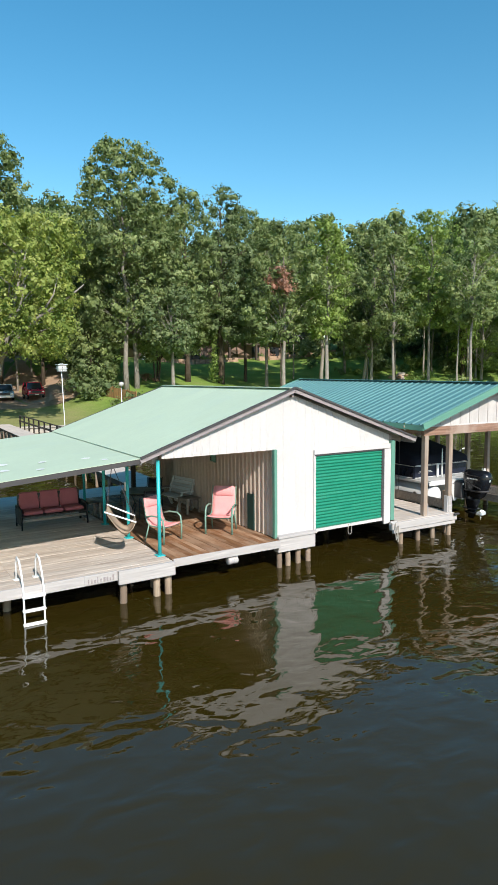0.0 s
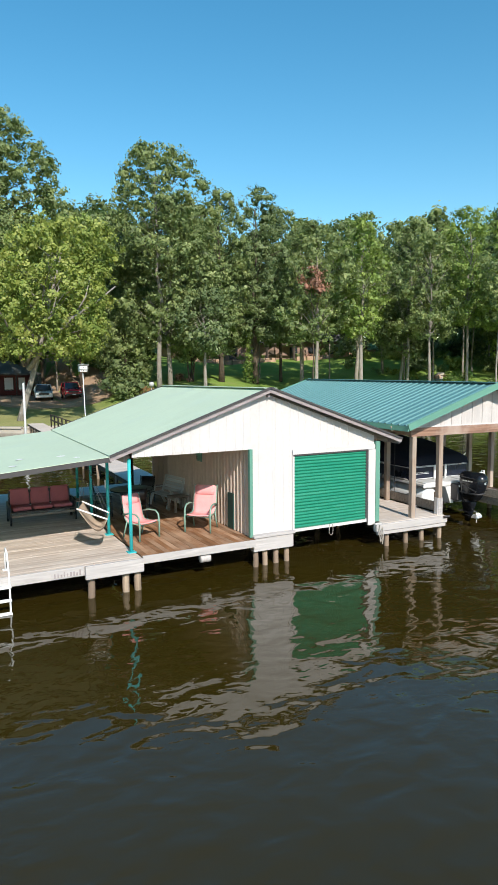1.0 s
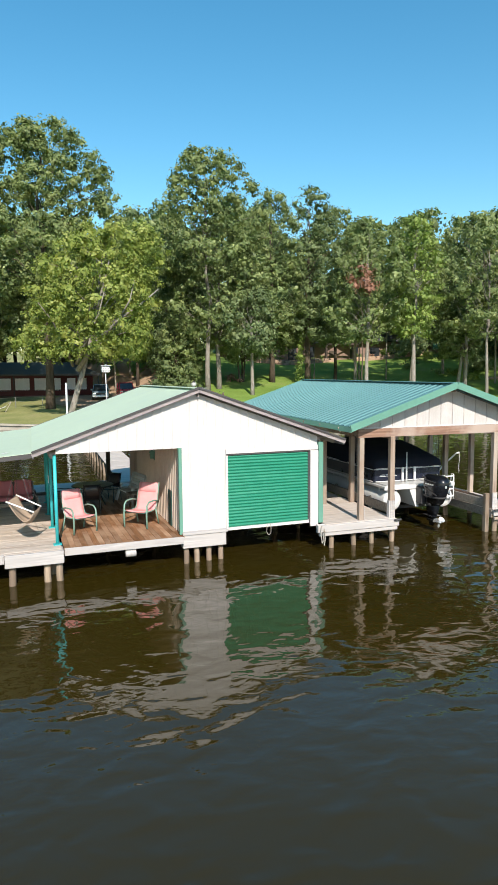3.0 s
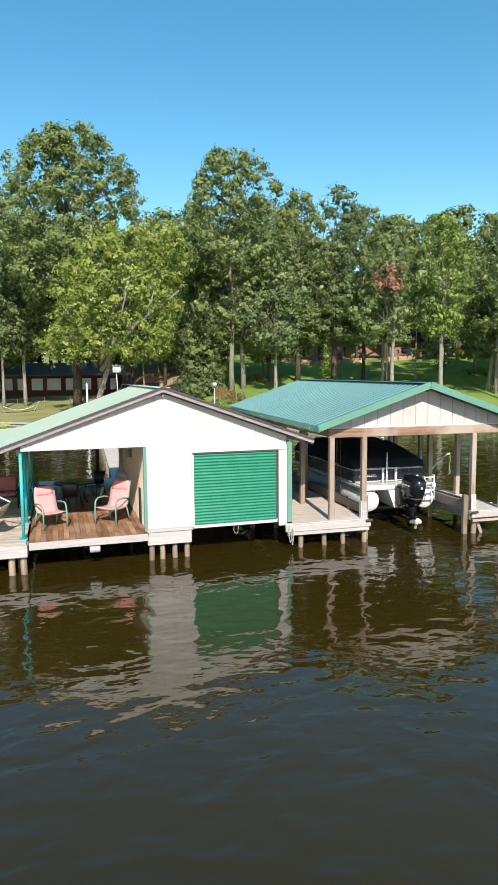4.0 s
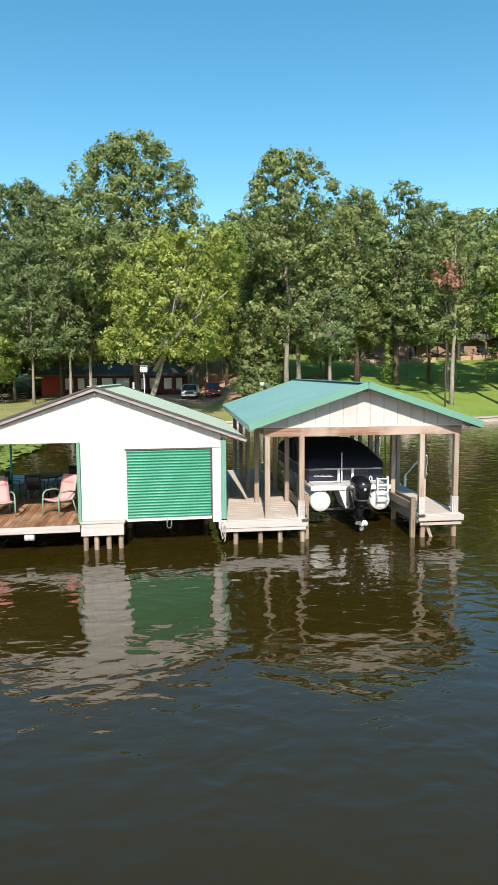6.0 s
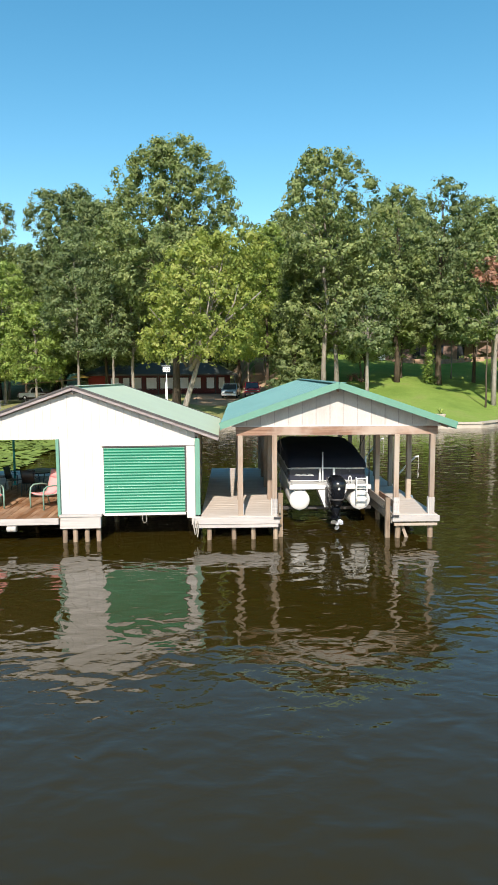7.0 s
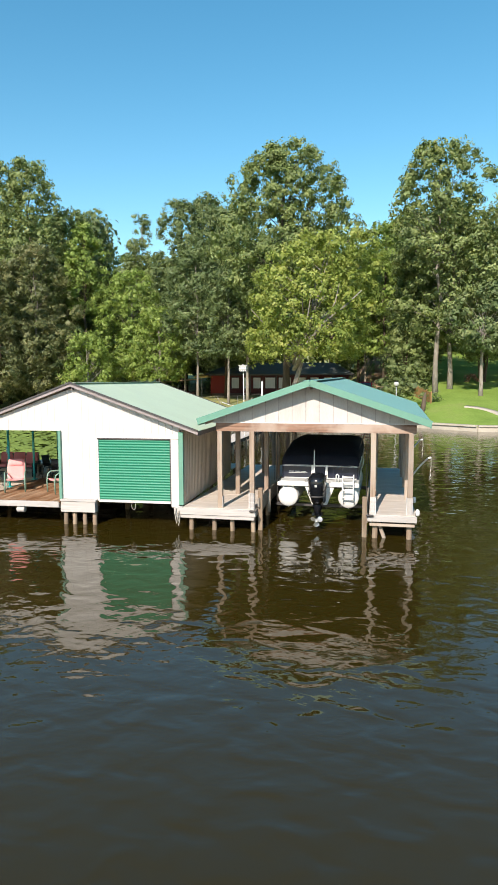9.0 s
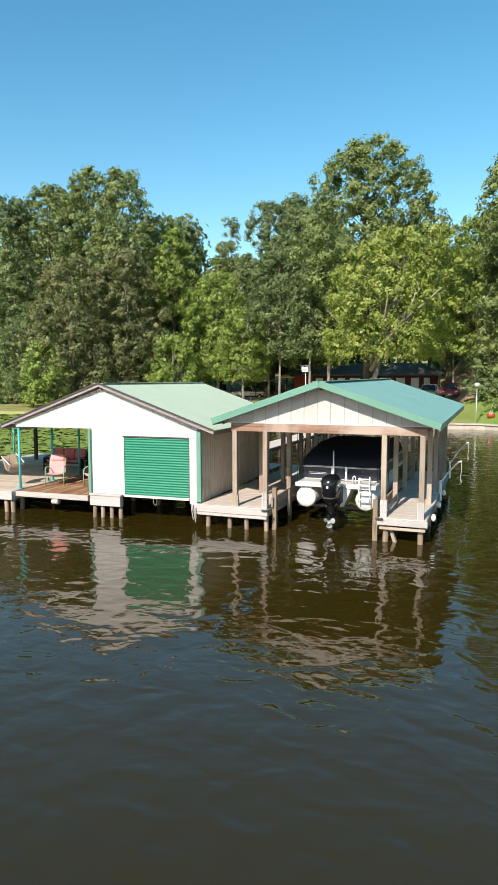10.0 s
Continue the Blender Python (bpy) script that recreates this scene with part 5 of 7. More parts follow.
def build_boat():
    b = thing("pontoon_boat", "pontoon boat on a lift under a navy canvas cover", "boat", m=B2 @ pose(2.86, 1.35, 0))
    for x in (-0.965, 0.965):
        z, r = 0.88, 0.325
        prof = [(0.0, -0.055), (0.10, -0.05), (0.20, -0.035), (0.28, -0.012), (0.315, 0.01), (r, 0.03), (r, 2.0), (r, 4.6), (r * 0.93, 5.1), (r * 0.72, 5.6), (r * 0.4, 6.0), (0.03, 6.25)]
        log = part("pontoon", lathe(prof, 28, 'Y', (x, 0.05, z)), M_BOATWHITE, b, "white painted pontoon tube")
        part("keel_strip", boxes((x - 0.02, x + 0.02, 0.12, 4.9, z - r - 0.03, z - r + 0.01), bevel=0.006), M_ALU, log)
        part("drain_plug", lathe([(0.002, -0.03), (0.03, -0.028), (0.032, 0.0)], 10, 'Y', (x, 0.055, z - r + 0.10)), M_ALU, log)
        for y in (0.5, 1.6, 2.7, 3.8, 4.9):
            part("bracket", boxes((x - 0.2, x + 0.2, y, y + 0.06, z + r - 0.08, 1.26)), M_ALU, b)
        for k in (-0.16, 0.0, 0.16):
            part("stern_bracket", boxes((x + k - 0.015, x + k + 0.015, 0.06, 0.12, z + r - 0.06, 1.27)), M_ALU, b)
    part("deck", boxes((-1.28, 1.28, 0.0, 6.6, 1.27, 1.36), bevel=0.015), M_BOATWHITE, b, "white edged boat deck")
    part("deck_trim", boxes((-1.30, 1.30, -0.05, 0.0, 1.235, 1.375), bevel=0.015), M_BOATWHITE, b, "white stern trim")
    part("stern_pad", boxes((-1.2, -0.42, -0.03, 0.6, 1.362, 1.40), (0.42, 1.2, -0.03, 0.6, 1.362, 1.40), bevel=0.01), M_BOATWHITE, b)
    for x in (-1.24, 1.24):
        part("side_panel", boxes((x - 0.02, x + 0.02, 0.72, 6.45, 1.38, 1.82), bevel=0.008), M_NAVY, b, "navy fence panel")
    part("stern_panel", boxes((-1.22, 1.22, 0.70, 0.74, 1.38, 1.82), bevel=0.008), M_NAVY, b, "navy stern panel")
    part("bow_panel", boxes((-1.22, 1.22, 6.43, 6.47, 1.38, 1.82), bevel=0.008), M_NAVY, b)
    for z in (1.40, 1.83):
        part("fence_rail", tubes(([(-1.26, 6.4, z), (-1.26, 0.8, z), (-1.18, 0.69, z), (1.18, 0.69, z), (1.26, 0.8, z), (1.26, 6.4, z)], 0.016, 8)), M_BOATWHITE, b, "pale fence rail")
    for x in (-0.95, -0.75, -0.55):
        part("badge_bar", boxes((x - 0.08, x + 0.08, 0.694, 0.70, 1.60, 1.622)), M_BOATWHITE, b)
    part("badge_line", boxes((-1.05, -0.42, 0.694, 0.70, 1.560, 1.572)), M_BOATWHITE, b)
    # cover: a sagging sheet over the seats
    bm = bmesh.new()
    loops = []
    ys = [0.66, 0.70, 0.95, 1.3, 1.75, 2.2, 2.7, 3.2, 3.8, 4.4, 5.0, 5.6, 6.1, 6.45, 6.52]
    hs = [1.84, 2.10, 2.18, 2.26, 2.37, 2.48, 2.52, 2.50, 2.55, 2.50, 2.47, 2.40, 2.28, 2.08, 1.84]
    n = 22
    for y, h in zip(ys, hs):
        loop = []
        for k in range(n + 1):
            a = math.pi * k / n
            cx, sz = math.cos(a), math.sin(a)
            x = 1.27 * math.copysign(abs(cx) ** 0.34, cx)
            flat = min(1.0, sz ** 0.32)
            z = 1.80 + (h - 1.80) * flat
            wr = 0.035 * noise.noise(Vector((x * 1.8, y * 1.5, 4))) + 0.015 * noise.noise(Vector((x * 5, y * 5, 9)))
            loop.append((x + wr * cx, y + (wr if y < 1 else 0), z + wr))
        loops.append(loop)
    vs = [[bm.verts.new(p) for p in l] for l in loops]
    for p, q in zip(vs, vs[1:]):
        for k in range(n):
            bm.faces.new((p[k], p[k + 1], q[k + 1], q[k])).smooth = True
    part("cover", bm, M_CANVAS, b, "draped navy-black canvas cover")
    part("cover_hem", tubes(([(-1.285, 6.4, 1.80), (-1.285, 0.75, 1.80), (-1.2, 0.655, 1.80), (1.2, 0.655, 1.80), (1.285, 0.75, 1.80), (1.285, 6.4, 1.80)], 0.013, 6)), M_BOATWHITE, b, "pale hem line of the cover")
    # outboard
    mot = part("outboard_motor", boxes((-0.14, 0.24, -0.16, 0.22, 0.82, 1.34), bevel=0.03), M_DARKTRIM, b, "black outboard motor, tilted down", m=pose(0, -0.20, 0) @ Matrix.Translation((0.05, 0, 1.7)) @ Matrix.Diagonal((1.17, 1.1, 1.05, 1)) @ Matrix.Translation((-0.05, 0, -1.7)))
    bm = bmesh.new()
    cx = 0.06

    def oval(z, yc, w, d, seg=18, e=0.75):
        return [(cx + w * math.copysign(abs(math.cos(a)) ** e, math.cos(a)), yc + d * math.copysign(abs(math.sin(a)) ** e, math.sin(a)), z) for a in (2 * math.pi * k / seg for k in range(seg))]
    rings(bm, [oval(0.86, -0.42, 0.11, 0.24), oval(0.95, -0.46, 0.15, 0.33), oval(1.16, -0.50, 0.195, 0.40), oval(1.42, -0.54, 0.22, 0.45), oval(1.58, -0.56, 0.225, 0.46), oval(1.69, -0.55, 0.205, 0.42), oval(1.75, -0.53, 0.15, 0.34), oval(1.77, -0.50, 0.06, 0.18)])
    cowl = part("cowling", bm, M_MOTOR, mot, "glossy black cowling")
    bm = bmesh.new()
    rings(bm, [oval(1.105, -0.49, 0.192, 0.39), oval(1.115, -0.492, 0.200, 0.405), oval(1.150, -0.498, 0.206, 0.412), oval(1.160, -0.5, 0.196, 0.40)])
    part("seam_band", bm, M_DARKTRIM, cowl, "dull grey seam band")
    for s in (-1, 1):
        part("side_crease", beams(((cx + s * 0.20, -0.86, 1.22), (cx + s * 0.226, -0.30, 1.40), 0.02, 0.03), ((cx + s * 0.222, -0.84, 1.60), (cx + s * 0.224, -0.32, 1.62), 0.016, 0.02)), M_DARKTRIM, cowl)
        for k in range(3):
            part("air_slot", boxes((cx + s * 0.205 - 0.012, cx + s * 0.205 + 0.012, -0.34 + k * 0.06, -0.305 + k * 0.06, 1.64, 1.69)), M_DARKTRIM, cowl)
        part("swivel_bracket", beams(((cx + s * 0.10, -0.16, 1.30), (cx + s * 0.10, -0.30, 0.86), 0.035, 0.12), bevel=0.008), M_MOTOR, mot)
    part("tilt_tube", tubes(([(cx - 0.17, -0.16, 1.28), (cx + 0.17, -0.16, 1.28)], 0.03, 10)), M_ALU, mot)
    part("idle_port", lathe([(0.0, -0.01), (0.022, -0.01), (0.022, 0.0)], 10, 'Y', (cx - 0.05, -0.70, 0.98)), M_ALU, mot)
    bm = bmesh.new()
    rings(bm, [oval(1.02, -0.40, 0.15, 0.24), oval(0.80, -0.40, 0.125, 0.23), oval(0.66, -0.39, 0.10, 0.20), oval(0.50, -0.38, 0.06, 0.17)])
    part("midsection", bm, M_MOTOR, mot)
    part("cavitation_plate", boxes((cx - 0.14, cx + 0.14, -0.62, -0.14, 0.535, 0.552), bevel=0.006), M_MOTOR, mot)
    part("gearcase", lathe([(0.005, -0.26), (0.05, -0.20), (0.075, -0.06), (0.075, 0.08), (0.055, 0.2), (0.01, 0.30)], 16, 'Y', (cx, -0.40, 0.40)), M_MOTOR, mot)
    bm = bmesh.new()
    rings(bm, [oval(0.54, -0.38, 0.035, 0.16, 10), oval(0.40, -0.40, 0.03, 0.15, 10), oval(0.22, -0.34, 0.012, 0.10, 10)])
    part("skeg", bm, M_MOTOR, mot)
    for k in range(3):
        bm = bmesh.new()
        rows = []
        for i in range(5):
            r = 0.04 + 0.13 * i / 4
            w = (0.05, 0.085, 0.095, 0.08, 0.03)[i]
            a0 = k * 2.094 + 0.5
            tw = 0.9 - 0.35 * i / 4
            ra, ta = Vector((math.cos(a0), 0, math.sin(a0))), Vector((-math.sin(a0), 0, math.cos(a0)))
            c = Vector((cx, -0.70, 0.40)) + ra * r
            ax = ta * math.cos(tw) + Vector((0, 1, 0)) * math.sin(tw)
            rows.append((bm.verts.new(c - ax * w), bm.verts.new(c + Vector((0, 0.01, 0))), bm.verts.new(c + ax * w)))
        for p, q in zip(rows, rows[1:]):
            bm.faces.new((p[0], p[1], q[1], q[0]))
            bm.faces.new((p[1], p[2], q[2], q[1]))
        bm.normal_update()
        bmesh.ops.solidify(bm, geom=list(bm.faces), thickness=0.008)
        part("propeller_blade", bm, M_ALU, mot, "bright metal propeller blade")
    part("propeller_hub", lathe([(0.005, -0.10), (0.04, -0.08), (0.055, 0.06), (0.05, 0.09)], 14, 'Y', (cx, -0.70, 0.40)), M_ALU, mot)
    for s in (-1, 1):
        for k in range(4):
            x0, y0 = cx + s * 0.222, -0.74 + k * 0.10
            part("cowl_mark", boxes((x0 - 0.006, x0 + 0.006, y0, y0 + 0.07, 1.49, 1.53)), M_ALU, mot)
    part("cowl_crest", boxes((cx - 0.03, cx + 0.03, -1.002, -0.985, 1.44, 1.52), bevel=0.004), M_ALU, mot)
    part("round_mark", lathe([(0.0, -0.012), (0.035, -0.012), (0.035, 0.0)], 12, 'Y', (cx + 0.03, -0.80, 1.12)), M_WHITEPVC, mot)
    # engine pod with splayed plates
    pod = part("engine_pod", boxes((-0.26, 0.38, 0.0, 1.7, 1.0, 1.24), bevel=0.02), M_ALU, b, "aluminium engine pod")
    for s in (-1, 1):
        bm = bmesh.new()
        x0 = cx + s * 0.22
        pl = [(x0 + s * 0.24, 0.0, 1.22), (x0 + s * 0.02, 0.0, 0.66), (x0 - s * 0.1, 0.0, 0.66), (x0, 0.0, 1.22)]
        rings(bm, [[(x, y, z) for x, _, z in pl] for y in (-0.06, 0.9)], smooth=False)
        part("pod_plate", bm, M_BOATWHITE, pod)
    # boarding ladder and staff
    lad = part("boarding_ladder", tubes(([(0.80, -0.05, 1.36), (0.80, -0.10, 1.62), (0.80, -0.2, 1.62), (0.80, -0.22, 0.86)], 0.02, 8)), M_WHITEPVC, b, "white folding boarding ladder")
    part("ladder_rail", tubes(([(1.13, -0.05, 1.36), (1.13, -0.10, 1.66), (1.13, -0.2, 1.66), (1.13, -0.22, 0.86)], 0.02, 8)), M_WHITEPVC, lad)
    for z in (0.95, 1.18, 1.42, 1.60):
        part("rung", boxes((0.80, 1.13, -0.25, -0.19, z - 0.016, z + 0.016), bevel=0.006), M_WHITEPVC, lad)
    part("grab_handle", tubes(([(0.58, -0.02, 1.38), (0.58, -0.04, 1.62), (0.62, -0.04, 1.66), (0.66, -0.04, 1.62), (0.66, -0.02, 1.38)], 0.018, 8)), M_WHITEPVC, b)
    part("light_staff", tubes(([(-0.17, 0.5, 1.38), (-0.17, 0.5, 2.36)], [0.03, 0.018], 10)), M_WHITEPVC, b, "white stern light staff")
    for x in (-0.24, 0.22):
        part("cover_bracket", boxes((x - 0.035, x + 0.035, 0.60, 0.66, 1.38, 1.84), bevel=0.008), M_WHITEPVC, b)
    # lift bunks that carry the boat
    for y in (1.1, 4.85):
        part("lift_cradle", boxes((-1.55, 1.55, y, y + 0.12, 0.36, 0.47), bevel=0.01), M_DARKTRIM, b)
        for x in (-1.5, 1.5):
            part("lift_hanger", tubes(([(x, y + 0.06, 0.5), (x, y + 0.06, 3.1)], 0.012, 6)), M_DARKTRIM, b)


build_boat()


# ---- things on the finger dock ----
M_ROPECORD = surface("pale_cord", (0.50, 0.48, 0.44), 0.85, var=0.15)


def swim_arm(v, reach, high):
    a = thing("davit", "white bent pipe davit with a hanging cord on the dock edge", "davit", "dock davits", m=B2 @ pose(5.86, v, 0))
    part("upright", boxes((-0.04, 0.04, -0.04, 0.04, 0.42, 1.16), bevel=0.008), M_WHITEPVC, a)
    part("arm", tubes(([(-0.04, 0.1, 1.06), (0.06, 0.05, 1.16), (reach * 0.45, -0.15, 1.16 + (high - 1.16) * 0.52), (reach * 0.86, -0.32, high - 0.03), (reach, -0.38, high)], 0.031, 8)), M_WHITEPVC, a)
    part("cord", tubes(([(reach, -0.38, high), (reach + 0.01, -0.38, high - 0.3), (reach - 0.02, -0.38, high - 0.55), (reach + 0.02, -0.38, high - 0.72), (reach - 0.03, -0.38, high - 0.80), (reach - 0.02, -0.38, high - 0.6)], 0.010, 6)), M_ROPECORD, a)


swim_arm(4.65, 0.68, 1.90)
swim_arm(10.2, 0.74, 2.03)
for i, v in enumerate((0.9, 3.0, 5.4)):
    single("dock_fender", lathe([(0.005, -0.11), (0.045, -0.095), (0.068, -0.04), (0.068, 0.04), (0.045, 0.095), (0.005, 0.11)], 14), M_WHITEPVC, "small white round fender on the dock edge", "fender", "dock fenders", m=B2 @ pose(5.93, v, 0.60))

# ---- furniture on the decks ----
M_PINK = surface("pink_sling_fabric", (0.80, 0.34, 0.34), 0.85, var=0.12, scale=4, fine=120, bump=0.3, dirt=(0.72, 0.36, 0.34), spec=0.2)
M_RED = surface("red_cushion_fabric", (0.42, 0.145, 0.165), 0.9, var=0.15, scale=3, fine=110, bump=0.3, spec=0.2)
M_SAGE = surface("sage_green_metal", (0.17, 0.30, 0.24), 0.45, var=0.15, scale=4, fine=40, bump=0.05)
M_BLACK = surface("black_metal", (0.016, 0.017, 0.02), 0.4, var=0.2, scale=4, fine=40, bump=0.05)
M_BEIGECLOTH = surface("beige_canvas", (0.38, 0.29, 0.215), 0.9, var=0.15, scale=4, fine=120, bump=0.4, spec=0.2)
M_GLASS = glassy("dark_table_glass", (0.012, 0.014, 0.018), 0.06)
M_ROPE = surface("grey_rope", (0.35, 0.32, 0.28), 0.9, var=0.2, scale=20, fine=150)


def sheet(profile, x0, x1, thick, sag=0.02):
    """A cloth strip across x that follows (y, z) points."""
    bm = bmesh.new()
    n = 6
    top = []
    for y, z in profile:
        top.append([bm.verts.new((x0 + (x1 - x0) * k / n, y, z - sag * math.sin(math.pi * k / n))) for k in range(n + 1)])
    for a, b in zip(top, top[1:]):
        for k in range(n):
            bm.faces.new((a[k], a[k + 1], b[k + 1], b[k])).smooth = True
    bm.normal_update()
    bmesh.ops.solidify(bm, geom=list(bm.faces), thickness=thick)
    return bm


def sling_chair(m, first=None):
    if first:
        return copy_thing(first, m)
    c = thing("patio_chair", "pink sling patio chair with a sage-green metal frame", "chair", "pink chairs on the porch", m=m)
    part("sling", sheet([(-0.25, 0.43), (-0.1, 0.40), (0.10, 0.385), (0.22, 0.40), (0.27, 0.50), (0.31, 0.66), (0.36, 0.84), (0.41, 1.00)], -0.275, 0.275, 0.03), M_PINK, c, "pink sling seat and back")
    part("headrest", sheet([(0.33, 0.80), (0.365, 0.90), (0.40, 1.02)], -0.23, 0.23, 0.05, 0.0), M_PINK, c)
    for x in (-0.28, 0.28):
        part("seat_rail", tubes(([(x, -0.27, 0.41), (x, -0.05, 0.38), (x, 0.20, 0.385), (x, 0.28, 0.48), (x, 0.42, 1.02)], 0.016, 8)), M_SAGE, c)
        part("arm_frame", tubes(([(x * 1.12, -0.26, 0.0), (x * 1.12, -0.27, 0.35), (x * 1.12, -0.24, 0.56), (x * 1.12, -0.15, 0.63), (x * 1.12, 0.10, 0.63), (x * 1.12, 0.30, 0.58)], 0.022, 8)), M_SAGE, c, "curved green arm and front leg")
        part("back_leg", tubes(([(x, 0.22, 0.40), (x * 1.05, 0.34, 0.0)], 0.017, 8)), M_SAGE, c)
    part("stretcher", tubes(([(-0.28, -0.2, 0.36), (0.28, -0.2, 0.36)], 0.014, 8)), M_SAGE, c)
    part("stretcher", tubes(([(-0.28, 0.24, 0.36), (0.28, 0.24, 0.36)], 0.014, 8)), M_SAGE, c)
    return c


chair = sling_chair(pose(-2.44, 1.42, DECK_Z, 0, 0, 24) @ Matrix.Scale(1.06, 4))
sling_chair(pose(-0.80, 1.42, DECK_Z, 0, 0, -42) @ Matrix.Scale(1.06, 4), chair)


def glider(m):
    s = thing("glider_sofa", "three-seat glider sofa with red cushions and a dark frame", "sofa", m=m)
    for k in range(3):
        x = -0.62 + 0.62 * k
        bm = boxes((x - 0.295, x + 0.295, -0.28, 0.24, 0.42, 0.54))
        part("seat_cushion", worn(bm, 0.04), M_RED, s, "red seat cushion")
        bm = boxes((x - 0.295, x + 0.295, 0.0, 0.12, 0.0, 0.54))
        part("back_cushion", worn(bm, 0.04), M_RED, s, "red back cushion", m=pose(0, 0.22, 0.52, -14))
    part("seat_frame", boxes((-0.96, 0.96, -0.30, 0.30, 0.36, 0.41), bevel=0.01), M_BLACK, s)
    part("back_frame", boxes((-0.96, 0.96, 0.34, 0.38, 0.5, 0.98), bevel=0.01), M_BLACK, s)
    for x in (-0.99, 0.99):
        part("arm_frame", tubes(([(x, -0.36, 0.0), (x, -0.34, 0.62), (x, 0.0, 0.66), (x, 0.36, 0.66), (x, 0.40, 0.0)], 0.028, 8)), M_BLACK, s)
        part("arm_panel", boxes((x - 0.012, x + 0.012, -0.32, 0.34, 0.12, 0.60), bevel=0.004), M_BLACK, s)
    part("front_rail", boxes((-0.96, 0.96, -0.34, -0.31, 0.24, 0.32), bevel=0.006), M_GREYWOOD, s)
    part("rear_rail", boxes((-0.96, 0.96, 0.34, 0.37, 0.10, 0.16), bevel=0.006), M_BLACK, s)


glider(pose(-4.33, 4.75, DECK_Z) @ Matrix.Scale(0.9, 4))


def side_table(m):
    t = thing("side_table", "small weathered timber side table", "table", "side tables", m=m)
    for k in range(4):
        part("slat", boxes((-0.26, 0.26, -0.25 + k * 0.13, -0.14 + k * 0.13, 0.44, 0.465), bevel=0.005), M_GREYWOOD, t)
    for x in (-0.22, 0.22):
        for y in (-0.2, 0.2):
            part("leg", boxes((x - 0.035, x + 0.035, y - 0.035, y + 0.035, 0, 0.44), bevel=0.006), M_GREYWOOD, t)
        part("apron", boxes((x - 0.02, x + 0.02, -0.18, 0.18, 0.36, 0.43)), M_GREYWOOD, t)
    return t


tb = side_table(pose(-0.42, 4.05, DECK_Z, 0, 0, 10))
copy_thing(tb, pose(-3.18, 5.0, DECK_Z, 0, 0, 5))


def bench(m):
    b = thing("garden_bench", "pale grey timber bench with a slatted leaning back", "bench", m=m)
    M = timber("pale_painted_bench_wood", (0.74, 0.76, 0.74), (0.56, 0.58, 0.56), (1.2, 18, 18), 0.7)
    for k in range(4):
        part("seat_slat", boxes((-0.68, 0.68, -0.25 + k * 0.125, -0.14 + k * 0.125, 0.42, 0.445), bevel=0.005), M, b)
    for k in range(5):
        part("back_slat", boxes((-0.68, 0.68, -0.012, 0.012, 0.08 + k * 0.115, 0.18 + k * 0.115), bevel=0.004), M, b, m=pose(0, 0.27, 0.42, -17))
    for x in (-0.62, 0.62):
        part("end_frame", beams(((x, -0.3, 0.0), (x, -0.1, 0.62), 0.06, 0.09), ((x, 0.36, 0.0), (x, 0.12, 0.45), 0.06, 0.09), ((x, -0.16, 0.62), (x, 0.40, 0.62), 0.07, 0.03), ((x, 0.24, 0.40), (x, 0.43, 1.02), 0.05, 0.08)), M, b)


bench(pose(-0.50, 4.95, DECK_Z, 0, 0, -80) @ Matrix.Scale(0.88, 4))


def patio_table(m):
    t = thing("patio_table", "round dark glass patio table on black legs", "table", m=m)
    part("glass_top", lathe([(0.0, 0.70), (0.62, 0.70), (0.63, 0.708), (0.62, 0.716), (0.0, 0.716)], 36), M_GLASS, t)
    part("rim", lathe([(0.615, 0.685), (0.645, 0.685), (0.65, 0.71), (0.635, 0.725), (0.615, 0.72)], 36), M_BLACK, t)
    for k in range(4):
        a = k * math.pi / 2 + 0.5
        part("leg", tubes(([(0.5 * math.cos(a), 0.5 * math.sin(a), 0.69), (0.3 * math.cos(a), 0.3 * math.sin(a), 0.35), (0.46 * math.cos(a), 0.46 * math.sin(a), 0.0)], 0.02, 8)), M_BLACK, t)
    return t


patio_table(pose(-1.72, 4.55, DECK_Z))


def black_chair(m, first=None):
    if first:
        return copy_thing(first, m)
    c = thing("mesh_chair", "black metal mesh patio chair", "chair", "black chairs round the patio table", m=m)
    part("seat", sheet([(-0.22, 0.44), (0.0, 0.42), (0.2, 0.43)], -0.23, 0.23, 0.015), M_BLACK, c)
    part("back", sheet([(0.2, 0.45), (0.26, 0.68), (0.30, 0.90)], -0.22, 0.22, 0.015, 0.0), M_BLACK, c)
    for x in (-0.24, 0.24):
        part("side_frame", tubes(([(x, -0.22, 0.0), (x, -0.22, 0.62), (x, 0.22, 0.64), (x, 0.30, 0.92)], 0.014, 6)), M_BLACK, c)
        part("leg", tubes(([(x, 0.2, 0.44), (x, 0.27, 0.0)], 0.013, 6)), M_BLACK, c)
    return c


bc = black_chair(pose(-1.85, 3.68, DECK_Z, 0, 0, 175))
black_chair(pose(-2.62, 4.45, DECK_Z, 0, 0, 80), bc)
black_chair(pose(-1.05, 5.35, DECK_Z, 0, 0, -40), bc)


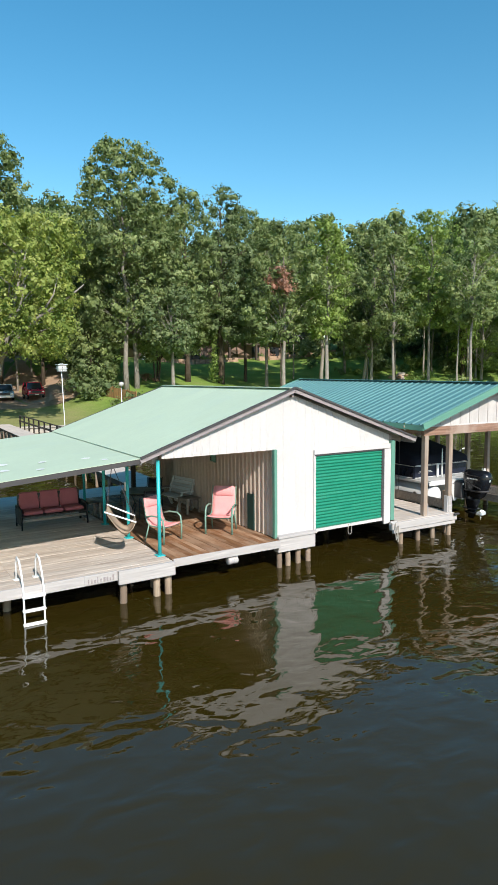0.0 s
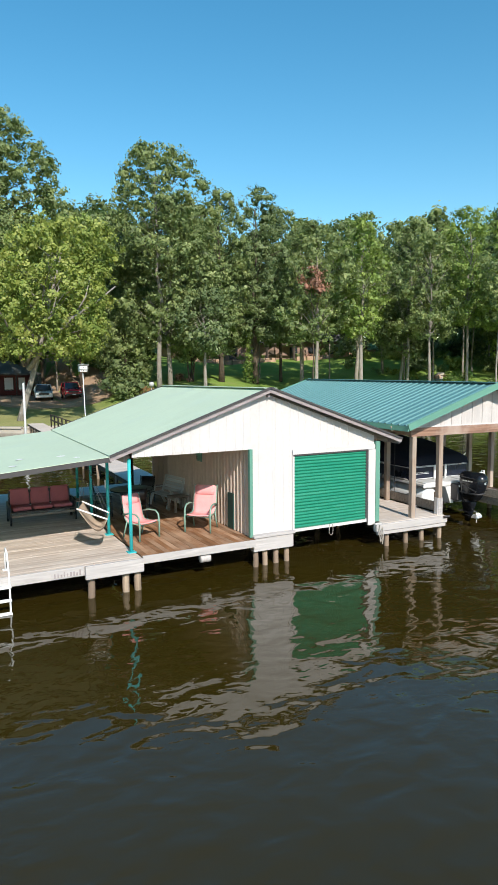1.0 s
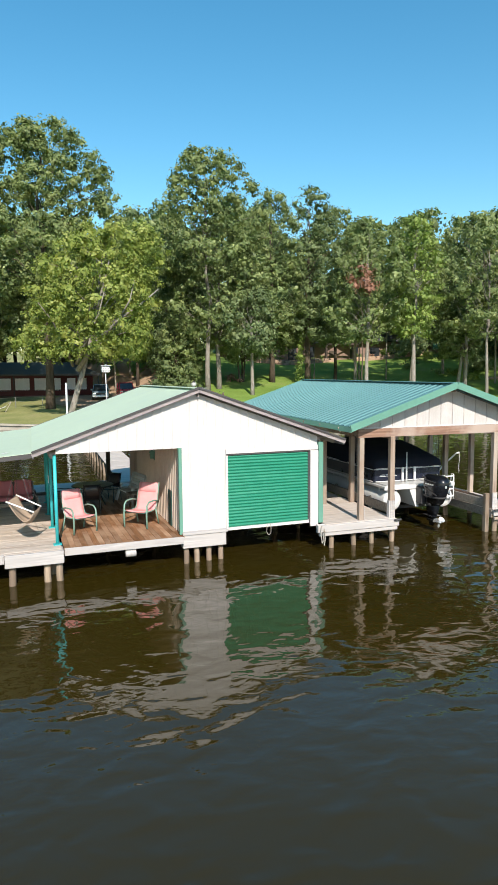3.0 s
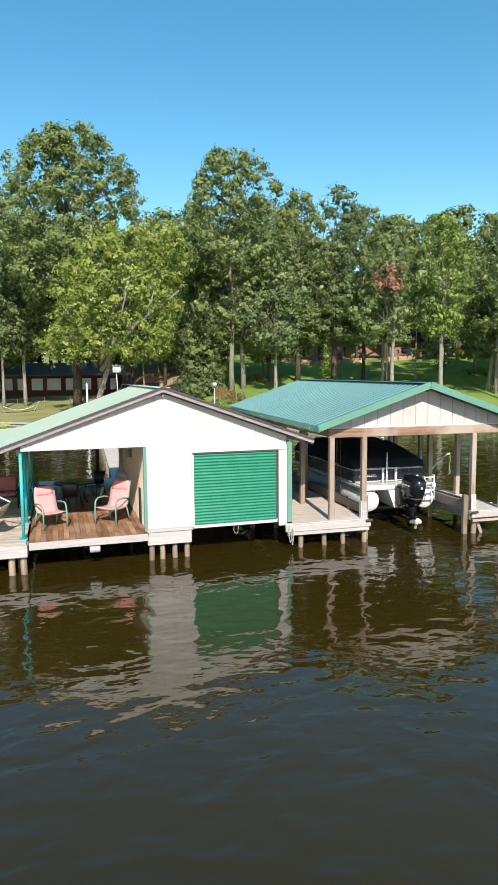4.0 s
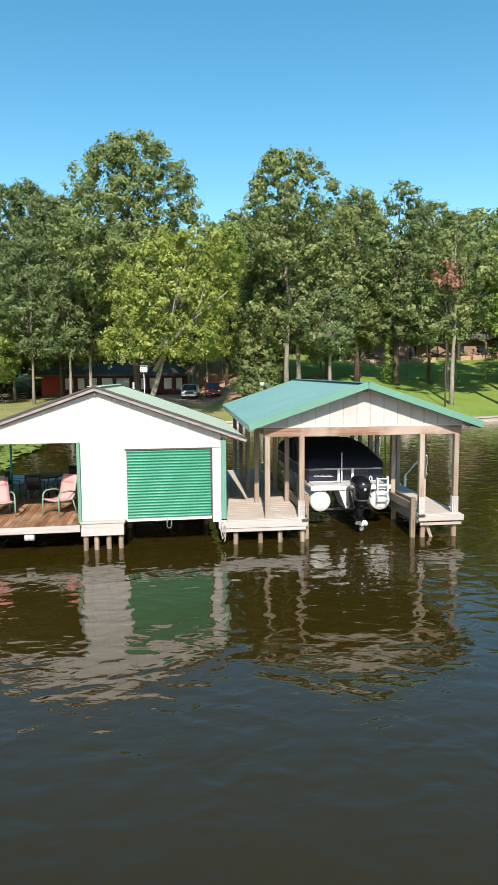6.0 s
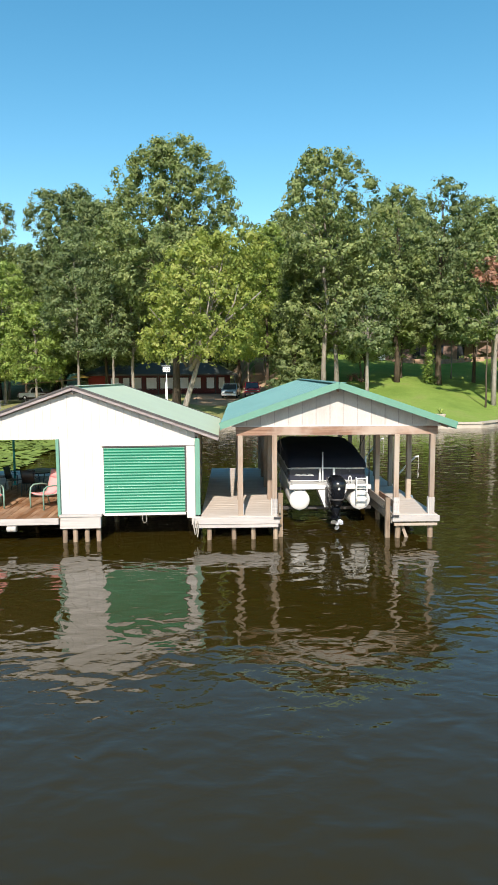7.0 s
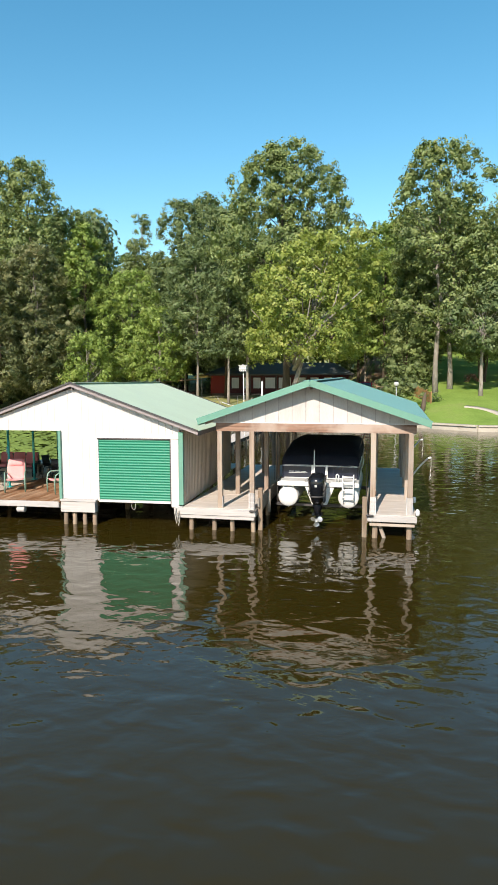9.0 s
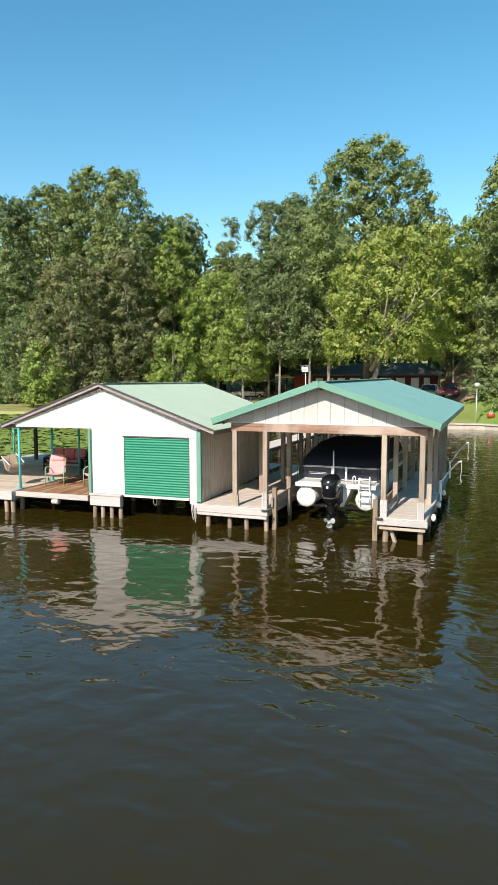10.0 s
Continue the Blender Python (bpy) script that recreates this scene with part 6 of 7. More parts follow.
def hanging_chair():
    h = thing("hammock_chair", "beige canvas hammock chair hanging from the eave", "hammock chair")
    A, B, C = Vector((-4.22, 0.62, 1.84)), Vector((-3.62, 0.30, 1.60)), Vector((-3.42, 0.88, 1.62))
    A2 = Vector((-3.98, 1.14, 1.90))
    for s0, e in ((A, B), (A2, C)):
        part("spreader_bar", tubes(([s0 + (e - s0) * -0.04, e], 0.02, 8)), M_WHITEPVC, h, "white spreader bar")
    bm = bmesh.new()
    rows = []
    n = 10
    for i in range(n + 1):
        u = i / n
        p, q = A.lerp(B, u), A2.lerp(C, u)
        row = []
        for k in range(n + 1):
            v = k / n
            s = p.lerp(q, v)
            drop = 0.46 * math.sin(math.pi * u ** 1.25) ** 0.75 * (0.72 + 0.28 * math.sin(math.pi * v))
            row.append(bm.verts.new(s - Vector((0, 0, drop))))
        rows.append(row)
    for a, b in zip(rows, rows[1:]):
        for k in range(n):
            bm.faces.new((a[k], a[k + 1], b[k + 1], b[k])).smooth = True
    bmesh.ops.remove_doubles(bm, verts=list(bm.verts), dist=0.002)
    bm.normal_update()
    bmesh.ops.solidify(bm, geom=list(bm.faces), thickness=0.012)
    part("fabric", bm, M_BEIGECLOTH, h, "beige canvas seat")
    hook = Vector((-3.95, 0.85, 2.90))
    for e in (A, A2, B, C):
        part("rope", tubes(([e, e.lerp(hook, 0.5) + Vector((0, 0, -0.03)), hook], 0.006, 5)), M_DARKTRIM, h)
    part("hook", tubes(([hook, hook + Vector((0, 0, 0.13))], 0.012, 6)), M_BLACK, h)


hanging_chair()

# swim ladder on the deck edge
lad = thing("swim_ladder", "white tubular swim ladder on the deck edge", "ladder")
for x in (-6.27, -5.88):
    part("ladder_rail", tubes(([(x, 0.22, 0.78), (x, 0.20, 1.12), (x, 0.08, 1.28), (x, -0.12, 1.24), (x, -0.30, 1.0), (x, -0.40, 0.72), (x, -0.41, 0.0), (x, -0.41, -0.55)], 0.019, 10)), M_WHITEPVC, lad)
    part("foot_plate", boxes((x - 0.06, x + 0.06, 0.16, 0.28, DECK_Z, DECK_Z + 0.015)), M_WHITEPVC, lad)
for z in (0.58, 0.30, 0.02, -0.26):
    part("rung", boxes((-6.30, -5.85, -0.46, -0.36, z - 0.025, z + 0.025), bevel=0.012), M_WHITEPVC, lad)

# small things on and round the boathouse
lamp = thing("wall_lantern", "small green lantern on the porch wall", "lantern")
part("back_plate", boxes((-0.05, -0.028, 3.05, 3.21, 2.36, 2.66), bevel=0.006), M_TRIM, lamp)
part("lantern_body", boxes((-0.16, -0.052, 3.07, 3.19, 2.40, 2.58), bevel=0.012), M_TRIM, lamp)
part("lantern_cap", lathe([(0.10, 2.58), (0.07, 2.62), (0.01, 2.66)], 12, 'Z', (-0.105, 3.13, 0)), M_TRIM, lamp)
part("lantern_face", boxes((-0.168, -0.161, 3.10, 3.16, 2.44, 2.54)), M_BLACK, lamp)
rope = thing("rope_loop", "white rope loop hanging beneath the roll-up door", "rope")
part("loop", tubes(([(2.36, -0.02, 0.84), (2.34, -0.02, 0.64), (2.37, -0.02, 0.56), (2.42, -0.02, 0.54), (2.46, -0.02, 0.58), (2.47, -0.02, 0.7), (2.45, -0.02, 0.84)], 0.008, 8)), M_ROPE, rope)
tangle = thing("mooring_rope", "frayed pale mooring rope on the dock corner", "rope", m=pose(-0.24, 0, 0))
part("coil", tubes(([(4.12, -0.28, 0.70), (4.08, -0.30, 0.5), (4.13, -0.3, 0.22), (4.18, -0.3, 0.30), (4.15, -0.29, 0.52), (4.2, -0.3, 0.62), (4.22, -0.3, 0.32), (4.19, -0.3, 0.15)], 0.016, 6)), M_ROPE, tangle)
single("switch_box", boxes((-3.17, -3.155, 2.10, 2.20, 2.0, 2.22), bevel=0.006), M_WHITEPVC, "small white switch box on a turquoise post", "switch box")
worn_mark = thing("name_board", "white fascia patch with worn unreadable grey lettering", "sign")
part("board", boxes((-5.05, -4.36, -0.372, -0.362, 0.575, 0.765), bevel=0.003), M_WHITEWOOD, worn_mark)
rr = random.Random(3)
for k in range(9):
    x = -4.98 + k * 0.066
    part("letter_bar", boxes((x, x + rr.uniform(0.02, 0.045), -0.377, -0.3725, 0.60, 0.60 + rr.uniform(0.06, 0.13))), M_FASCIA, worn_mark)

# ---- shore and yard ----
M_BIRD = surface("weathered_white_plastic", (0.62, 0.62, 0.60), 0.5, var=0.1)
bird = thing("bird_house", "white bird house on a thin pole beside the walkway", "bird house", m=pose(1.72, 24.4, 0.22))
part("pole", tubes(([(0, 0, -1.2), (-0.14, 0, 5.0)], 0.024, 8)), M_WHITEPVC, bird)
part("house_box", boxes((-0.37, 0.09, -0.22, 0.22, 5.0, 5.34), bevel=0.01), M_BIRD, bird)
part("house_roof", beams(((-0.14, -0.29, 5.46), (-0.14, 0.29, 5.46), 0.06, 0.03), ((-0.28, -0.29, 5.40), (-0.28, 0.29, 5.40), 0.30, 0.03), ((0.0, -0.29, 5.40), (0.0, 0.29, 5.40), 0.30, 0.03)), M_BIRD, bird)
part("balcony", boxes((-0.42, 0.14, -0.29, 0.29, 5.16, 5.18)), M_BIRD, bird)
for k in range(3):
    for z in (5.05, 5.22):
        part("hole", boxes((-0.31 + k * 0.145, -0.265 + k * 0.145, -0.226, -0.221, z, z + 0.05)), M_DARKTRIM, bird)
single("mooring_pole", tubes(([(0, 0, -1.6), (0.01, 0, 1.5), (0, 0.02, 4.4), (0, 0.02, 4.5)], [0.10, 0.095, 0.085, 0.05], 12)), M_BIRD, "tall weathered white mooring pole in the water beside the walkway", "pole", m=pose(0.5, 40.5, 0))
gl = thing("globe_lamp", "globe lamp on a grey post at the water's edge", "lamp post", m=pose(13.2, 45.6, 0.5))
part("post", tubes(([(0, 0, -0.3), (0, 0, 3.4)], [0.06, 0.045], 10)), M_ALU, gl)
part("collar", lathe([(0.05, 3.36), (0.10, 3.42), (0.05, 3.48)], 14), M_BLACK, gl)
part("globe", lathe([(0.02, 3.45), (0.16, 3.50), (0.25, 3.66), (0.25, 3.78), (0.16, 3.94), (0.02, 4.0)], 20), surface("frosted_globe", (0.50, 0.50, 0.47), 0.35, var=0.08), gl, "white frosted globe")
part("cap", lathe([(0.20, 3.90), (0.14, 3.99), (0.02, 4.04)], 16), M_BLACK, gl)
fence = thing("wooden_fence", "tan board fence running down to the shore", "fence")
for k in range(25):
    u = k / 24
    x, y = 15.9 + 1.3 * u, 58.0 - 6.0 * u
    g = ground_z(x, y)
    part("fence_board", boxes((-0.01, 0.01, -0.12, 0.12, -0.1, 1.2), bevel=0.004), M_FENCE, fence, m=pose(x, y, g, 0, 0, 12))
for k in range(5):
    u = k / 4
    x, y = 15.98 + 1.3 * u, 58.0 - 6.0 * u
    part("fence_post", boxes((-0.05, 0.05, -0.05, 0.05, -0.2, 1.3), bevel=0.01), M_FENCE, fence, m=pose(x, y, ground_z(x, y), 0, 0, 12))


def planter(m):
    p = thing("stone_planter", "pale stone planter with a spiky palm on the seawall", "planter", m=m)
    part("urn", lathe([(0.30, 0.0), (0.34, 0.1), (0.42, 0.4), (0.5, 0.7), (0.52, 0.78), (0.46, 0.78), (0.4, 0.6)], 18), M_CONCRETE, p)
    bm = bmesh.new()
    g = random.Random(8)
    for k in range(26):
        a, e = g.uniform(0, 6.28), g.uniform(0.3, 1.3)
        d = Vector((math.cos(a) * math.cos(e), math.sin(a) * math.cos(e), math.sin(e)))
        side = d.cross(Vector((0, 0, 1))).normalized() * 0.04
        base = Vector((0, 0, 0.75))
        mid, tip = base + d * 0.45, base + d * 0.85 + Vector((0, 0, -0.18))
        v = [bm.verts.new(q) for q in (base - side, base + side, mid + side * 1.2, mid - side * 1.2, tip)]
        bm.faces.new((v[0], v[1], v[2], v[3]))
        bm.faces.new((v[3], v[2], v[4]))
    part("palm", bm, L_BRIGHT, p, "spiky green palm leaves")


planter(pose(26.4, 40.4, 0.55))
pot = thing("flower_pot", "red glazed pot with white flowers on the lawn", "flower pot", m=pose(14.6, 47.6, ground_z(14.6, 47.6)))
part("bowl", lathe([(0.0, 0.0), (0.22, 0.0), (0.36, 0.2), (0.40, 0.42), (0.36, 0.44), (0.30, 0.36), (0.0, 0.36)], 20), surface("red_glaze", (0.42, 0.05, 0.03), 0.4, var=0.15), pot)
g = np.random.default_rng(91)
vv, ff = leaf_cloud(g, [(0, 0, 0.5), (0.12, 0.1, 0.52), (-0.1, 0.05, 0.6)], [0.18, 0.15, 0.16], 0.09, core=0)
part("flowers", raw_mesh("flowers", vv, ff, surface("white_petals", (0.75, 0.72, 0.68), 0.7, var=0.15)), None, pot, "white flowers")
snag = thing("driftwood_snag", "dark weathered driftwood trunk standing at the seawall", "driftwood", m=pose(15.5, 44.3, 0))
part("trunk", tubes(([(0, 0, -0.8), (-0.06, 0, 0.5), (0.05, 0.02, 1.2), (0.22, 0.05, 2.1), (0.30, 0.05, 2.9), (0.40, 0.06, 3.4)], [0.06, 0.11, 0.22, 0.24, 0.17, 0.05], 9)), M_BARKDARK, snag)
part("snapped_limb", tubes(([(0.12, 0.0, 1.5), (0.30, -0.05, 1.9), (0.33, -0.05, 2.3)], [0.12, 0.09, 0.03], 7)), M_BARKDARK, snag)
M_GALV = surface("dull_galvanised_steel", (0.22, 0.22, 0.21), 0.6, 0.4, var=0.2)
chainlink = thing("wire_fence", "low wire fence with thin steel posts", "fence")
for k in range(9):
    x, y = -22 + k * 3.1, 64.0 + 0.25 * k
    part("steel_post", tubes(([(x, y, ground_z(x, y) - 0.2), (x, y, ground_z(x, y) + 1.25)], 0.03, 6)), M_GALV, chainlink)
    if k < 8:
        x1, y1 = -22 + (k + 1) * 3.1, 64.0 + 0.25 * (k + 1)
        for h in (0.2, 0.7, 1.22):
            part("wire", tubes(([(x, y, ground_z(x, y) + h), (x1, y1, ground_z(x1, y1) + h)], 0.008, 5)), M_GALV, chainlink)
yard = thing("yard_hammock", "white rope hammock on a stand in the yard", "hammock", m=pose(-6.2, 61.5, ground_z(-6.2, 61.5)))
part("bed", sheet([(-0.45, 0.78), (0.0, 0.70), (0.45, 0.78)], -1.7, 1.7, 0.03, 0.45), M_WHITEPVC, yard)
for s in (-1, 1):
    part("stand", beams(((s * 1.7, 0, 0.85), (s * 2.3, 0, 1.3), 0.03, 0.03), ((s * 2.3, 0, 1.3), (s * 1.6, 0, 0.05), 0.08, 0.08)), M_GREYWOOD, yard)

# ---- houses ----
# dark red siding, its colour darkened further in place of the trees' shade
M_REDWALL = surface("dark_red_siding_with_shade", (0.085, 0.011, 0.012), 0.7, var=0.2, scale=0.7, fine=12, bump=0.2)
M_SHINGLE = surface("grey_green_shingle", (0.085, 0.10, 0.095), 0.9, var=0.25, scale=0.8, fine=14, bump=0.6)
M_SHINGLEG = surface("grey_shingle", (0.12, 0.12, 0.13), 0.9, var=0.25, scale=0.8, fine=14, bump=0.6)
M_BRICK = surface("brown_brick", (0.25, 0.165, 0.13), 0.9, var=0.3, scale=1.5, fine=12, bump=0.5)
M_STONE = surface("tan_stone", (0.42, 0.28, 0.19), 0.9, var=0.35, scale=1.8, fine=6, bump=0.6)
M_PANE = glassy("window_glass", (0.03, 0.035, 0.04), 0.04)
M_BLIND = surface("pale_blind", (0.74, 0.78, 0.81), 0.7, var=0.1)


def window(parent, x, y, z, w, h, blind=True):
    win = part("window", boxes((x - w / 2 - 0.07, x + w / 2 + 0.07, y - 0.06, y - 0.02, z - 0.07, z), (x - w / 2 - 0.07, x + w / 2 + 0.07, y - 0.06, y - 0.02, z + h, z + h + 0.07), (x - w / 2 - 0.07, x - w / 2, y - 0.06, y - 0.02, z, z + h), (x + w / 2, x + w / 2 + 0.07, y - 0.06, y - 0.02, z, z + h)), M_BLACK, parent)
    part("pane", boxes((x - w / 2, x + w / 2, y - 0.035, y - 0.025, z, z + h)), M_BLIND if blind else M_PANE, win)


def hip_roof(parent, x0, x1, y0, y1, z, rise, material, inset):
    bm = bmesh.new()
    ym = (y0 + y1) / 2
    v = [bm.verts.new(p) for p in ((x0, y0, z), (x1, y0, z), (x1, y1, z), (x0, y1, z), (x0 + inset, ym, z + rise), (x1 - inset, ym, z + rise))]
    for f in ((0, 1, 5, 4), (1, 2, 5), (2, 3, 4, 5), (3, 0, 4), (3, 2, 1, 0)):
        bm.faces.new([v[i] for i in f])
    part("roof", bm, material, parent)
    part("eave_board", boxes((x0, x1, y0 - 0.02, y0 + 0.02, z - 0.22, z - 0.003)), M_BLACK, parent)


def red_house():
    g = 2.5
    h = thing("red_house", "long low dark-red house with wide windows and a green-grey roof", "house", m=pose(0, 0, 0))
    part("wall", boxes((-14.2, 8.0, 84.0, 92.0, g - 0.6, g + 3.0), bevel=0.02), M_REDWALL, h)
    part("end_wall", boxes((-14.4, -11.6, 83.2, 84.2, g - 0.6, g + 2.9), bevel=0.02), surface("bright_red_siding", (0.30, 0.028, 0.02), 0.7, var=0.12), h, "brighter red end wall")
    hip_roof(h, -15.2, 9.0, 81.6, 93.0, g + 3.05, 1.9, M_SHINGLE, 3.5)
    for x, w in ((-10.4, 1.2), (-8.6, 1.0), (-6.8, 1.2), (-4.6, 1.6), (-2.2, 2.0), (0.4, 1.8), (2.6, 1.3), (4.8, 1.2), (6.6, 0.9)):
        window(h, x, 84.0, g + 0.7, w, 1.8, True)
    for x in (-11.2, -7.6, -3.4, 1.4, 5.6, 8.6):
        part("porch_post", boxes((x - 0.07, x + 0.07, 82.0, 82.14, g - 0.3, g + 3.0)), M_BLACK, h)
    part("porch_rail", boxes((-11.2, 8.6, 82.0, 82.06, g + 0.75, g + 0.83), (-11.2, 8.6, 82.0, 82.06, g + 0.2, g + 0.26)), M_REDWALL, h)
    part("porch_floor", boxes((-14.0, 8.8, 81.8, 84.0, g - 0.5, g - 0.05)), M_DARKWOOD, h)
    part("step_post", boxes((8.0, 8.25, 81.9, 82.1, g - 0.4, g + 1.2)), M_WHITEPVC, h)


red_house()
deck2 = thing("yard_deck", "dark red timber yard deck with rails beside the red house", "deck", m=pose(-20.5, 82.0, 1.5))
part("floor", boxes((-4.0, 4.5, -1.5, 3.0, 0.2, 0.45), bevel=0.01), M_DARKWOOD, deck2)
part("roof", beams(((-4.2, 0.8, 2.6), (4.6, 0.8, 3.3), 5.2, 0.12)), M_SAND, deck2, "brown sloping roof")
for k in range(7):
    part("rail_post", boxes((-4 + k * 1.4, -3.88 + k * 1.4, -1.5, -1.38, 0.4, 1.35)), M_REDWALL, deck2)
for z in (0.7, 1.0, 1.3):
    part("rail", boxes((-4.0, 4.5, -1.47, -1.41, z, z + 0.08)), M_REDWALL, deck2)
umb = thing("patio_umbrella", "pale yellow patio umbrella, open", "umbrella", m=pose(-14.9, 79.2, 1.6))
part("pole", tubes(([(0, 0, 0), (0, 0, 3.9)], 0.04, 8)), M_ALU, umb)
part("canopy", lathe([(1.75, 3.42), (1.2, 3.66), (0.6, 3.86), (0.02, 4.0)], 8), surface("yellow_canvas", (0.70, 0.46, 0.12), 0.85, var=0.1), umb)


def brick_house():
    g = 7.5
    h = thing("brick_house", "brown brick house with a grey hip roof behind the lawn", "house")
    part("wall", boxes((34.0, 76.0, 91.5, 101.0, g - 1.7, g + 4.2), bevel=0.02), M_BRICK, h)
    hip_roof(h, 33.0, 77.0, 90.0, 102.5, g + 4.25, 3.4, M_SHINGLEG, 6.0)
    for x, w in ((37.0, 1.6), (41.0, 1.2), (45.0, 1.6), (49.0, 1.2), (58.0, 1.6), (62.5, 2.0), (67.0, 1.6), (72.0, 1.8)):
        window(h, x, 91.5, g + 0.6, w, 2.3, False)
    part("front_door", boxes((52.6, 54.0, 91.40, 91.49, g, g + 2.3), bevel=0.01), M_DARKWOOD, h, "dark timber front door")
    for x in (50.4, 56.2):
        part("porch_post", boxes((x - 0.2, x + 0.2, 88.2, 88.6, g - 0.3, g + 3.4), bevel=0.02), M_DARKWOOD, h)
    part("porch_truss", beams(((49.6, 88.3, g + 3.4), (57.0, 88.3, g + 3.4), 0.25, 0.3), ((49.4, 88.3, g + 3.4), (53.3, 88.3, g + 5.6), 0.25, 0.3), ((57.2, 88.3, g + 3.4), (53.3, 88.3, g + 5.6), 0.25, 0.3), ((53.3, 88.3, g + 3.4), (53.3, 88.3, g + 5.4), 0.2, 0.2), ((51.3, 88.3, g + 4.4), (53.3, 88.3, g + 3.5), 0.18, 0.18), ((55.3, 88.3, g + 4.4), (53.3, 88.3, g + 3.5), 0.18, 0.18)), M_DARKWOOD, h, "dark timber gable truss")
    part("porch_roof", beams(((51.35, 90.0, g + 4.75), (51.35, 88.0, g + 4.75), 0.1, 0.1)), M_SHINGLEG, h)
    for s in (-1, 1):
        bm = bmesh.new()
        pts = [(53.3, 88.0, g + 5.85), (53.3 + s * 4.2, 88.0, g + 3.5), (53.3 + s * 4.2, 92.0, g + 3.5), (53.3, 92.0, g + 5.85)]
        v = [bm.verts.new(p) for p in pts]
        bm.faces.new(v)
        bm.normal_update()
        bmesh.ops.solidify(bm, geom=list(bm.faces), thickness=0.15)
        part("porch_slope", bm, M_SHINGLEG, h)
    part("front_steps", boxes((52.0, 55.2, 86.0, 86.6, g - 1.2, g - 0.15), (52.0, 55.2, 86.6, 88.2, g - 1.2, g + 0.05)), M_CONCRETE, h, "pale concrete front steps")
    part("chimney", boxes((60.5, 61.9, 95.0, 96.2, g + 4, g + 8.0), bevel=0.02), M_STONE, h)


brick_house()
ret = thing("stone_terrace", "tan stone terrace wall with planting before the brick house", "retaining wall")
rs = random.Random(12)
x = 36.0
stones = [as_mesh("stone", boxes((-w / 2, w / 2, -0.25, 0.25, 0.0, hh), bevel=0.05), M_STONE) for w, hh in ((0.9, 0.42), (1.2, 0.45), (0.7, 0.4), (1.05, 0.44))]
while x < 74:
    k = rs.randrange(4)
    w = (0.9, 1.2, 0.7, 1.05)[k]
    if not 51.8 < x < 55.6:
        for c in range(2):
            g = ground_z(x, 87.0)
            part("stone", stones[(k + c) % 4], M_STONE, ret, m=pose(x + 0.2 * c, 87.0 + 0.06 * c, g - 0.1 + c * 0.41, 0, 0, rs.uniform(-4, 4)))
    x += w + 0.04
for i, (x, r, h, lv) in enumerate(((38, 1.0, 1.2, L_DARK), (41, 1.1, 1.3, L_MID), (45, 1.0, 1.4, L_YELLOW), (49, 0.9, 1.1, L_BRIGHT), (57.5, 1.1, 1.4, L_MID), (60, 1.0, 1.1, L_RUST), (63, 1.4, 1.6, L_BRIGHT), (66.5, 1.3, 1.9, L_YELLOW), (70, 1.5, 2.0, L_DARK))):
    bush("garden_shrub", x, 88.6, r, h, lv, "garden shrub on the terrace before the brick house", 500 + i)
single("utility_box", boxes((0, 1.6, 0, 0.9, 0, 1.3), bevel=0.02), M_WHITEPVC, "white utility cabinet on the lawn", "utility box", m=pose(32.5, 86.5, ground_z(32.5, 86.5)))
flag = thing("flag_pole", "pole with a red and white striped flag hanging limp", "flag", m=pose(62.5, 64.5, ground_z(62.5, 64.5)))
part("pole", tubes(([(0, 0, 0), (0, 0, 6.2)], 0.05, 8)), M_ALU, flag)
M_FLAGRED = surface("red_cloth", (0.55, 0.04, 0.05), 0.85, var=0.1)
for k in range(5):
    part("stripe", boxes((0.06 + k * 0.09, 0.145 + k * 0.09, -0.03, 0.03, 3.6 - 0.06 * k, 5.8), bevel=0.01), M_FLAGRED if k % 2 == 0 else M_WHITEPVC, flag)


for i, (x, y, r) in enumerate(((64.3, 59.6, 0.7), (65.2, 60.3, 0.5), (63.5, 60.4, 0.45), (66.0, 59.5, 0.4))):
    bm = bmesh.new()
    bmesh.ops.create_icosphere(bm, subdivisions=2, radius=r)
    for v in bm.verts:
        v.co *= 1 + 0.35 * noise.noise(v.co * 1.6 + Vector((i * 7, 0, 0)))
        v.co.z *= 0.6
    single("boulder", bm, M_STONE, "rough tan boulder on the lawn", "boulder", "boulders on the lawn", m=pose(x, y, ground_z(x, y) + 0.12 * r))


# ---- vehicles in the yard ----
M_TYRE = surface("black_rubber", (0.015, 0.015, 0.015), 0.9, var=0.2)


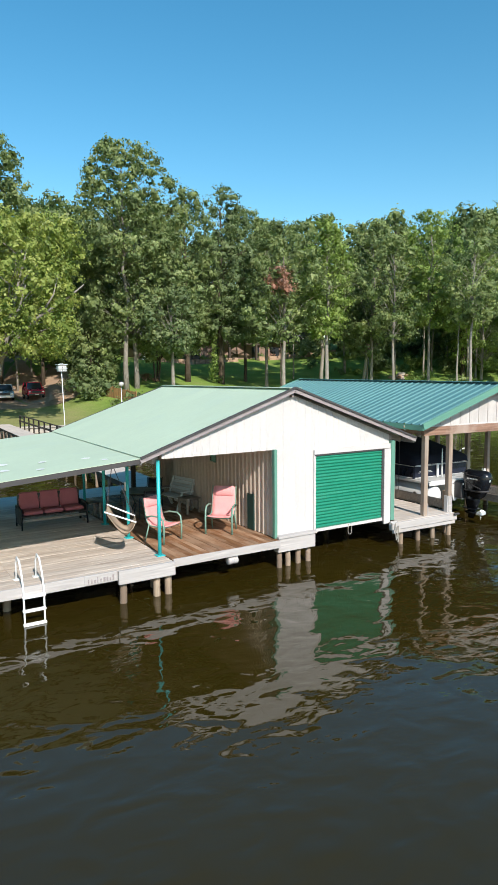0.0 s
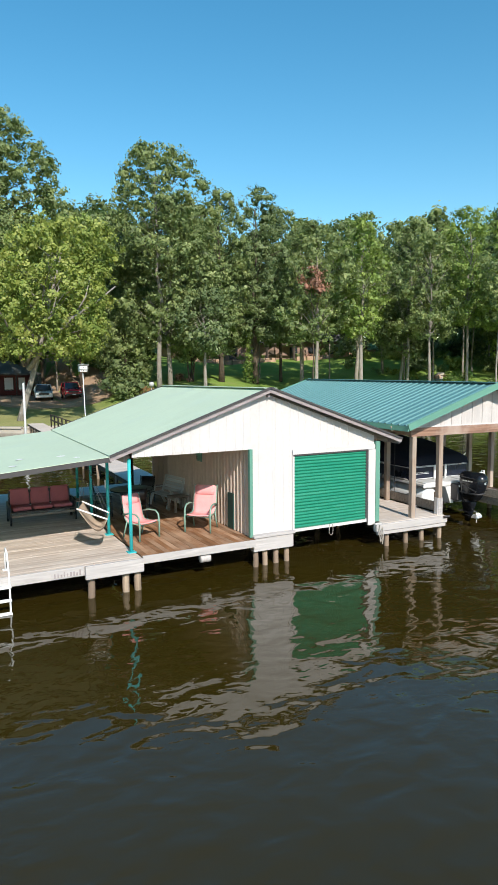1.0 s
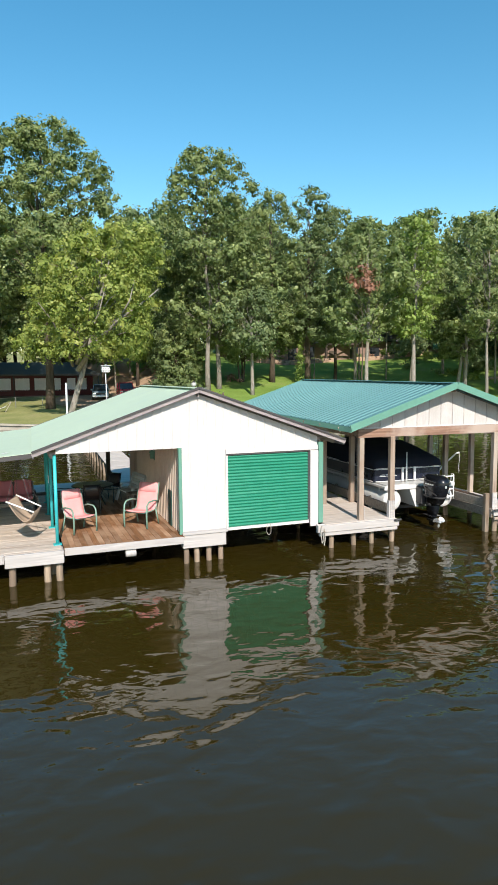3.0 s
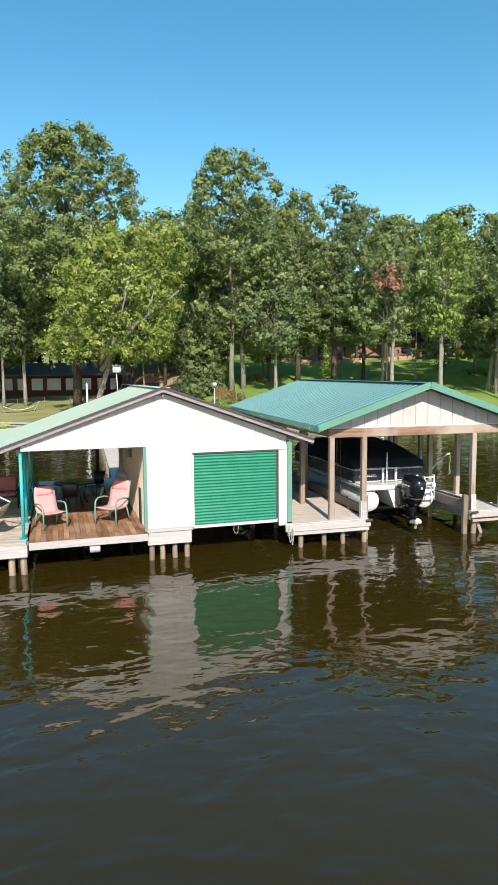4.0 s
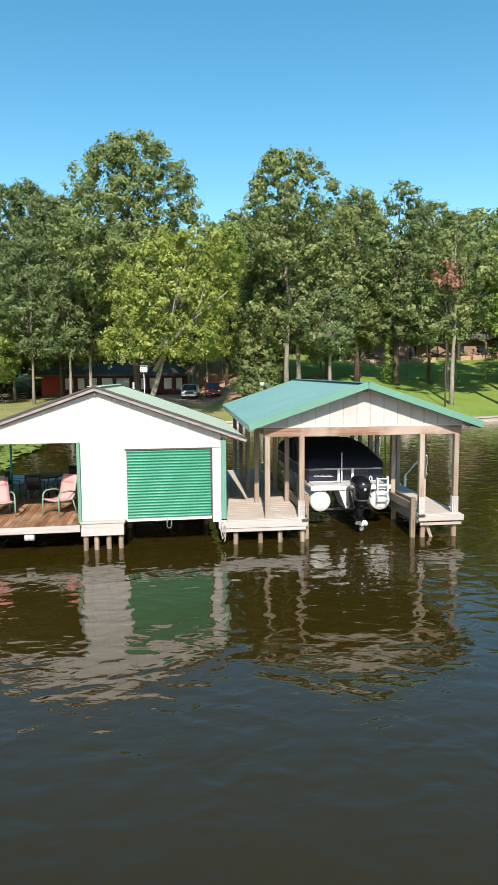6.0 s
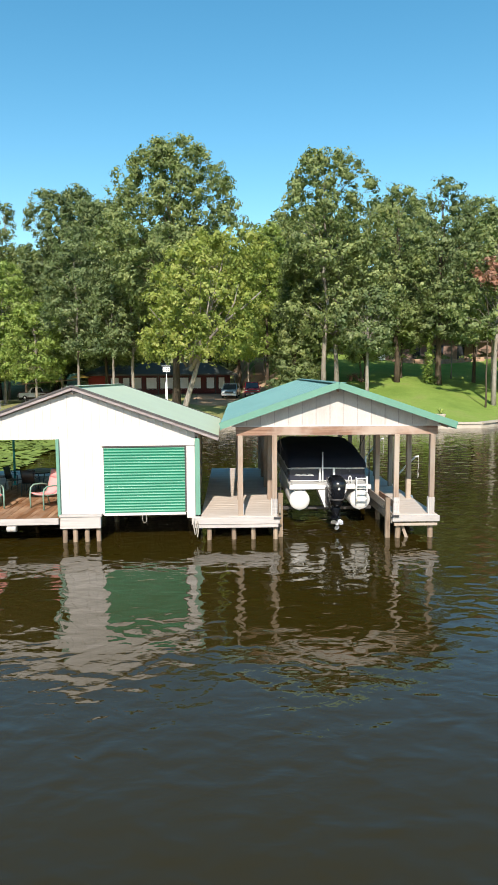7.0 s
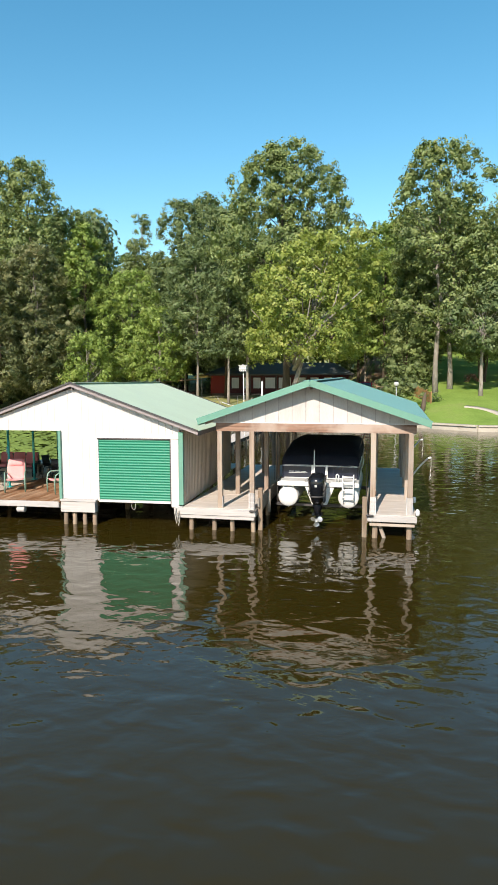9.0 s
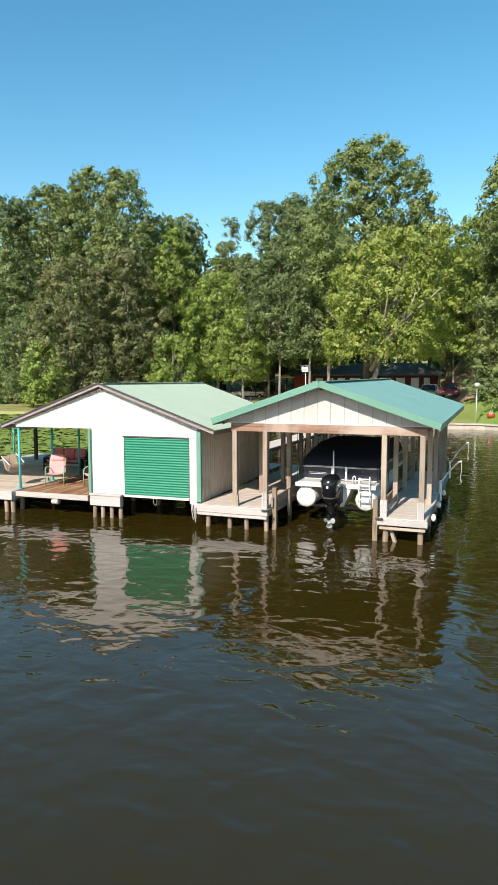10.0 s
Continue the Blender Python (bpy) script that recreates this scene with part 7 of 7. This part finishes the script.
def vehicle(name, label, paint, m, length, width, sill, belt, roof, hood, cab, bed=None):
    """Front towards -y. hood: its length; cab: front and back of the cabin at the belt."""
    v = thing(name, label, "car", m=m)
    bm = bmesh.new()
    w = width / 2
    prof = [(0.0, sill), (0.0, belt - 0.28), (0.12, belt - 0.1), (hood, belt), (length - 0.05, belt if bed is None else belt - 0.05), (length, belt - 0.25), (length, sill)]
    rings(bm, [[(x, y, z) for y, z in prof] for x in (-w, -w + 0.08, w - 0.08, w)], smooth=False)
    part("body", worn(bm, 0.04), paint, v)
    c0, c1 = cab
    bm = bmesh.new()
    lower = [(-w + 0.06, c0, belt - 0.02), (w - 0.06, c0, belt - 0.02), (w - 0.06, c1, belt - 0.02), (-w + 0.06, c1, belt - 0.02)]
    upper = [(-w + 0.2, c0 + 0.5, roof), (w - 0.2, c0 + 0.5, roof), (w - 0.2, c1 - 0.3, roof), (-w + 0.2, c1 - 0.3, roof)]
    rings(bm, [lower, upper], smooth=False)
    part("cabin_glass", worn(bm, 0.03), M_PANE, v, "dark cabin windows")
    part("roof", boxes((-w + 0.17, w - 0.17, c0 + 0.45, c1 - 0.25, roof - 0.01, roof + 0.06), bevel=0.025), paint, v)
    for s in (-1, 1):
        for y in (c0, c1):
            yy = c0 + 0.5 if y == c0 else c1 - 0.3
            part("pillar", beams(((s * (w - 0.06), y, belt), (s * (w - 0.2), yy, roof), 0.07, 0.07)), paint, v)
        for y in (0.85, length - 0.95):
            wh = part("wheel", lathe([(0.16, -0.1), (0.34, -0.11), (0.37, -0.06), (0.37, 0.06), (0.34, 0.11), (0.16, 0.1)], 20, 'X', (s * (w - 0.08), y, 0.37)), M_TYRE, v)
            part("rim", lathe([(0.02, -0.105), (0.18, -0.10), (0.2, 0.0), (0.18, 0.10), (0.02, 0.105)], 14, 'X', (s * (w - 0.075), y, 0.37)), M_ALU, wh)
        part("headlight", boxes((s * (w - 0.22) - 0.14, s * (w - 0.22) + 0.14, -0.02, 0.06, belt - 0.42, belt - 0.26), bevel=0.03), M_WHITEPVC, v)
        part("mirror", boxes((s * (w + 0.1) - 0.09, s * (w + 0.1) + 0.09, c0 + 0.15, c0 + 0.27, belt + 0.02, belt + 0.2), bevel=0.03), paint, v)
    part("grille", boxes((-w + 0.42, w - 0.42, -0.03, 0.04, belt - 0.48, belt - 0.24), bevel=0.02), M_BLACK, v)
    part("bumper", boxes((-w + 0.05, w - 0.05, -0.1, 0.04, sill, sill + 0.2), bevel=0.04), M_BLACK if bed is not None or "red" in label else M_ALU, v)
    part("plate_bar", boxes((-0.2, 0.2, -0.115, -0.102, sill + 0.04, sill + 0.15)), M_WHITEPVC, v)
    return v


P_SUV = surface("pale_blue_car_paint", (0.42, 0.50, 0.55), 0.25, 0.3, var=0.05)
P_RED = surface("dark_red_car_paint", (0.52, 0.022, 0.045), 0.25, var=0.08)
P_SILVER = surface("silver_car_paint", (0.74, 0.76, 0.78), 0.3, 0.1, var=0.05)
vehicle("parked_suv", "pale blue-grey sport utility car parked on the driveway", P_SUV, pose(7.3, 70.4, ground_z(7.3, 72.5) + 0.06, 0, 0, -9) @ Matrix.Scale(1.15, 4), 4.6, 1.9, 0.32, 1.08, 1.72, 1.1, (0.95, 4.4))
vehicle("parked_jeep", "dark red square off-road car parked on the driveway", P_RED, pose(10.35, 67.0, ground_z(10.35, 69.0) + 0.06, 0, 0, -3) @ Matrix.Scale(1.02, 4), 4.3, 2.0, 0.5, 1.28, 2.0, 1.5, (1.35, 4.1))
vehicle("pickup_truck", "silver pickup truck parked under the trees", P_SILVER, pose(-24.5, 80.4, ground_z(-22.0, 80.8) + 0.05, 0, 0, -70), 5.6, 1.95, 0.45, 1.15, 1.85, 1.5, (1.5, 3.6), True)
